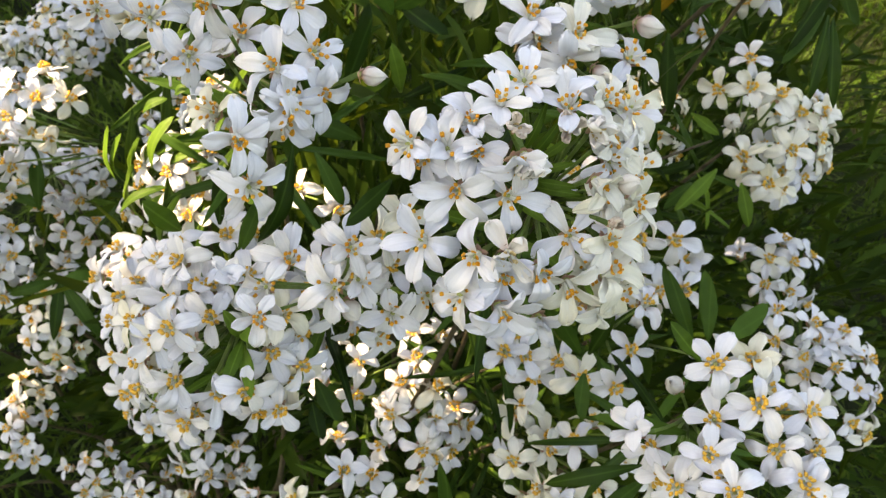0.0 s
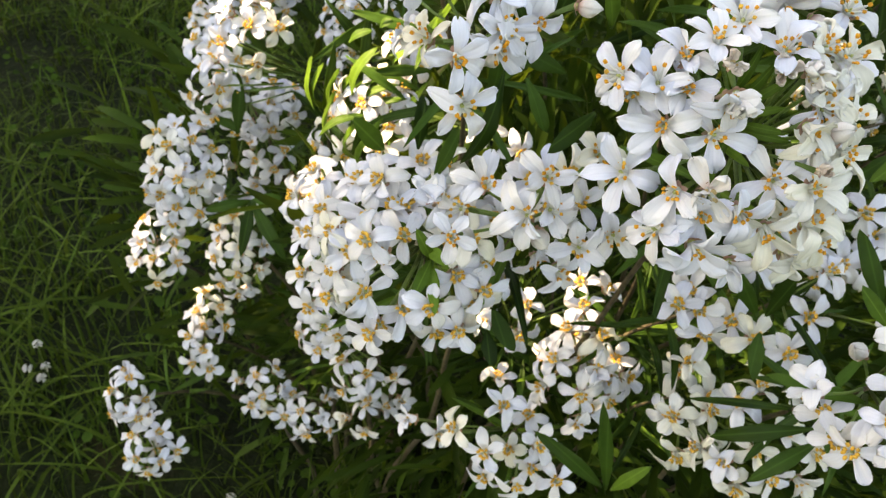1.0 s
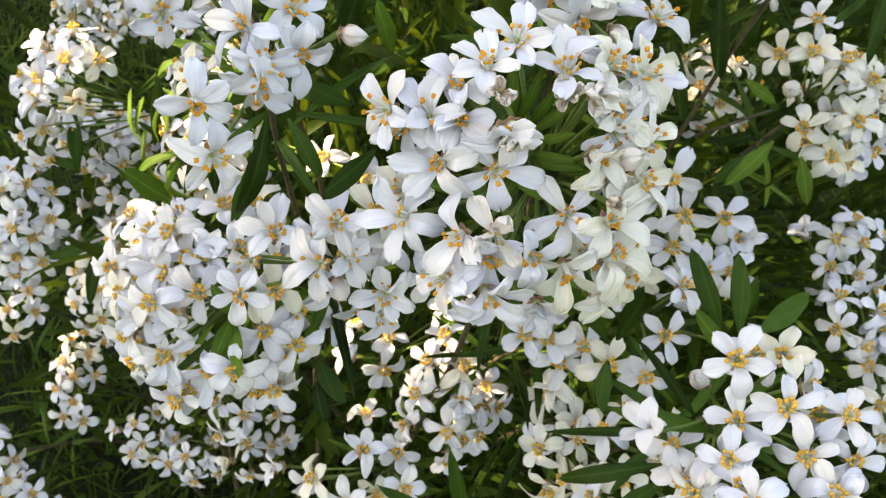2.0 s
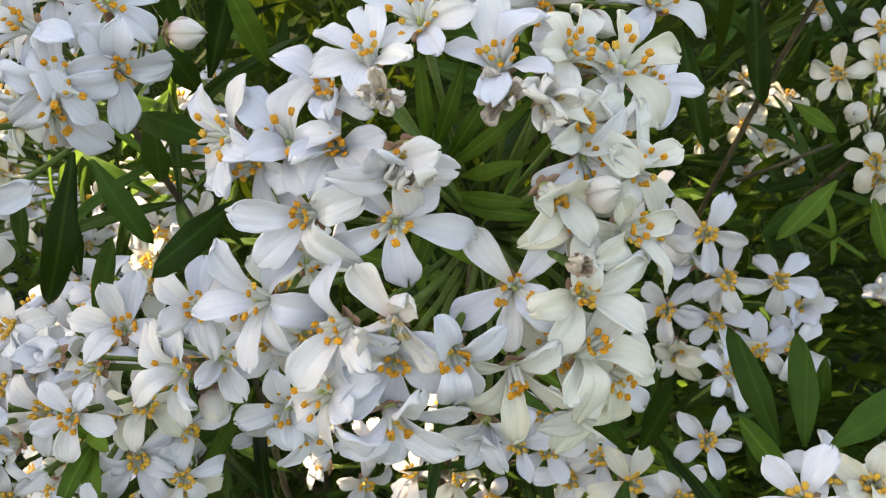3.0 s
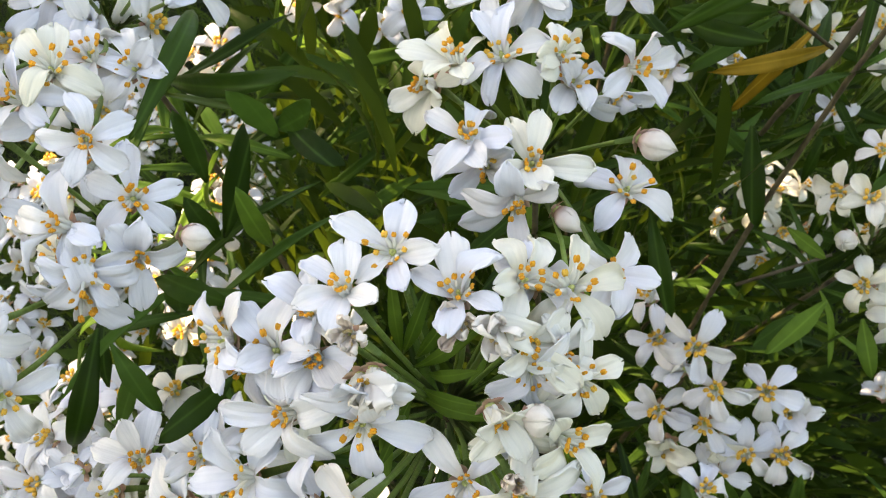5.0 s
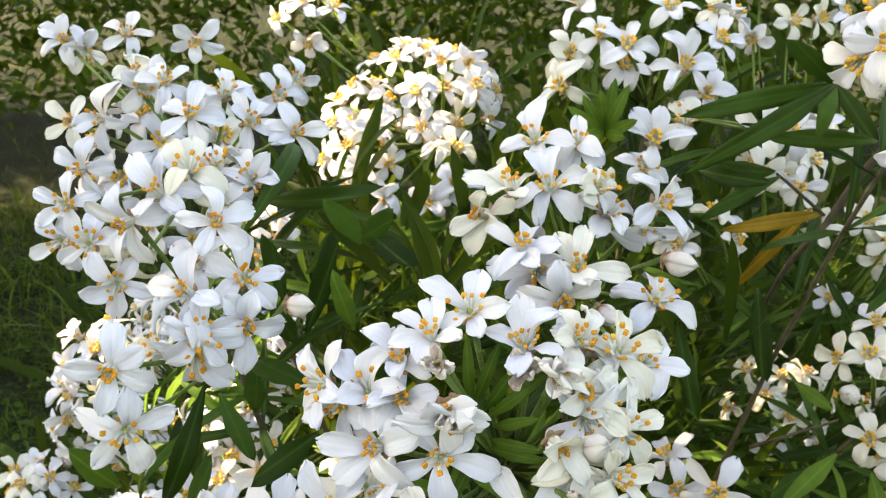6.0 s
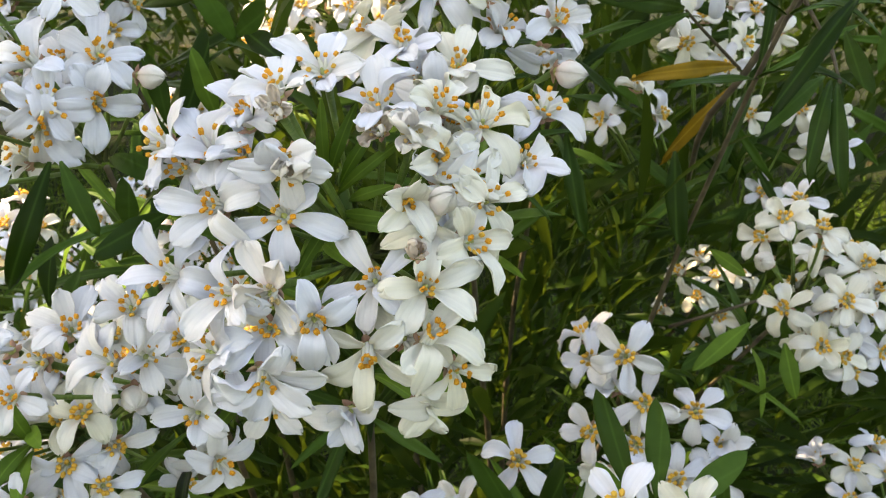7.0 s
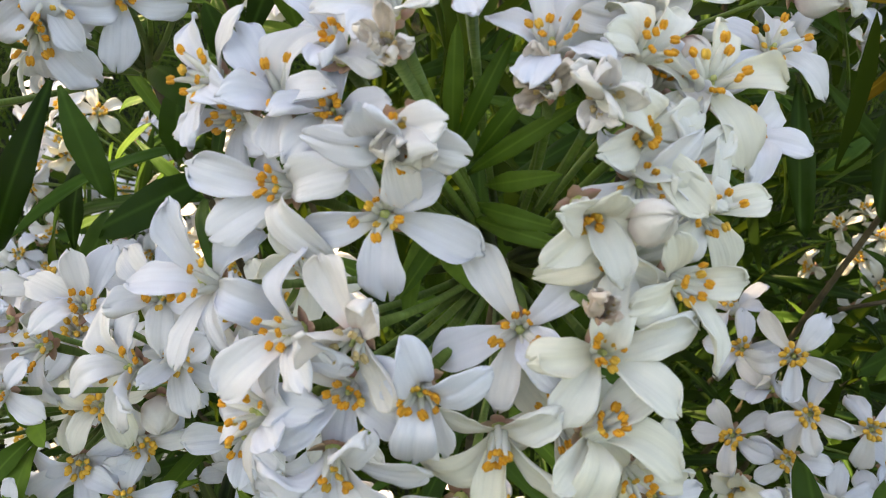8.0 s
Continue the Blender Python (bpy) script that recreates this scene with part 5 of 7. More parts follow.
shoot.leaf((-0.0691, 0.2793, 0.7038), (-0.0178, 0.2810, 0.7138), 0.0079, (0.17, -0.88, 0.44))
shoot.leaf((-0.0250, 0.2026, 0.6658), (0.0210, 0.2084, 0.6726), 0.0079, (0.09, -0.81, 0.58))
shoot.leaf((-0.0698, 0.2373, 0.6542), (-0.0377, 0.2417, 0.6802), 0.0063, (0.20, -0.82, 0.54))
shoot.leaf((-0.0235, 0.2714, 0.6474), (-0.0575, 0.2677, 0.6275), 0.0083, (0.16, -0.81, 0.56))
shoot.leaf((-0.0217, 0.2136, 0.6674), (0.0202, 0.2309, 0.6799), 0.0079, (0.09, -0.82, 0.56))
shoot.leaf((-0.1273, 0.2531, 0.6990), (-0.1131, 0.2363, 0.6849), 0.0074, (0.34, -0.81, 0.48))
shoot.leaf((-0.0857, 0.2762, 0.6472), (-0.0451, 0.3203, 0.6749), 0.0065, (0.20, -0.84, 0.50))
shoot.leaf((-0.1249, 0.2536, 0.6803), (-0.1588, 0.2620, 0.7283), 0.0081, (0.37, -0.82, 0.44))
shoot.leaf((-0.1164, 0.2914, 0.6397), (-0.0890, 0.3006, 0.6469), 0.0071, (0.24, -0.89, 0.39))
shoot.leaf((-0.1589, 0.2721, 0.6490), (-0.1639, 0.2509, 0.6085), 0.0072, (0.37, -0.83, 0.42))
shoot.leaf((-0.1433, 0.2650, 0.5930), (-0.1151, 0.2600, 0.5542), 0.0057, (0.29, -0.80, 0.52))
shoot.leaf((-0.1327, 0.2653, 0.6103), (-0.1776, 0.2414, 0.6008), 0.0084, (0.35, -0.81, 0.47))
shoot.leaf((-0.1640, 0.2852, 0.6536), (-0.1682, 0.3086, 0.6830), 0.0073, (0.36, -0.87, 0.33))
shoot.leaf((-0.1208, 0.2272, 0.6199), (-0.1583, 0.2400, 0.6257), 0.0077, (0.34, -0.82, 0.46))
shoot.leaf((-0.1543, 0.2331, 0.6124), (-0.1592, 0.1989, 0.5845), 0.0067, (0.37, -0.77, 0.51))
shoot.leaf((-0.1134, 0.2275, 0.6342), (-0.1499, 0.2198, 0.6365), 0.0077, (0.33, -0.83, 0.45))
shoot.leaf((-0.1917, 0.2917, 0.6410), (-0.1612, 0.2918, 0.5986), 0.0080, (0.37, -0.83, 0.41))
shoot.leaf((-0.1769, 0.2481, 0.6366), (-0.1857, 0.2376, 0.5901), 0.0075, (0.41, -0.79, 0.46))
shoot.leaf((-0.1626, 0.2086, 0.6502), (-0.1261, 0.1956, 0.6314), 0.0059, (0.38, -0.81, 0.45))
shoot.leaf((-0.1328, 0.2815, 0.6592), (-0.0974, 0.2994, 0.6511), 0.0057, (0.27, -0.89, 0.37))
shoot.leaf((-0.1507, 0.2755, 0.6468), (-0.1974, 0.2593, 0.6126), 0.0059, (0.38, -0.83, 0.41))
shoot.leaf((-0.1250, 0.2656, 0.6623), (-0.1441, 0.2879, 0.6745), 0.0072, (0.32, -0.88, 0.35))
shoot = Shoot("sunlit white flowers among bright leaf tips", (-0.147, 0.288, 0.568))
shoot.bloom(-0.1466, 0.2583, 0.5946, 0.09, -0.83, 0.55, 67, near=False)
shoot.dome((-0.146, 0.229, 0.607), (0.025, 0.016, 0.011), 14)
shoot.dome((-0.067, 0.215, 0.596), (0.023, 0.008, 0.005), 10)
# the paler leaf colour here helps stand in for sun glowing through the leaves
shoot.leaf((-0.1884, 0.2323, 0.5931), (-0.1876, 0.2295, 0.6358), 0.0072, (-0.55, -0.50, 0.67), YOUNG)
shoot.leaf((-0.1840, 0.2325, 0.5933), (-0.1797, 0.2269, 0.6328), 0.0072, (-0.55, -0.50, 0.67), YOUNG)
shoot.leaf((-0.1786, 0.2327, 0.5936), (-0.1698, 0.2258, 0.6314), 0.0072, (-0.55, -0.50, 0.67), YOUNG)
shoot.leaf((-0.1749, 0.2329, 0.5938), (-0.1561, 0.2280, 0.6339), 0.0072, (-0.55, -0.50, 0.67), YOUNG)
shoot.leaf((-0.1713, 0.2331, 0.5940), (-0.1420, 0.2260, 0.6315), 0.0072, (-0.55, -0.50, 0.67), YOUNG)
shoot.leaf((-0.1694, 0.2324, 0.5932), (-0.1328, 0.2214, 0.6262), 0.0072, (-0.55, -0.50, 0.67), YOUNG)
shoot.leaf((-0.1711, 0.2316, 0.5923), (-0.1271, 0.2165, 0.6204), 0.0072, (-0.55, -0.50, 0.67), YOUNG)
shoot.leaf((-0.168, 0.200, 0.590), (-0.160, 0.165, 0.655), 0.0062, (-0.45, -0.60, 0.66), YOUNG)
shoot.leaf((-0.150, 0.195, 0.585), (-0.146, 0.160, 0.640), 0.0062, (-0.45, -0.60, 0.66), YOUNG)
shoot.leaf((-0.140, 0.122, 0.630), (-0.125, 0.100, 0.685), 0.0062, (-0.45, -0.60, 0.66), YOUNG)
shoot.leaf((-0.085, 0.270, 0.700), (-0.075, 0.250, 0.765), 0.0062, (-0.45, -0.60, 0.66), YOUNG)
shoot.leaf((-0.110, 0.205, 0.660), (-0.092, 0.180, 0.718), 0.0062, (-0.45, -0.60, 0.66), YOUNG)
shoot.leaf((-0.1531, 0.1742, 0.6455), (-0.1400, 0.1827, 0.6731), 0.011, (-0.60, -0.35, 0.70), YOUNG)
shoot.leaf((-0.1568, 0.1877, 0.6709), (-0.1430, 0.1867, 0.6807), 0.007, (-0.60, -0.35, 0.70), YOUNG)
shoot.leaf((-0.1702, 0.1624, 0.6247), (-0.1444, 0.1650, 0.6404), 0.007, (-0.60, -0.35, 0.70), YOUNG)
shoot.leaf((-0.1405, 0.1930, 0.6795), (-0.1323, 0.1899, 0.6858), 0.007, (-0.60, -0.35, 0.70), YOUNG)
shoot.leaf((-0.1317, 0.1839, 0.6620), (-0.1235, 0.1831, 0.6726), 0.006, (-0.60, -0.35, 0.70), YOUNG)
shoot.leaves(nodes=4, first=0.04, count=5)
shoot = Shoot("open starry white flowers in a small loose head", (0.122, 0.215, 0.555))
shoot.bloom(0.1091, 0.1719, 0.6284, -0.23, -0.84, 0.49, -82, size=1.2)
shoot.bloom(0.1200, 0.1685, 0.6067, -0.21, -0.84, 0.49, -142, size=1.2)
shoot.bloom(0.1440, 0.1735, 0.6008, -0.21, -0.79, 0.58, -12, size=1.2)
shoot.bloom(0.0976, 0.1735, 0.5857, -0.29, -0.86, 0.42, -85, size=1.2)
shoot.bloom(0.1382, 0.1644, 0.5698, -0.18, -0.86, 0.48, 28, size=1.2)
shoot.bloom(0.0964, 0.2288, 0.6041, -0.50, 0.16, 0.85, 66, opened=0.9, size=1.2)
shoot.bloom(0.1072, 0.1792, 0.6064, -0.67, -0.46, 0.58, 29, opened=0.2, size=1.2)
shoot.bloom(0.1294, 0.1743, 0.5677, -0.24, -0.93, 0.26, 10, opened=0.4, size=1.2)
shoot.bloom(0.0963, 0.1930, 0.6117, -0.29, -0.74, 0.61, 41, size=1.2)
shoot.bloom(0.1183, 0.1676, 0.5841, -0.24, -0.81, 0.53, 20, size=1.2)
shoot.bloom(0.1542, 0.1648, 0.5693, -0.12, -0.81, 0.57, 45, size=1.2)
shoot.bloom(0.1278, 0.1623, 0.5560, -0.25, -0.88, 0.40, 72, size=1.2)
shoot.bloom(0.1052, 0.1728, 0.5629, -0.29, -0.92, 0.27, 12, opened=0.6, size=1.2)
shoot.bloom(0.1602, 0.1833, 0.5757, -0.01, -0.65, 0.76, 0, opened=0.5, size=1.2)
shoot.rounds((0.122, 0.177, 0.588), (0.05,))
shoot.leaves(nodes=4, first=0.03, count=5)
shoot = Shoot("white flowers with broad petals low on the shrub", (0.093, 0.116, 0.580))
shoot.bloom(0.0620, 0.0915, 0.6258, 0.06, -0.68, 0.73, 16)
shoot.bloom(0.1060, 0.1074, 0.6096, 0.36, -0.20, 0.91, 22)
shoot.bloom(0.0976, 0.0894, 0.5950, -0.11, -0.68, 0.72, 66, opened=0.9)
shoot.bloom(0.0856, 0.0702, 0.5888, -0.03, -0.87, 0.49, 58, opened=0.9)
shoot.bloom(0.1138, 0.0330, 0.6456, -0.07, -0.57, 0.82, 16)
shoot.rounds((0.093, 0.078, 0.613), (0.04,))
shoot.leaf((0.1298, 0.1269, 0.5739), (0.1116, 0.1227, 0.6098), 0.008, (-0.27, -0.71, 0.65))
shoot.leaf((0.1539, 0.1274, 0.5731), (0.1483, 0.1221, 0.6059), 0.008, (-0.34, -0.69, 0.63))
shoot.leaves(nodes=4, first=0.03, count=5)
shoot = Shoot("dense rounded head of white flowers tinted cream for warm light, and a plump bud", (0.203, 0.251, 0.620), cream_lit=0.85)
shoot.bloom(0.1996, 0.2617, 0.6753, -0.41, -0.69, 0.59, 77)
shoot.bloom(0.1830, 0.2550, 0.6560, -0.60, -0.62, 0.50, 40)
shoot.bloom(0.1775, 0.2050, 0.6848, -0.31, -0.45, 0.84, 6, opened=0.75)
shoot.bloom(0.2066, 0.2377, 0.6570, -0.06, -0.45, 0.89, 37)
shoot.bloom(0.1832, 0.1990, 0.6445, -0.50, -0.72, 0.48, 120)
shoot.bloom(0.2017, 0.2103, 0.6235, -0.16, -0.94, 0.31, 41, opened=0.75)
shoot.bloom(0.2154, 0.2202, 0.6377, -0.12, -0.81, 0.57, 41)
shoot.bloom(0.2248, 0.2171, 0.6380, 0.33, -0.74, 0.58, 10)
shoot.bloom(0.2452, 0.2330, 0.6362, 0.35, -0.74, 0.57, 16)
shoot.bloom(0.2250, 0.2307, 0.6540, 0.22, -0.56, 0.80, 40, opened=0.9)
shoot.bloom(0.2140, 0.2045, 0.6187, 0.19, -0.89, 0.41, 55, opened=0.9)
shoot.bloom(0.2397, 0.2317, 0.6555, 0.36, -0.55, 0.75, 10, opened=0.75)
shoot.bloom(0.1931, 0.2021, 0.6829, -0.15, -0.53, 0.83, 7)
shoot.bloom(0.2030, 0.1997, 0.6246, -0.24, -0.81, 0.54, 24)
shoot.bloom(0.2079, 0.1961, 0.6523, -0.14, -0.90, 0.42, 59)
shoot.bloom(0.1726, 0.2050, 0.6651, -0.49, -0.79, 0.37, 18, opened=0.05)
shoot.dome((0.235, 0.256, 0.617), (0.031, 0.036, 0.020), 18, size=0.95)
shoot.leaves(nodes=4, first=0.04, count=5)
shoot = Shoot("full head of large white flowers low on the shrub", (0.104, 0.024, 0.619))
shoot.bloom(0.0874, -0.0076, 0.6881, -0.39, -0.55, 0.74, 85, size=0.9)
shoot.bloom(0.0947, -0.0096, 0.6577, -0.38, -0.55, 0.75, 126, size=0.9)
shoot.bloom(0.0836, 0.0096, 0.6155, -0.37, -0.48, 0.79, 128, size=0.9)
shoot.bloom(0.0803, -0.0122, 0.6264, -0.45, -0.76, 0.47, 69, size=0.9)
shoot.bloom(0.0928, -0.0326, 0.6513, -0.39, -0.54, 0.75, 107, size=0.9)
shoot.bloom(0.1171, -0.0223, 0.6546, -0.44, -0.55, 0.71, -161, size=0.9)
shoot.bloom(0.1290, -0.0014, 0.6511, -0.35, -0.52, 0.78, 124, size=0.9)
shoot.bloom(0.1339, 0.0240, 0.6371, 0.75, -0.40, 0.53, 33, size=0.9)
shoot.bloom(0.1086, 0.0032, 0.6780, -0.31, -0.40, 0.87, 28, opened=0.4, size=0.9)
shoot.bloom(0.1336, -0.0220, 0.6524, -0.07, -0.69, 0.72, 4, size=0.9)
shoot.bloom(0.1242, -0.0346, 0.6514, -0.27, -0.64, 0.72, 57, size=0.9)
shoot.bloom(0.0938, -0.0409, 0.6541, -0.39, -0.68, 0.62, 54, size=0.9)
shoot.bloom(0.0800, -0.0262, 0.6377, -0.52, -0.64, 0.56, 31, size=0.9)
shoot.bloom(0.1286, -0.0377, 0.6484, -0.27, -0.70, 0.66, 16, size=0.9)
shoot.bloom(0.1076, -0.0149, 0.6719, -0.42, -0.42, 0.81, 53, size=0.9)
shoot.bloom(0.0882, -0.0252, 0.6561, -0.38, -0.56, 0.74, 45, size=0.9)
shoot.bloom(0.0642, -0.0112, 0.6528, -0.65, -0.20, 0.74, 51, opened=0.3, size=0.9)
shoot.bloom(0.0907, 0.0185, 0.6459, -0.61, -0.36, 0.71, 41, opened=0.05, size=0.9)
shoot.bloom(0.1312, -0.0117, 0.6643, -0.06, -0.48, 0.88, 5, size=0.9)
shoot.rounds((0.104, -0.013, 0.652), (0.06,))
shoot.leaf((0.0775, 0.0017, 0.6140), (0.0383, 0.0078, 0.5935), 0.008, (-0.30, -0.60, 0.75))
shoot.leaf((0.0793, -0.0023, 0.6095), (0.0513, -0.0162, 0.5961), 0.008, (-0.32, -0.57, 0.76))
shoot.leaf((0.0993, 0.0113, 0.6231), (0.0582, 0.0236, 0.6243), 0.008, (-0.34, -0.62, 0.70))
shoot.leaf((0.0966, 0.0305, 0.6613), (0.0854, 0.0528, 0.6859), 0.0085, (-0.36, -0.68, 0.64))
shoot.leaf((0.1033, 0.0299, 0.6619), (0.1048, 0.0497, 0.6857), 0.0085, (-0.39, -0.67, 0.64))
shoot.leaf((0.1099, 0.0294, 0.6624), (0.1310, 0.0365, 0.6748), 0.0095, (-0.42, -0.64, 0.64))
shoot.leaf((0.0964, 0.0181, 0.6622), (0.0833, 0.0299, 0.6738), 0.007, (-0.36, -0.65, 0.67), YOUNG)
shoot.leaves(nodes=3, first=0.03, count=5)
shoot = Shoot("small white flowers spreading along an outer shoot", (0.293, 0.219, 0.449))
shoot.bloom(0.2719, 0.1909, 0.4770, -0.50, -0.53, 0.68, 34, near=False)
shoot.bloom(0.2947, 0.1968, 0.4856, -0.15, -0.38, 0.91, 25, near=False)
shoot.bloom(0.2948, 0.1805, 0.4542, -0.19, -0.97, 0.15, 32, near=False)
shoot.bloom(0.3108, 0.1892, 0.4839, 0.21, -0.55, 0.81, 1, near=False)
shoot.dome((0.240, 0.170, 0.527), (0.020, 0.017, 0.011), 9)
shoot.dome((0.273, 0.147, 0.500), (0.023, 0.039, 0.015), 22)
shoot.dome((0.258, 0.241, 0.513), (0.030, 0.026, 0.017), 9)
shoot.leaves(nodes=4, first=0.04, count=5)
shoot = Shoot("upright spike of white flowers catching the sun at its tip", (0.002, 0.182, 0.442))
shoot.bloom(-0.0055, 0.1783, 0.4697, 0.01, -0.47, 0.88, 60, near=False)
shoot.bloom(0.0003, 0.1508, 0.4776, -0.15, -0.70, 0.70, 64, near=False)
shoot.bloom(-0.0210, 0.1722, 0.4509, -0.76, -0.46, 0.46, 51, opened=0.9, near=False)
shoot.bloom(0.0193, 0.1471, 0.4835, 0.08, -0.63, 0.77, 63, near=False)
shoot.bloom(0.0153, 0.1386, 0.4745, 0.30, -0.72, 0.63, 47, opened=0.9, near=False)
shoot.bloom(0.0065, 0.1276, 0.4569, 0.08, -0.81, 0.58, 30, opened=0.75, near=False)
shoot.dome((-0.003, 0.127, 0.498), (0.026, 0.035, 0.017), 10)
shoot.leaf((0.0017, 0.0226, 0.5229), (-0.0377, 0.0211, 0.5682), 0.0085, (-0.11, -0.58, 0.81))
shoot.leaf((0.0039, 0.0217, 0.5217), (-0.0036, 0.0329, 0.5790), 0.008, (-0.15, -0.59, 0.79))
shoot.leaf((0.0063, 0.0219, 0.5218), (0.0217, 0.0205, 0.5490), 0.0075, (-0.18, -0.57, 0.81), YOUNG)
shoot.leaves(nodes=4, first=0.04, count=5)
shoot = Shoot("low cluster of white flowers with orange anthers", (-0.038, 0.127, 0.425))
shoot.bloom(-0.0526, 0.1412, 0.4577, -0.18, 0.10, 0.98, 41, near=False)
shoot.bloom(-0.0323, 0.1143, 0.4581, -0.06, -0.48, 0.87, 68, near=False)
shoot.bloom(-0.0427, 0.0906, 0.4543, -0.20, -0.83, 0.52, 14, near=False)
shoot.bloom(-0.0547, 0.0869, 0.4291, -0.41, -0.90, 0.18, 55, near=False)
shoot.bloom(-0.0295, 0.0843, 0.4453, 0.29, -0.76, 0.59, 9, opened=0.9, near=False)
shoot.bloom(-0.0145, 0.0638, 0.4639, -0.05, -0.69, 0.72, 55, near=False)
shoot.dome((-0.049, 0.084, 0.473), (0.031, 0.032, 0.020), 5, gap=0.8)
shoot.dome((-0.096, 0.126, 0.427), (0.011, 0.016, 0.007), 2)
shoot.leaves(nodes=4, first=0.04, count=5)
shoot = Shoot("shaded white flowers under the larger head", (-0.046, 0.197, 0.449))
shoot.dome((-0.049, 0.165, 0.492), (0.015, 0.019, 0.010), 4)
shoot.dome((0.003, 0.193, 0.492), (0.012, 0.012, 0.008), 4)
shoot.leaves(nodes=4, first=0.04, count=5)
shoot = Shoot("starry white flowers beside dark leaves", (0.047, 0.116, 0.565))
shoot.bloom(0.0405, 0.1073, 0.5882, -0.23, -0.64, 0.74, 80)
shoot.bloom(0.0595, 0.0858, 0.5897, -0.27, -0.65, 0.72, 142)
shoot.bloom(0.0489, 0.0873, 0.5777, -0.23, -0.75, 0.63, -92)
shoot.bloom(0.0290, 0.0821, 0.6012, -0.15, -0.59, 0.79, 14, opened=0.9)
shoot.bloom(0.0678, 0.0744, 0.5903, 0.18, -0.71, 0.68, 45)
shoot.bloom(0.0393, 0.0812, 0.5995, -0.08, -0.68, 0.73, 15)
shoot.rounds((0.047, 0.086, 0.591), (0.04,))
shoot.leaf((0.0625, 0.0554, 0.6144), (0.0565, 0.0335, 0.6055), 0.008, (-0.29, -0.65, 0.70))
shoot.leaf((0.0664, 0.0751, 0.6060), (0.0455, 0.0782, 0.6404), 0.009, (-0.27, -0.71, 0.65))
shoot.leaf((0.0706, 0.0755, 0.6062), (0.0807, 0.0776, 0.6375), 0.009, (-0.31, -0.70, 0.65))
shoot.leaves(nodes=4, first=0.03, count=5)
shoot = Shoot("white flowers tinted cream for warm light, packed low in the shrub", (0.059, 0.130, 0.475), cream_lit=0.85)
shoot.bloom(0.0503, 0.1143, 0.5132, -0.09, -0.28, 0.96, 48, near=False)
shoot.bloom(0.0674, 0.0966, 0.5150, -0.02, -0.47, 0.88, 39, near=False)
shoot.bloom(0.0492, 0.1030, 0.4896, -0.43, -0.56, 0.71, 5, opened=0.9, near=False)
shoot.bloom(0.0686, 0.0844, 0.4889, -0.03, -0.88, 0.48, 11, near=False)
shoot.dome((0.052, 0.088, 0.514), (0.024, 0.026, 0.015), 5)
shoot.dome((0.090, 0.069, 0.517), (0.033, 0.028, 0.018), 17)
shoot.leaves(nodes=4, first=0.04, count=5)
shoot = Shoot("dense column of small white flowers over the lawn edge", (-0.322, 0.322, 0.455))
shoot.bloom(-0.3116, 0.2813, 0.5142, -0.03, -0.57, 0.82, 14, near=False)
shoot.bloom(-0.3248, 0.2949, 0.5141, 0.22, -0.48, 0.85, 62, near=False)
shoot.bloom(-0.2964, 0.2891, 0.5164, 0.42, -0.59, 0.69, 55, near=False)
shoot.bloom(-0.2968, 0.2561, 0.5053, 0.10, -0.85, 0.52, 66, opened=0.9, near=False)
shoot.bloom(-0.2897, 0.2848, 0.4771, 0.36, -0.78, 0.51, 59, near=False)
shoot.bloom(-0.3144, 0.2579, 0.4876, 0.21, -0.84, 0.51, 56, opened=0.75, near=False)
shoot.bloom(-0.3088, 0.2606, 0.4603, 0.12, -0.95, 0.30, 3, opened=0.75, near=False)
shoot.dome((-0.303, 0.287, 0.484), (0.027, 0.039, 0.018), 45, size=1.0, gap=0.58)
shoot.leaves(nodes=2, first=0.06, count=4, long=0.05, under=1.1)
shoot = Shoot("rounded head of white flowers lit by the sun", (-0.371, 0.351, 0.342))
shoot.bloom(-0.3826, 0.3724, 0.3272, -0.17, 0.97, -0.14, 14, near=False)
shoot.dome((-0.350, 0.317, 0.376), (0.020, 0.032, 0.013), 30, size=1.0, gap=0.58)
shoot.leaves(nodes=2, first=0.06, count=4, long=0.05, under=1.1)
shoot = Shoot("flat-topped head of white flowers with a leaf across it", (-0.291, 0.419, 0.470))
shoot.bloom(-0.3242, 0.4437, 0.4700, -0.71, 0.59, 0.39, 53, near=False)
shoot.bloom(-0.2821, 0.3869, 0.5092, 0.23, -0.62, 0.75, 36, opened=0.9, near=False)
shoot.bloom(-0.2616, 0.3913, 0.4904, 0.34, -0.71, 0.62, 68, opened=0.9, near=False)
shoot.bloom(-0.2567, 0.4208, 0.4749, 0.99, 0.07, 0.15, 35, opened=0.9, near=False)
shoot.bloom(-0.2640, 0.3750, 0.4757, 0.29, -0.86, 0.42, 27, opened=0.75, near=False)
shoot.bloom(-0.2623, 0.3872, 0.4907, 0.32, -0.80, 0.51, 39, opened=0.9, near=False)
shoot.dome((-0.275, 0.379, 0.495), (0.038, 0.025, 0.016), 42, size=1.0, gap=0.58)
shoot.dome((-0.268, 0.372, 0.435), (0.027, 0.015, 0.010), 15, size=1.0, gap=0.58)
shoot.leaves(nodes=2, first=0.06, count=4, long=0.05, under=1.1)
shoot.leaf((-0.2647, 0.3009, 0.5175), (-0.2634, 0.3241, 0.5577), 0.011, (0.27, -0.79, 0.55))
shoot.leaf((-0.2627, 0.3020, 0.5186), (-0.2917, 0.3144, 0.5339), 0.011, (0.28, -0.78, 0.56))
shoot.leaf((-0.2489, 0.2687, 0.4813), (-0.2504, 0.2323, 0.4564), 0.01, (0.25, -0.71, 0.65))
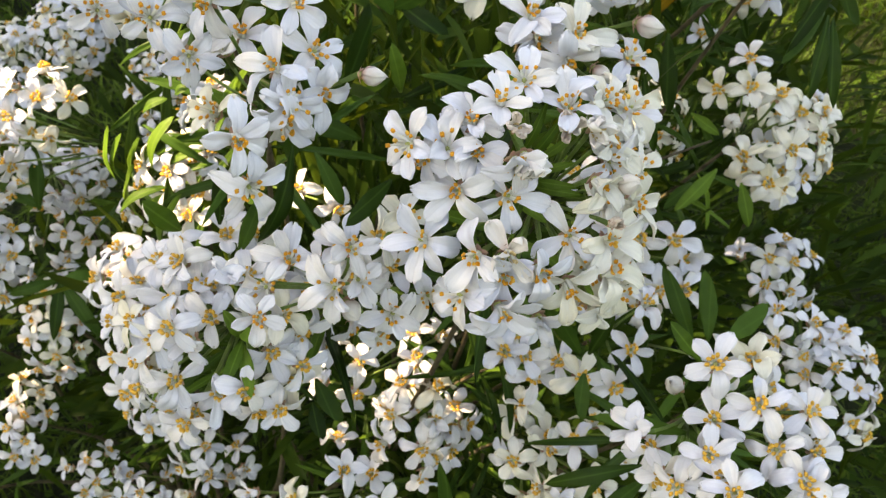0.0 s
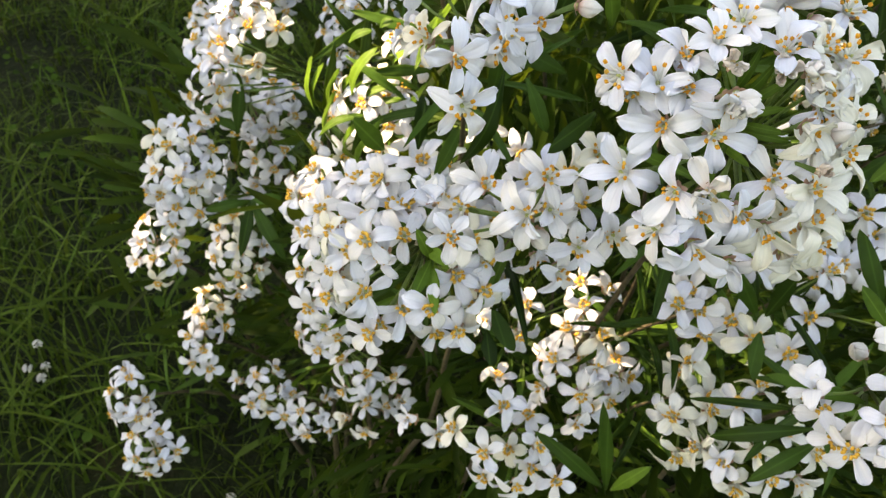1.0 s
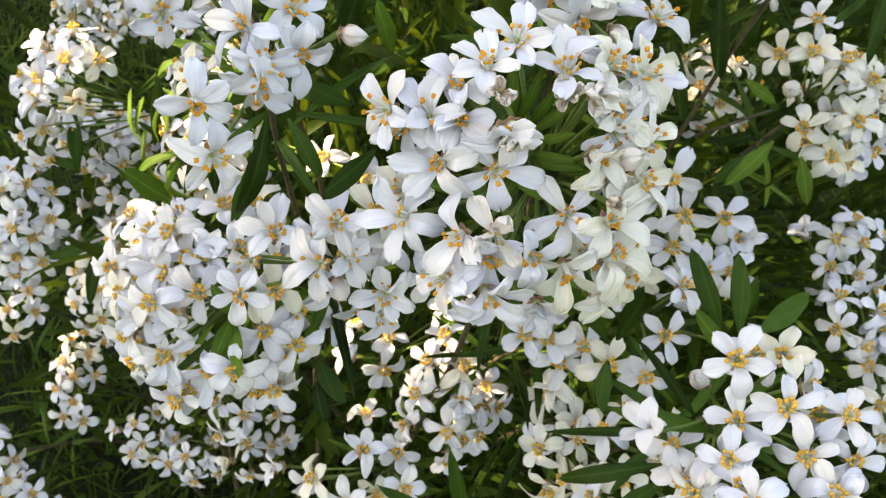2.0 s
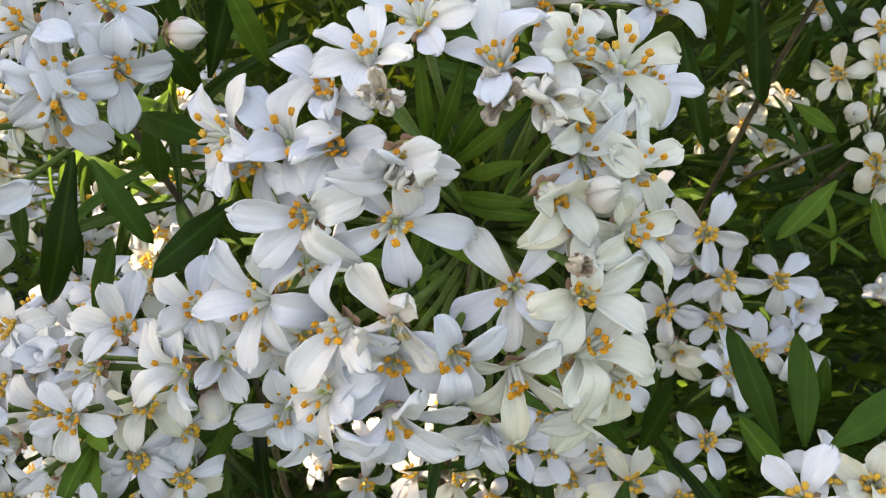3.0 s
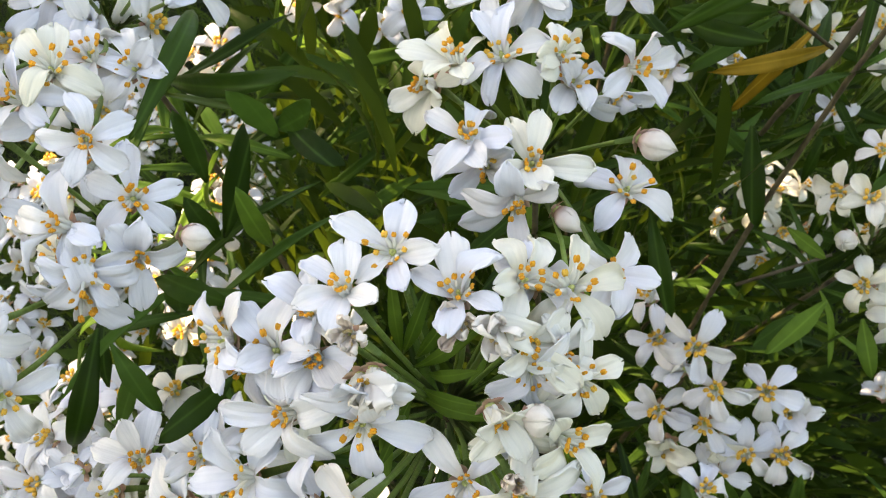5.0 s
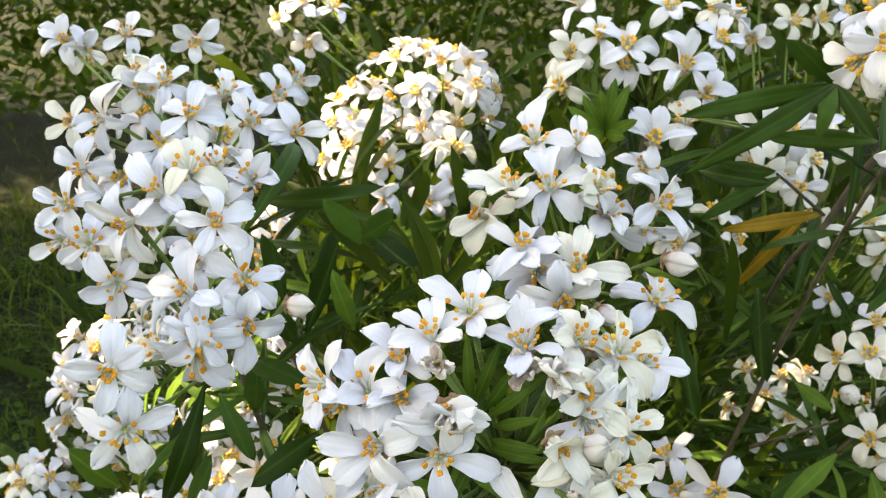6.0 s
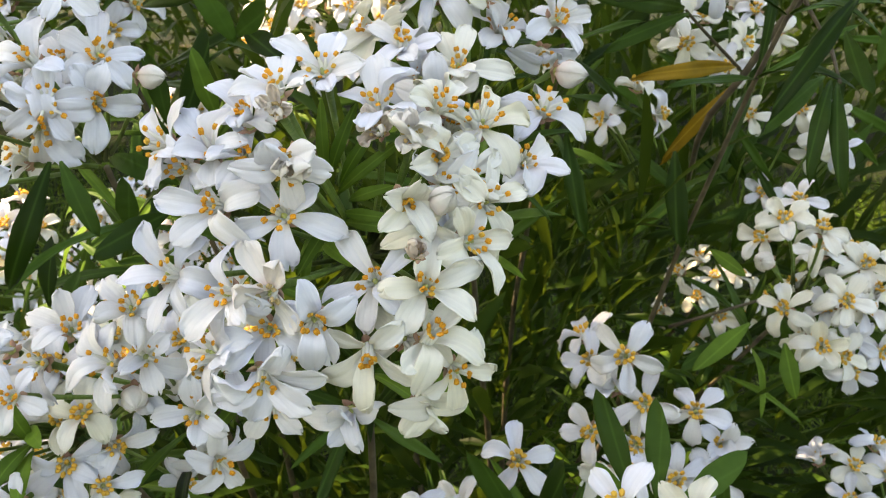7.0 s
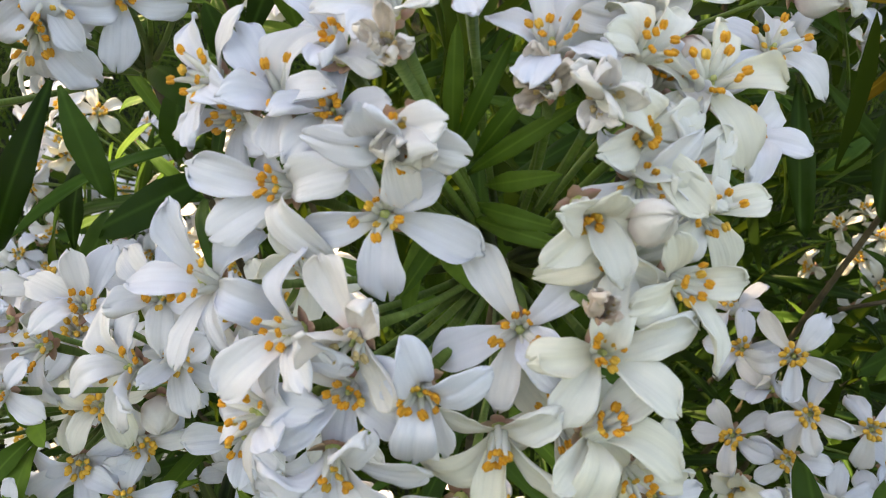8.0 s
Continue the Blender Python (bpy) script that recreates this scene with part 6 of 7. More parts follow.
shoot.leaf((-0.2489, 0.2687, 0.4813), (-0.2187, 0.2327, 0.4548), 0.011, (0.23, -0.72, 0.66))
shoot.leaf((-0.2489, 0.2687, 0.4813), (-0.2833, 0.2603, 0.4743), 0.009, (0.27, -0.73, 0.63))
shoot.leaf((-0.2489, 0.2687, 0.4813), (-0.2257, 0.2711, 0.4824), 0.01, (0.23, -0.74, 0.63))
shoot = Shoot("hanging cluster of small white flowers", (-0.299, 0.363, 0.350))
shoot.bloom(-0.3113, 0.3610, 0.3508, -0.70, -0.46, 0.54, 29, near=False)
shoot.bloom(-0.2735, 0.3051, 0.3976, 0.22, -0.67, 0.71, 24, opened=0.75, near=False)
shoot.bloom(-0.2882, 0.3489, 0.3104, 0.12, -0.88, -0.46, 65, opened=0.75, near=False)
shoot.dome((-0.283, 0.329, 0.384), (0.022, 0.045, 0.014), 33, size=1.0, gap=0.58)
shoot.leaves(nodes=2, first=0.06, count=4, long=0.05, under=1.1)
shoot = Shoot("narrow column of small white flowers near the grass", (-0.332, 0.328, 0.254))
shoot.bloom(-0.3109, 0.2794, 0.2655, 0.35, -0.78, 0.52, 45, opened=0.75, near=False)
shoot.bloom(-0.3201, 0.3021, 0.2926, 0.40, -0.35, 0.85, 4, near=False)
shoot.bloom(-0.3261, 0.2778, 0.2720, 0.38, -0.80, 0.46, 4, near=False)
shoot.dome((-0.314, 0.295, 0.294), (0.016, 0.036, 0.010), 24, size=1.0, gap=0.58)
shoot.leaves(nodes=2, first=0.06, count=4, long=0.05, under=1.1)
shoot = Shoot("outermost spray of small white flowers close to the grass", (-0.401, 0.279, 0.205))
shoot.bloom(-0.3637, 0.2297, 0.2475, 0.44, -0.79, 0.43, 33, near=False)
shoot.bloom(-0.3627, 0.2058, 0.2171, 0.29, -0.70, 0.65, 58, near=False)
shoot.bloom(-0.3549, 0.2291, 0.2027, 0.61, -0.72, 0.33, 15, near=False)
shoot.bloom(-0.3960, 0.2809, 0.2409, 0.17, 0.08, 0.98, 61, opened=0.75, near=False)
shoot.dome((-0.379, 0.249, 0.249), (0.015, 0.023, 0.010), 18, size=1.0, gap=0.58)
shoot.dome((-0.353, 0.224, 0.214), (0.023, 0.022, 0.014), 21, size=1.0, gap=0.58)
shoot.leaves(nodes=2, first=0.06, count=4, long=0.05, under=1.1)
shoot = Shoot("low curved row of small white flowers", (-0.279, 0.309, 0.201))
shoot.bloom(-0.2703, 0.2651, 0.2351, 0.06, -0.62, 0.79, 4, near=False)
shoot.bloom(-0.2406, 0.2627, 0.2266, 0.37, -0.67, 0.65, 25, near=False)
shoot.bloom(-0.2338, 0.2883, 0.1725, 0.63, -0.75, 0.20, 55, opened=0.9, near=False)
shoot.dome((-0.266, 0.280, 0.243), (0.019, 0.021, 0.012), 15, size=1.0, gap=0.58)
shoot.dome((-0.219, 0.269, 0.228), (0.026, 0.018, 0.012), 24, size=1.0, gap=0.58)
shoot.leaves(nodes=2, first=0.06, count=4, long=0.05, under=1.1)
shoot = Shoot("loose chain of small white flowers in shade", (-0.204, 0.278, 0.341))
shoot.bloom(-0.1763, 0.2145, 0.3987, 0.34, -0.58, 0.74, 31, near=False)
shoot.dome((-0.194, 0.244, 0.380), (0.015, 0.033, 0.010), 16, size=1.0, gap=0.58)
shoot.dome((-0.162, 0.233, 0.335), (0.017, 0.017, 0.011), 7, size=1.0, gap=0.58)
shoot.dome((-0.158, 0.235, 0.281), (0.018, 0.013, 0.008), 9, size=1.0, gap=0.58)
shoot.dome((-0.132, 0.249, 0.301), (0.004, 0.011, 0.003), 3, size=1.0, gap=0.58)
shoot.leaves(nodes=2, first=0.06, count=4, long=0.05, under=1.1)
shoot = Shoot("white flower heads at the back of the shrub", (-0.400, 0.670, 0.397))
shoot.bloom(-0.4101, 0.6704, 0.4143, -0.40, -0.42, 0.81, 49, near=False)
shoot.bloom(-0.3745, 0.6527, 0.4050, 0.72, -0.47, 0.51, 13, near=False)
shoot.bloom(-0.3232, 0.6147, 0.4775, 0.47, -0.61, 0.64, 11, opened=0.75, near=False)
shoot.bloom(-0.3621, 0.6020, 0.4936, 0.20, -0.49, 0.85, 35, opened=0.9, near=False)
shoot.dome((-0.381, 0.625, 0.421), (0.028, 0.030, 0.019), 29, size=1.0, gap=0.58)
shoot.dome((-0.379, 0.652, 0.458), (0.026, 0.019, 0.012), 19, size=1.0, gap=0.58)
shoot.dome((-0.315, 0.619, 0.485), (0.035, 0.038, 0.023), 34, size=1.0, gap=0.58)
shoot.leaves(nodes=2, first=0.06, count=4, long=0.05, under=1.1)
shoot = Shoot("small white flowers among dark leaves", (-0.231, 0.637, 0.435))
shoot.bloom(-0.2471, 0.6441, 0.4410, -0.49, -0.27, 0.83, 36, near=False)
shoot.bloom(-0.2357, 0.6151, 0.3957, 0.08, -0.93, -0.37, 61, near=False)
shoot.dome((-0.221, 0.594, 0.456), (0.038, 0.035, 0.023), 29, size=1.0, gap=0.58)
shoot.dome((-0.224, 0.557, 0.426), (0.016, 0.014, 0.009), 6, size=1.0, gap=0.58)
shoot.leaves(nodes=2, first=0.06, count=4, long=0.05, under=1.1)
shoot = Shoot("white flowers above a tuft of young leaves", (0.076, 0.286, 0.778))
shoot.bloom(0.0318, 0.2490, 0.8136, 0.10, -0.85, 0.52, 0, spread=[(176, 53, 1), (-35, 36, 1), (56, -1, 1), (-134, -5, 1), (116, 18, 0.95)])
shoot.bloom(0.0308, 0.2379, 0.8005, -0.40, -0.86, 0.32, 0, spread=[(-19, 18, 1), (-109, 46, 1), (65, 34, 1), (175, -18, 1), (120, 18, 0.95)])
shoot.bloom(0.0828, 0.2375, 0.8101, 0.31, -0.64, 0.70, 0, spread=[(149, -14, 1.01), (-138, 11, 1), (-6, 38, 1.18), (70, 46, 1.3), (111, 25, 1.3)])
shoot.bloom(0.0711, 0.2135, 0.7818, 0.01, -0.62, 0.78, 0, spread=[(148, 19, 1.07), (126, 33, 1.3), (78, 42, 1.19), (9, 19, 1.3), (-99, 10, 1)])
shoot.bloom(0.0588, 0.2395, 0.8184, 0.00, -0.66, 0.75, 0, spread=[(151, 22, 1.14), (-134, 21, 1), (-64, 30, 1), (-2, 13, 1), (74, 18, 0.95)])
shoot.bloom(0.0462, 0.2451, 0.8223, -0.04, -0.73, 0.68, 1)
shoot.bloom(0.1014, 0.2579, 0.8190, 0.38, -0.64, 0.67, 60)
shoot.bloom(0.1222, 0.2351, 0.7826, -0.20, -0.86, 0.48, 4)
shoot.bloom(0.1356, 0.2360, 0.7827, -0.23, -0.85, 0.47, 4)
shoot.bloom(0.0383, 0.2700, 0.8331, -0.52, -0.38, 0.76, 58)
shoot.bloom(0.0803, 0.2717, 0.8308, -0.07, -0.50, 0.86, 16, opened=0.9)
shoot.bloom(0.1184, 0.3134, 0.8219, 0.58, -0.12, 0.80, 22)
shoot.bloom(0.0875, 0.2388, 0.7844, -0.04, -0.49, 0.87, 0, near=2, spread=[(117, 3, 1), (53, -13, 1), (-99, 4, 1), (-135, 2, 1), (78, 28, 1)])
shoot.bloom(0.0601, 0.2617, 0.8048, -0.08, -0.74, 0.67, 0, spread=[(-21, 24, 1), (-118, 27, 1), (-70, 27, 1), (-168, 50, 1), (86, 18, 0.95)])
shoot.bloom(0.0689, 0.2220, 0.7676, 0.10, -0.73, 0.68, 0, near=2, spread=[(97, -20, 1), (53, -19, 1), (-53, 43, 1), (-136, 30, 1), (160, 18, 0.95)])
shoot.bloom(0.1022, 0.2756, 0.7898, -0.16, -0.90, 0.40, 0, spread=[(-172, 1, 1), (-78, 40, 1), (14, 43, 1), (130, 59, 1), (72, 18, 0.95)])
shoot.rounds((0.076, 0.248, 0.811), (0.06,))
shoot.leaf((0.0491, 0.2106, 0.7861), (0.0320, 0.2039, 0.7997), 0.006, (-0.03, -0.98, 0.18), YOUNG)
shoot.leaf((0.0491, 0.2106, 0.7861), (0.0579, 0.2090, 0.8092), 0.006, (-0.06, -0.98, 0.17), YOUNG)
shoot.leaf((0.0491, 0.2106, 0.7861), (0.0455, 0.2074, 0.8068), 0.006, (-0.05, -0.98, 0.17), YOUNG)
shoot.leaf((0.0491, 0.2106, 0.7861), (0.0620, 0.2041, 0.7952), 0.006, (-0.07, -0.98, 0.19), YOUNG)
shoot.leaf((0.0491, 0.2106, 0.7861), (0.0349, 0.1998, 0.7880), 0.006, (-0.04, -0.98, 0.20), YOUNG)
shoot.leaf((0.0491, 0.2106, 0.7861), (0.0516, 0.2095, 0.8115), 0.006, (-0.05, -0.98, 0.17), YOUNG)
shoot.leaf((0.0491, 0.2106, 0.7861), (0.0381, 0.2060, 0.8044), 0.006, (-0.04, -0.98, 0.18), YOUNG)
shoot.leaf((0.0491, 0.2106, 0.7861), (0.0573, 0.2012, 0.7882), 0.006, (-0.06, -0.98, 0.20), YOUNG)
shoot.leaves(nodes=4, first=0.04, count=5)
shoot = Shoot("cluster of white flowers in full sun", (-0.049, 0.416, 0.719))
shoot.bloom(-0.0561, 0.3684, 0.7650, -0.22, -0.81, 0.54, 19, near=False)
shoot.bloom(-0.0439, 0.3911, 0.7788, 0.06, -0.73, 0.68, 66, opened=0.75, near=False)
shoot.bloom(-0.0212, 0.3795, 0.7670, 0.27, -0.73, 0.63, 23, near=False)
shoot.bloom(-0.0808, 0.4059, 0.7204, -0.91, -0.41, -0.02, 25, near=False)
shoot.bloom(-0.0523, 0.3655, 0.7443, -0.11, -0.94, 0.32, 14, near=False)
shoot.bloom(-0.0405, 0.3587, 0.7350, 0.29, -0.79, 0.54, 46, opened=0.75, near=False)
shoot.bloom(-0.0281, 0.3248, 0.7426, 0.18, -0.78, 0.60, 0, spread=[(111, 21, 1.02), (42, 14, 1), (-34, 25, 1), (-119, 17, 1), (178, 39, 1)])
shoot.bloom(-0.0276, 0.4016, 0.7764, 0.08, -0.91, 0.42, 0, spread=[(35, 46, 1), (-11, 27, 1), (-76, 43, 1), (-156, 43, 1), (117, 56, 1)])
shoot.bloom(-0.0390, 0.2760, 0.7272, 0.25, -0.81, 0.52, 0, spread=[(-138, 40, 1), (154, 62, 1), (53, -20, 1), (-49, 50, 1), (2, 18, 0.95)])
shoot.bloom(-0.0186, 0.2327, 0.7519, -0.24, -0.85, 0.48, 0, spread=[(-124, 62, 1), (39, 44, 1), (5, 8, 1), (-45, 23, 1), (138, 18, 0.95)])
shoot.bloom(-0.0891, 0.3560, 0.7211, 0.02, -0.83, 0.55, 0, spread=[(-141, 10, 1), (116, -4, 1), (17, 36, 1), (-47, 15, 1), (168, 18, 0.95)])
shoot.bloom(-0.0753, 0.3495, 0.7011, 0.16, -0.80, 0.57, 0, spread=[(164, 56, 1), (49, 60, 1), (-46, 47, 1), (-112, 32, 1), (106, 18, 0.95)])
shoot.dome((-0.095, 0.386, 0.730), (0.025, 0.037, 0.016), 18, size=1.05)
shoot.dome((-0.060, 0.423, 0.746), (0.047, 0.039, 0.025), 24, size=1.05)
shoot.dome((-0.143, 0.447, 0.796), (0.025, 0.018, 0.012), 12)
# leaves in a sun patch, part of its brightness put into their pale colour
shoot.leaf((-0.115, 0.372, 0.672), (-0.082, 0.340, 0.690), 0.007, (-0.6, -0.6, 0.5), YOUNG)
shoot.leaf((-0.118, 0.372, 0.676), (-0.104, 0.335, 0.708), 0.007, (-0.7, -0.5, 0.5), YOUNG)
shoot.leaf((-0.110, 0.375, 0.668), (-0.066, 0.338, 0.678), 0.007, (-0.5, -0.5, 0.7), YOUNG)
shoot.leaf((-0.112, 0.378, 0.664), (-0.098, 0.340, 0.672), 0.007, (-0.6, -0.4, 0.7), YOUNG)
shoot.leaf((-0.120, 0.370, 0.672), (-0.126, 0.336, 0.694), 0.006, (-0.8, -0.4, 0.4), YOUNG)
shoot.leaves(nodes=4, first=0.05, count=5)
shoot = Shoot("white flower head beyond a leafy branch", (0.162, 0.153, 0.828), thick=0.0013)
shoot.bloom(0.1224, 0.1172, 0.8392, -0.55, -0.83, -0.13, 23)
shoot.bloom(0.1274, 0.1093, 0.8459, -0.39, -0.90, 0.17, 43)
shoot.bloom(0.1366, 0.1080, 0.8409, -0.33, -0.94, 0.09, 3)
shoot.bloom(0.1418, 0.1003, 0.8335, -0.33, -0.93, -0.19, 65)
shoot.bloom(0.1393, 0.0983, 0.8140, -0.55, -0.75, -0.38, 177, opened=0.8)
shoot.bloom(0.1485, 0.0943, 0.8162, -0.23, -0.94, -0.24, 15)
shoot.bloom(0.1550, 0.1076, 0.8367, -0.18, -0.98, 0.11, 2)
shoot.bloom(0.1590, 0.1034, 0.8247, -0.08, -1.00, -0.05, 2)
shoot.bloom(0.1474, 0.1232, 0.8514, -0.33, -0.88, 0.35, 2)
shoot.bloom(0.1299, 0.1332, 0.8525, -0.46, -0.82, 0.34, 2)
shoot.rounds((0.141, 0.109, 0.836), (0.05,))
shoot.leaves(nodes=2, first=0.05, count=4)
shoot.leaf((0.1239, 0.1442, 0.8253), (0.0680, 0.1274, 0.8179), 0.0082, (-0.19, -0.97, 0.14))
shoot.leaf((0.1239, 0.1442, 0.8253), (0.0716, 0.1204, 0.7983), 0.0082, (-0.20, -0.97, 0.17))
shoot.leaf((0.1239, 0.1442, 0.8253), (0.1043, 0.1387, 0.8427), 0.0082, (-0.24, -0.97, 0.10))
shoot.leaf((0.1296, 0.1644, 0.8214), (0.1197, 0.1469, 0.8043), 0.007, (-0.26, -0.95, 0.15))
shoot.leaf((0.1296, 0.1644, 0.8214), (0.1420, 0.1479, 0.8033), 0.007, (-0.28, -0.95, 0.15))
shoot.leaf((0.1531, 0.1778, 0.7958), (0.1070, 0.1662, 0.8008), 0.0085, (-0.26, -0.95, 0.18))
shoot.leaf((0.1140, 0.1710, 0.7838), (0.0777, 0.1600, 0.7887), 0.0085, (-0.18, -0.96, 0.22))
shoot.leaf((0.1159, 0.1705, 0.7820), (0.0825, 0.1536, 0.7706), 0.0065, (-0.19, -0.95, 0.24))
shoot.leaf((0.1673, 0.1367, 0.7978), (0.1356, 0.1098, 0.7588), 0.0075, (-0.34, -0.91, 0.25))
shoot.leaf((0.1568, 0.1260, 0.7706), (0.1341, 0.1081, 0.7545), 0.0065, (-0.33, -0.90, 0.30))
shoot.leaf((0.1593, 0.1257, 0.7692), (0.1502, 0.1035, 0.7393), 0.0065, (-0.35, -0.88, 0.32))
shoot.leaf((0.1616, 0.1255, 0.7685), (0.1623, 0.1027, 0.7353), 0.0065, (-0.37, -0.87, 0.32))
shoot.leaf((0.1660, 0.1419, 0.7831), (0.1720, 0.1246, 0.7643), 0.007, (-0.37, -0.89, 0.25))
shoot.leaf((0.1444, 0.2050, 0.7551), (0.0985, 0.1903, 0.7517), 0.0075, (-0.22, -0.94, 0.27), OLD)
shoot.leaf((0.1621, 0.2790, 0.7307), (0.1282, 0.2806, 0.6846), 0.0075, (-0.22, -0.92, 0.31), OLD)
shoot.leaf((0.1866, 0.3493, 0.7089), (0.1591, 0.2751, 0.6797), 0.0075, (-0.26, -0.92, 0.31))
shoot.leaf((0.1260, 0.2198, 0.7112), (0.1306, 0.2044, 0.6689), 0.011, (-0.22, -0.90, 0.39))
shoot.leaf((0.1459, 0.2055, 0.6692), (0.1612, 0.1934, 0.6628), 0.007, (-0.27, -0.86, 0.43), YOUNG)
shoot.leaf((0.1671, 0.1951, 0.6375), (0.1406, 0.1763, 0.6199), 0.0095, (-0.26, -0.82, 0.50), YOUNG)
shoot.leaf((0.1837, 0.1931, 0.6294), (0.1885, 0.1755, 0.6097), 0.009, (-0.32, -0.80, 0.51), YOUNG)
shoot.leaf((0.1565, 0.2001, 0.6238), (0.1355, 0.1854, 0.6162), 0.008, (-0.24, -0.82, 0.51))
shoot.branch([(0.190, 0.212, 0.825), (0.176, 0.213, 0.801), (0.167, 0.207, 0.785), (0.158, 0.210, 0.768), (0.147, 0.203, 0.751), (0.137, 0.207, 0.733), (0.136, 0.222, 0.716), (0.142, 0.263, 0.682)], 0.0019)
shoot.branch([(0.167, 0.207, 0.785), (0.178, 0.190, 0.766), (0.169, 0.146, 0.764)], 0.0009)
shoot.branch([(0.138, 0.237, 0.610), (0.158, 0.240, 0.617), (0.183, 0.245, 0.625)], 0.001)
shoot.branch([(0.146, 0.205, 0.754), (0.124, 0.189, 0.774), (0.115, 0.171, 0.783)], 0.0007)
shoot = Shoot("far white flowers tinted cream for warm light, seen between leaves", (0.187, 0.390, 0.554), cream_lit=0.7)
shoot.bloom(0.1642, 0.3106, 0.7316, -0.31, -0.91, 0.26, 19)
shoot.bloom(0.1871, 0.3409, 0.6969, -0.42, -0.75, 0.51, 7)
shoot.bloom(0.2176, 0.3551, 0.6980, -0.21, -0.85, 0.49, 13)
shoot.bloom(0.1816, 0.3451, 0.7557, -0.42, -0.75, 0.52, 33)
shoot.bloom(0.2040, 0.3825, 0.7369, -0.38, -0.86, 0.35, 47)
shoot.bloom(0.1786, 0.3800, 0.7362, 0.06, -0.96, 0.27, 31)
shoot.bloom(0.2286, 0.3409, 0.6891, -0.36, -0.77, 0.52, 70)
shoot.bloom(0.2441, 0.3480, 0.6774, -0.50, -0.75, 0.43, 39, opened=0.8)
shoot.bloom(0.2307, 0.3556, 0.6723, -0.45, -0.84, 0.30, 57)
shoot.bloom(0.0990, 0.2919, 0.7028, -0.25, -0.90, 0.35, 52)
shoot.bloom(0.2496, 0.3854, 0.6859, -0.19, -0.95, 0.25, 55, opened=0.8)
shoot.bloom(0.1350, 0.2829, 0.7489, -0.09, -0.97, 0.21, 41)
shoot.dome((0.190, 0.375, 0.556), (0.032, 0.032, 0.014), 16, gap=0.6)
shoot.dome((0.111, 0.279, 0.712), (0.013, 0.013, 0.008), 5)
shoot.dome((0.246, 0.375, 0.669), (0.008, 0.014, 0.005), 3)
shoot.dome((0.208, 0.364, 0.642), (0.009, 0.012, 0.006), 2)
shoot.dome((0.161, 0.349, 0.740), (0.020, 0.020, 0.013), 8)
shoot.dome((0.162, 0.425, 0.806), (0.044, 0.015, 0.010), 14)
shoot.leaf((0.2766, 0.3598, 0.5036), (0.2730, 0.3557, 0.5497), 0.0068, (-0.35, -0.80, 0.49))
shoot.leaf((0.1786, 0.3493, 0.6270), (0.1338, 0.3523, 0.6124), 0.0076, (-0.21, -0.89, 0.40))
shoot.leaf((0.2063, 0.3376, 0.6568), (0.1725, 0.3390, 0.6985), 0.0057, (-0.27, -0.91, 0.32))
shoot.leaf((0.2630, 0.3681, 0.7189), (0.2662, 0.3742, 0.7471), 0.0082, (-0.37, -0.90, 0.21))
shoot.leaf((0.1593, 0.2648, 0.5572), (0.1285, 0.2803, 0.5736), 0.0083, (-0.20, -0.83, 0.52))
shoot.leaf((0.1587, 0.3320, 0.6560), (0.1213, 0.3024, 0.6316), 0.0073, (-0.19, -0.90, 0.39))
shoot.leaf((0.2385, 0.3898, 0.7353), (0.2946, 0.3955, 0.7320), 0.0056, (-0.36, -0.91, 0.21))
shoot.leaf((0.1882, 0.3939, 0.6950), (0.2114, 0.4058, 0.7195), 0.0058, (-0.26, -0.93, 0.25))
shoot.leaf((0.2545, 0.3685, 0.5052), (0.2204, 0.3650, 0.4823), 0.0070, (-0.29, -0.80, 0.52))
shoot.leaf((0.1732, 0.3416, 0.7501), (0.1288, 0.3316, 0.7666), 0.0071, (-0.22, -0.96, 0.20))
shoot.leaf((0.2056, 0.3167, 0.5939), (0.2276, 0.3099, 0.5618), 0.0076, (-0.30, -0.83, 0.47))
shoot.leaf((0.2066, 0.3518, 0.5449), (0.2192, 0.3603, 0.5894), 0.0069, (-0.28, -0.85, 0.45))
shoot.leaf((0.2055, 0.3811, 0.5907), (0.2536, 0.3872, 0.5734), 0.0060, (-0.29, -0.86, 0.42))
shoot.leaf((0.2250, 0.3802, 0.6042), (0.2032, 0.3798, 0.6488), 0.0074, (-0.28, -0.89, 0.37))
shoot.leaf((0.1165, 0.3265, 0.5670), (0.1734, 0.3188, 0.5686), 0.0080, (-0.19, -0.85, 0.49))
shoot.leaf((0.2514, 0.3973, 0.6836), (0.2402, 0.3653, 0.6453), 0.0070, (-0.33, -0.89, 0.31))
shoot.leaf((0.2010, 0.4531, 0.7278), (0.2126, 0.4735, 0.7691), 0.0069, (-0.25, -0.95, 0.17))
shoot.leaf((0.1741, 0.3579, 0.6213), (0.2264, 0.3711, 0.6362), 0.0070, (-0.27, -0.89, 0.37))
shoot.leaf((0.1400, 0.3956, 0.7039), (0.1947, 0.3995, 0.7139), 0.0081, (-0.22, -0.94, 0.25))
shoot.leaf((0.1819, 0.3352, 0.6710), (0.1982, 0.3473, 0.6946), 0.0071, (-0.27, -0.91, 0.31))
shoot.leaf((0.2137, 0.4134, 0.6609), (0.1607, 0.4230, 0.6664), 0.0079, (-0.24, -0.92, 0.30))
shoot.leaf((0.1642, 0.3500, 0.7100), (0.1282, 0.3356, 0.7339), 0.0063, (-0.20, -0.95, 0.25))
shoot.leaf((0.2018, 0.3647, 0.6466), (0.2482, 0.3550, 0.6329), 0.0063, (-0.31, -0.88, 0.36))
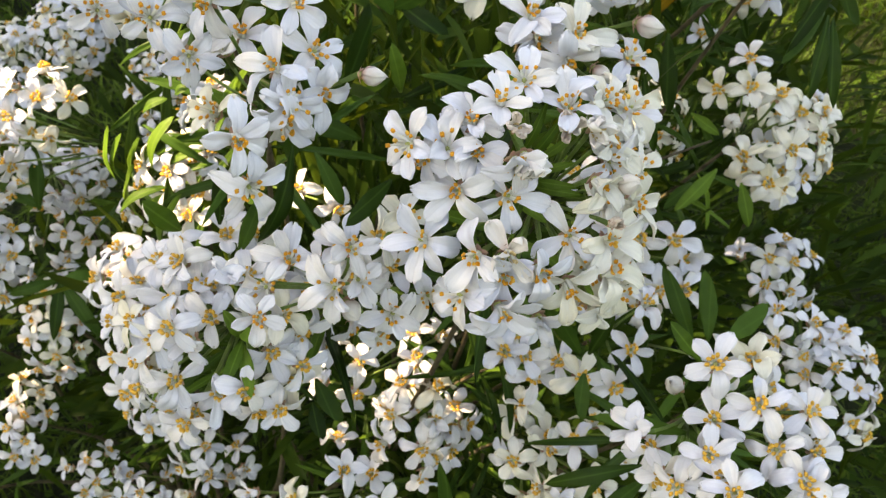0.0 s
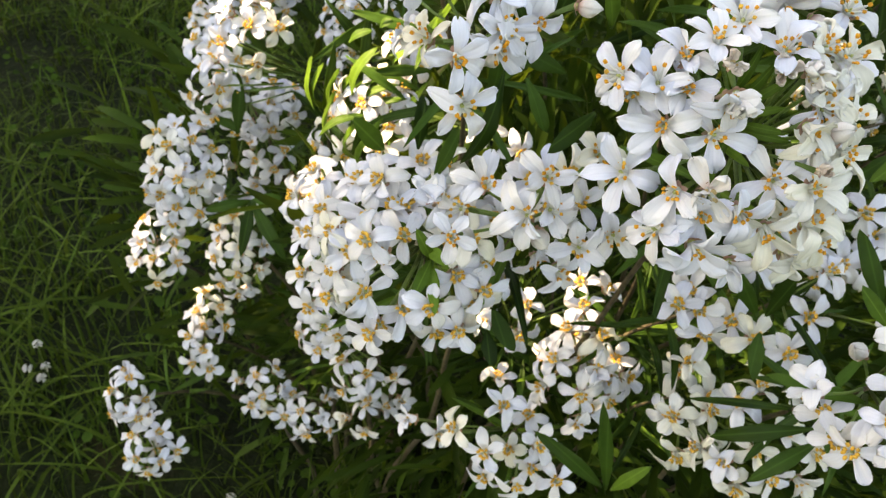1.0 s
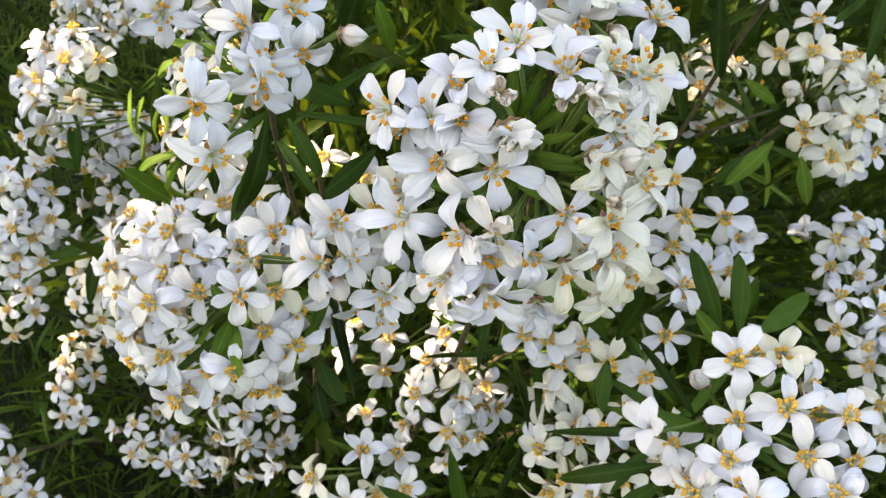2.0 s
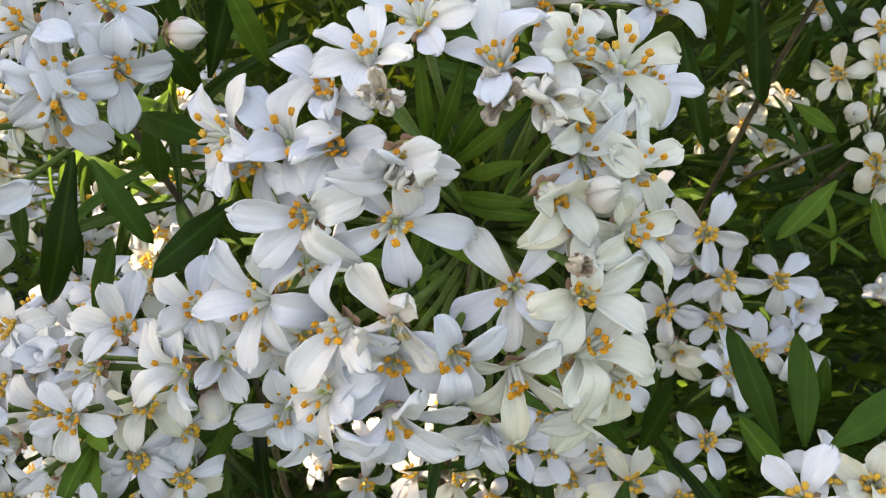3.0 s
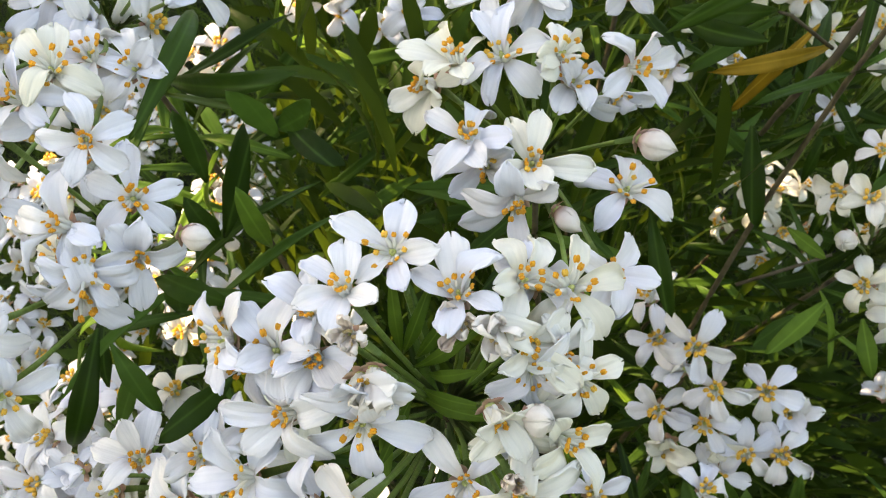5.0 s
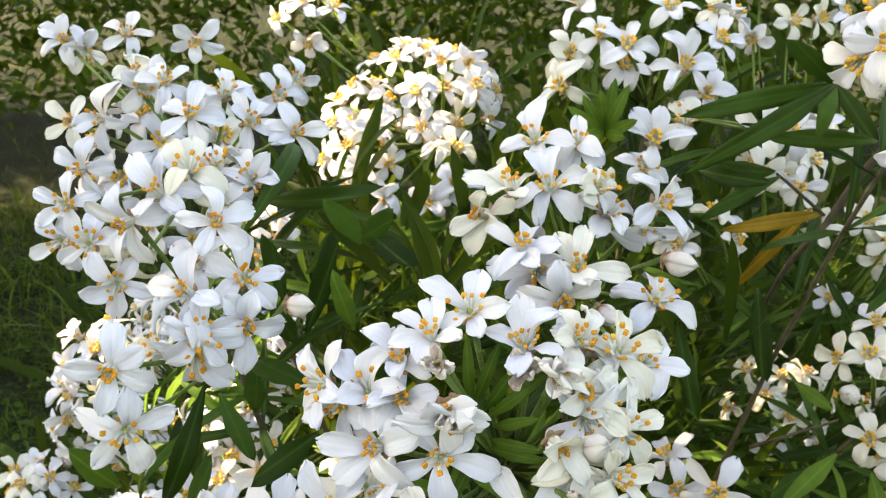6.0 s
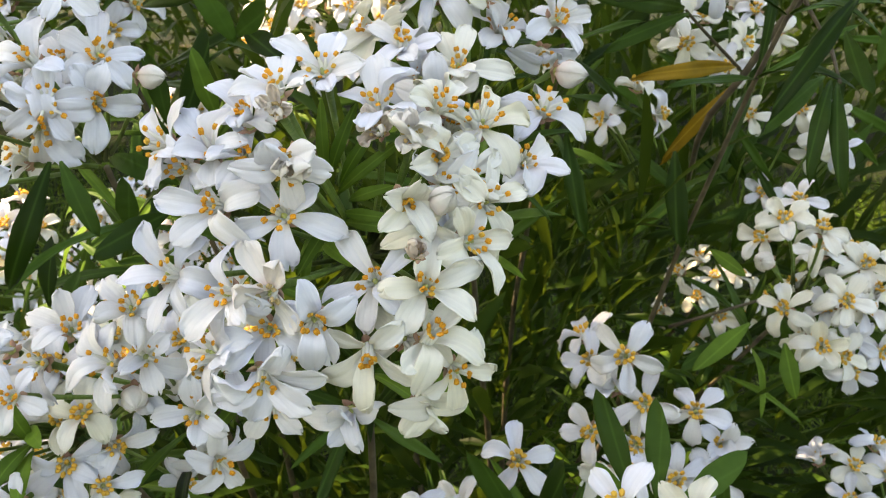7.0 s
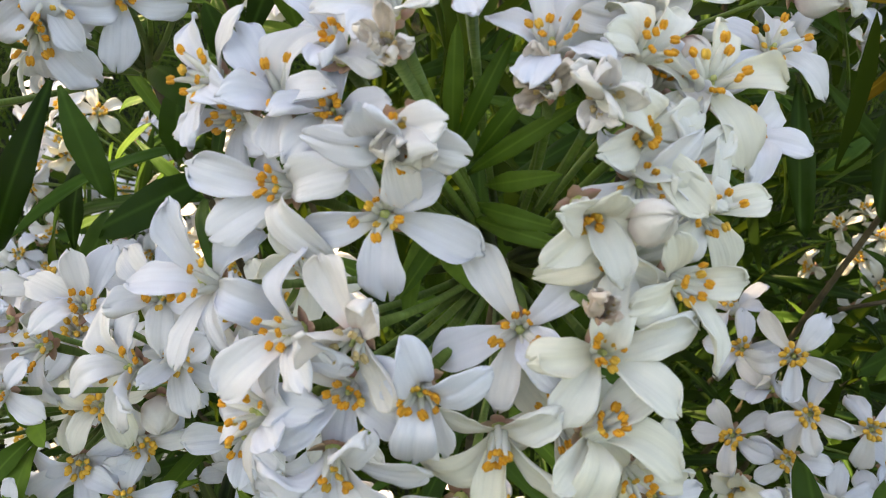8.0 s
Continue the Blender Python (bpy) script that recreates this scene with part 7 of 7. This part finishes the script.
shoot.leaf((0.1816, 0.3108, 0.6235), (0.1880, 0.3113, 0.6532), 0.0068, (-0.27, -0.88, 0.39))
shoot.leaf((0.2331, 0.4269, 0.6562), (0.1913, 0.4075, 0.6290), 0.0060, (-0.27, -0.91, 0.33))
shoot.leaf((0.2058, 0.2914, 0.6089), (0.2502, 0.2891, 0.5801), 0.0076, (-0.33, -0.83, 0.46))
shoot.leaf((0.2509, 0.3065, 0.5431), (0.2318, 0.3031, 0.5752), 0.0066, (-0.34, -0.81, 0.49))
shoot.leaf((0.2131, 0.3800, 0.5400), (0.2493, 0.3678, 0.5374), 0.0068, (-0.29, -0.83, 0.47))
shoot.leaf((0.1304, 0.3146, 0.7012), (0.0987, 0.3199, 0.7212), 0.0064, (-0.16, -0.95, 0.29))
shoot.leaf((0.1130, 0.2914, 0.5648), (0.1512, 0.2857, 0.5711), 0.0063, (-0.18, -0.84, 0.51))
shoot.leaf((0.2180, 0.3872, 0.6121), (0.2681, 0.3849, 0.5946), 0.0083, (-0.31, -0.87, 0.39))
shoot.leaf((0.2535, 0.4061, 0.6929), (0.3079, 0.4140, 0.6637), 0.0074, (-0.36, -0.89, 0.28))
shoot.leaf((0.2784, 0.4025, 0.6792), (0.2624, 0.4004, 0.6517), 0.0075, (-0.35, -0.89, 0.30))
shoot.leaf((0.2064, 0.4034, 0.6344), (0.1817, 0.3964, 0.6719), 0.0075, (-0.25, -0.91, 0.33))
shoot.leaf((0.2466, 0.3828, 0.6195), (0.1925, 0.3677, 0.6236), 0.0066, (-0.29, -0.88, 0.38))
shoot.leaf((0.2159, 0.2881, 0.6027), (0.1839, 0.2862, 0.5758), 0.0067, (-0.29, -0.83, 0.47))
shoot.leaf((0.1960, 0.3464, 0.6646), (0.2099, 0.3210, 0.6423), 0.0056, (-0.29, -0.89, 0.36))
shoot.leaf((0.2419, 0.4181, 0.6429), (0.2070, 0.4178, 0.6595), 0.0070, (-0.29, -0.90, 0.32))
shoot.leaf((0.1452, 0.3260, 0.5156), (0.1098, 0.3159, 0.4783), 0.0073, (-0.15, -0.81, 0.57))
shoot.leaf((0.1437, 0.3306, 0.6904), (0.1742, 0.3106, 0.6638), 0.0057, (-0.23, -0.91, 0.33))
shoot.leaf((0.1714, 0.2789, 0.5531), (0.1772, 0.2557, 0.5247), 0.0065, (-0.25, -0.80, 0.55))
shoot.leaf((0.1600, 0.4032, 0.6177), (0.1966, 0.4086, 0.6446), 0.0076, (-0.22, -0.91, 0.35))
shoot.leaf((0.2762, 0.3729, 0.6612), (0.2466, 0.3662, 0.6904), 0.0061, (-0.36, -0.88, 0.30))
shoot.leaf((0.1532, 0.3622, 0.7360), (0.1947, 0.3849, 0.7372), 0.0065, (-0.24, -0.95, 0.22))
shoot.leaf((0.2222, 0.3672, 0.6819), (0.2387, 0.3544, 0.6415), 0.0066, (-0.32, -0.89, 0.33))
shoot.leaf((0.1580, 0.2808, 0.5719), (0.2025, 0.2914, 0.5779), 0.0083, (-0.26, -0.83, 0.50))
shoot.leaves(nodes=5, first=0.04, count=5)
small_flower(-0.607, 0.456, 0.050, BUDSKIN)
small_flower(-0.609, 0.426, 0.040, BUDSKIN)
small_flower(-0.586, 0.428, 0.045, BUDSKIN)
small_flower(-0.589, 0.418, 0.035, BUDSKIN)
small_flower(-0.324, 0.295, 0.030, BUDSKIN)
tall_grass(-0.648, 0.921, [(-0.05, 0.06, 0.22), (-0.02, 0.03, 0.15), (0.02, 0.02, 0.12), (-0.06, -0.02, 0.14)])
tall_grass(-0.430, 0.462, [(-0.005, 0.02, 0.16), (0.02, 0.0, 0.1), (-0.05, -0.02, 0.1)])
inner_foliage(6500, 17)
# added out of view to block the sun; each gap aims a sun spot
unseen_shade_tree((-5.0, 1.3, -0.05), (-4.5, 1.1, 4.6), 2.15, [
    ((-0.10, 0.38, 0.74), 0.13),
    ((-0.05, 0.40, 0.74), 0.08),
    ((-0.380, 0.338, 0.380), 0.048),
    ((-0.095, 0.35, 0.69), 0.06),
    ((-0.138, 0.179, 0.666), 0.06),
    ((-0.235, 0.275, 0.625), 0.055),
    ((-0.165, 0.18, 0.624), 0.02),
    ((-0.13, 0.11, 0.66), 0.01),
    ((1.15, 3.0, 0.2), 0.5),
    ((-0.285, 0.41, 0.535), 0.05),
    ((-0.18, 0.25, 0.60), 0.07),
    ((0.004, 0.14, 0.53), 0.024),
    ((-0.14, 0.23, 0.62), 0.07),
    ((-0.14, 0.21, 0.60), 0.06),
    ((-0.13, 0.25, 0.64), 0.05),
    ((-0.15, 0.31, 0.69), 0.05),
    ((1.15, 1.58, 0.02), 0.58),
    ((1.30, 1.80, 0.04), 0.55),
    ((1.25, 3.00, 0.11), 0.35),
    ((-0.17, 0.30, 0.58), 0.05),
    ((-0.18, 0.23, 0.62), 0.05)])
hedge("hedge", "overgrown dark green hedge behind the lawn", pose(0, 3.0, 0), 48000, 6, 1.9)
# hedges added out of view at both sides and behind; they block low sky
hedge("side_hedge", "unseen tall dark green hedge added along the lawn", pose(-3.4, 0, 0, 0, 0, 90), 14000, 7, 2.2)
hedge("side_hedge", "unseen tall dark green hedge added along the lawn", pose(3.8, 0, 0, 0, 0, -90), 14000, 8, 2.2)
hedge("back_hedge", "unseen tall dark green hedge added behind the camera", pose(0, -2.2, 0, 0, 0, 180), 14000, 9, 2.2)
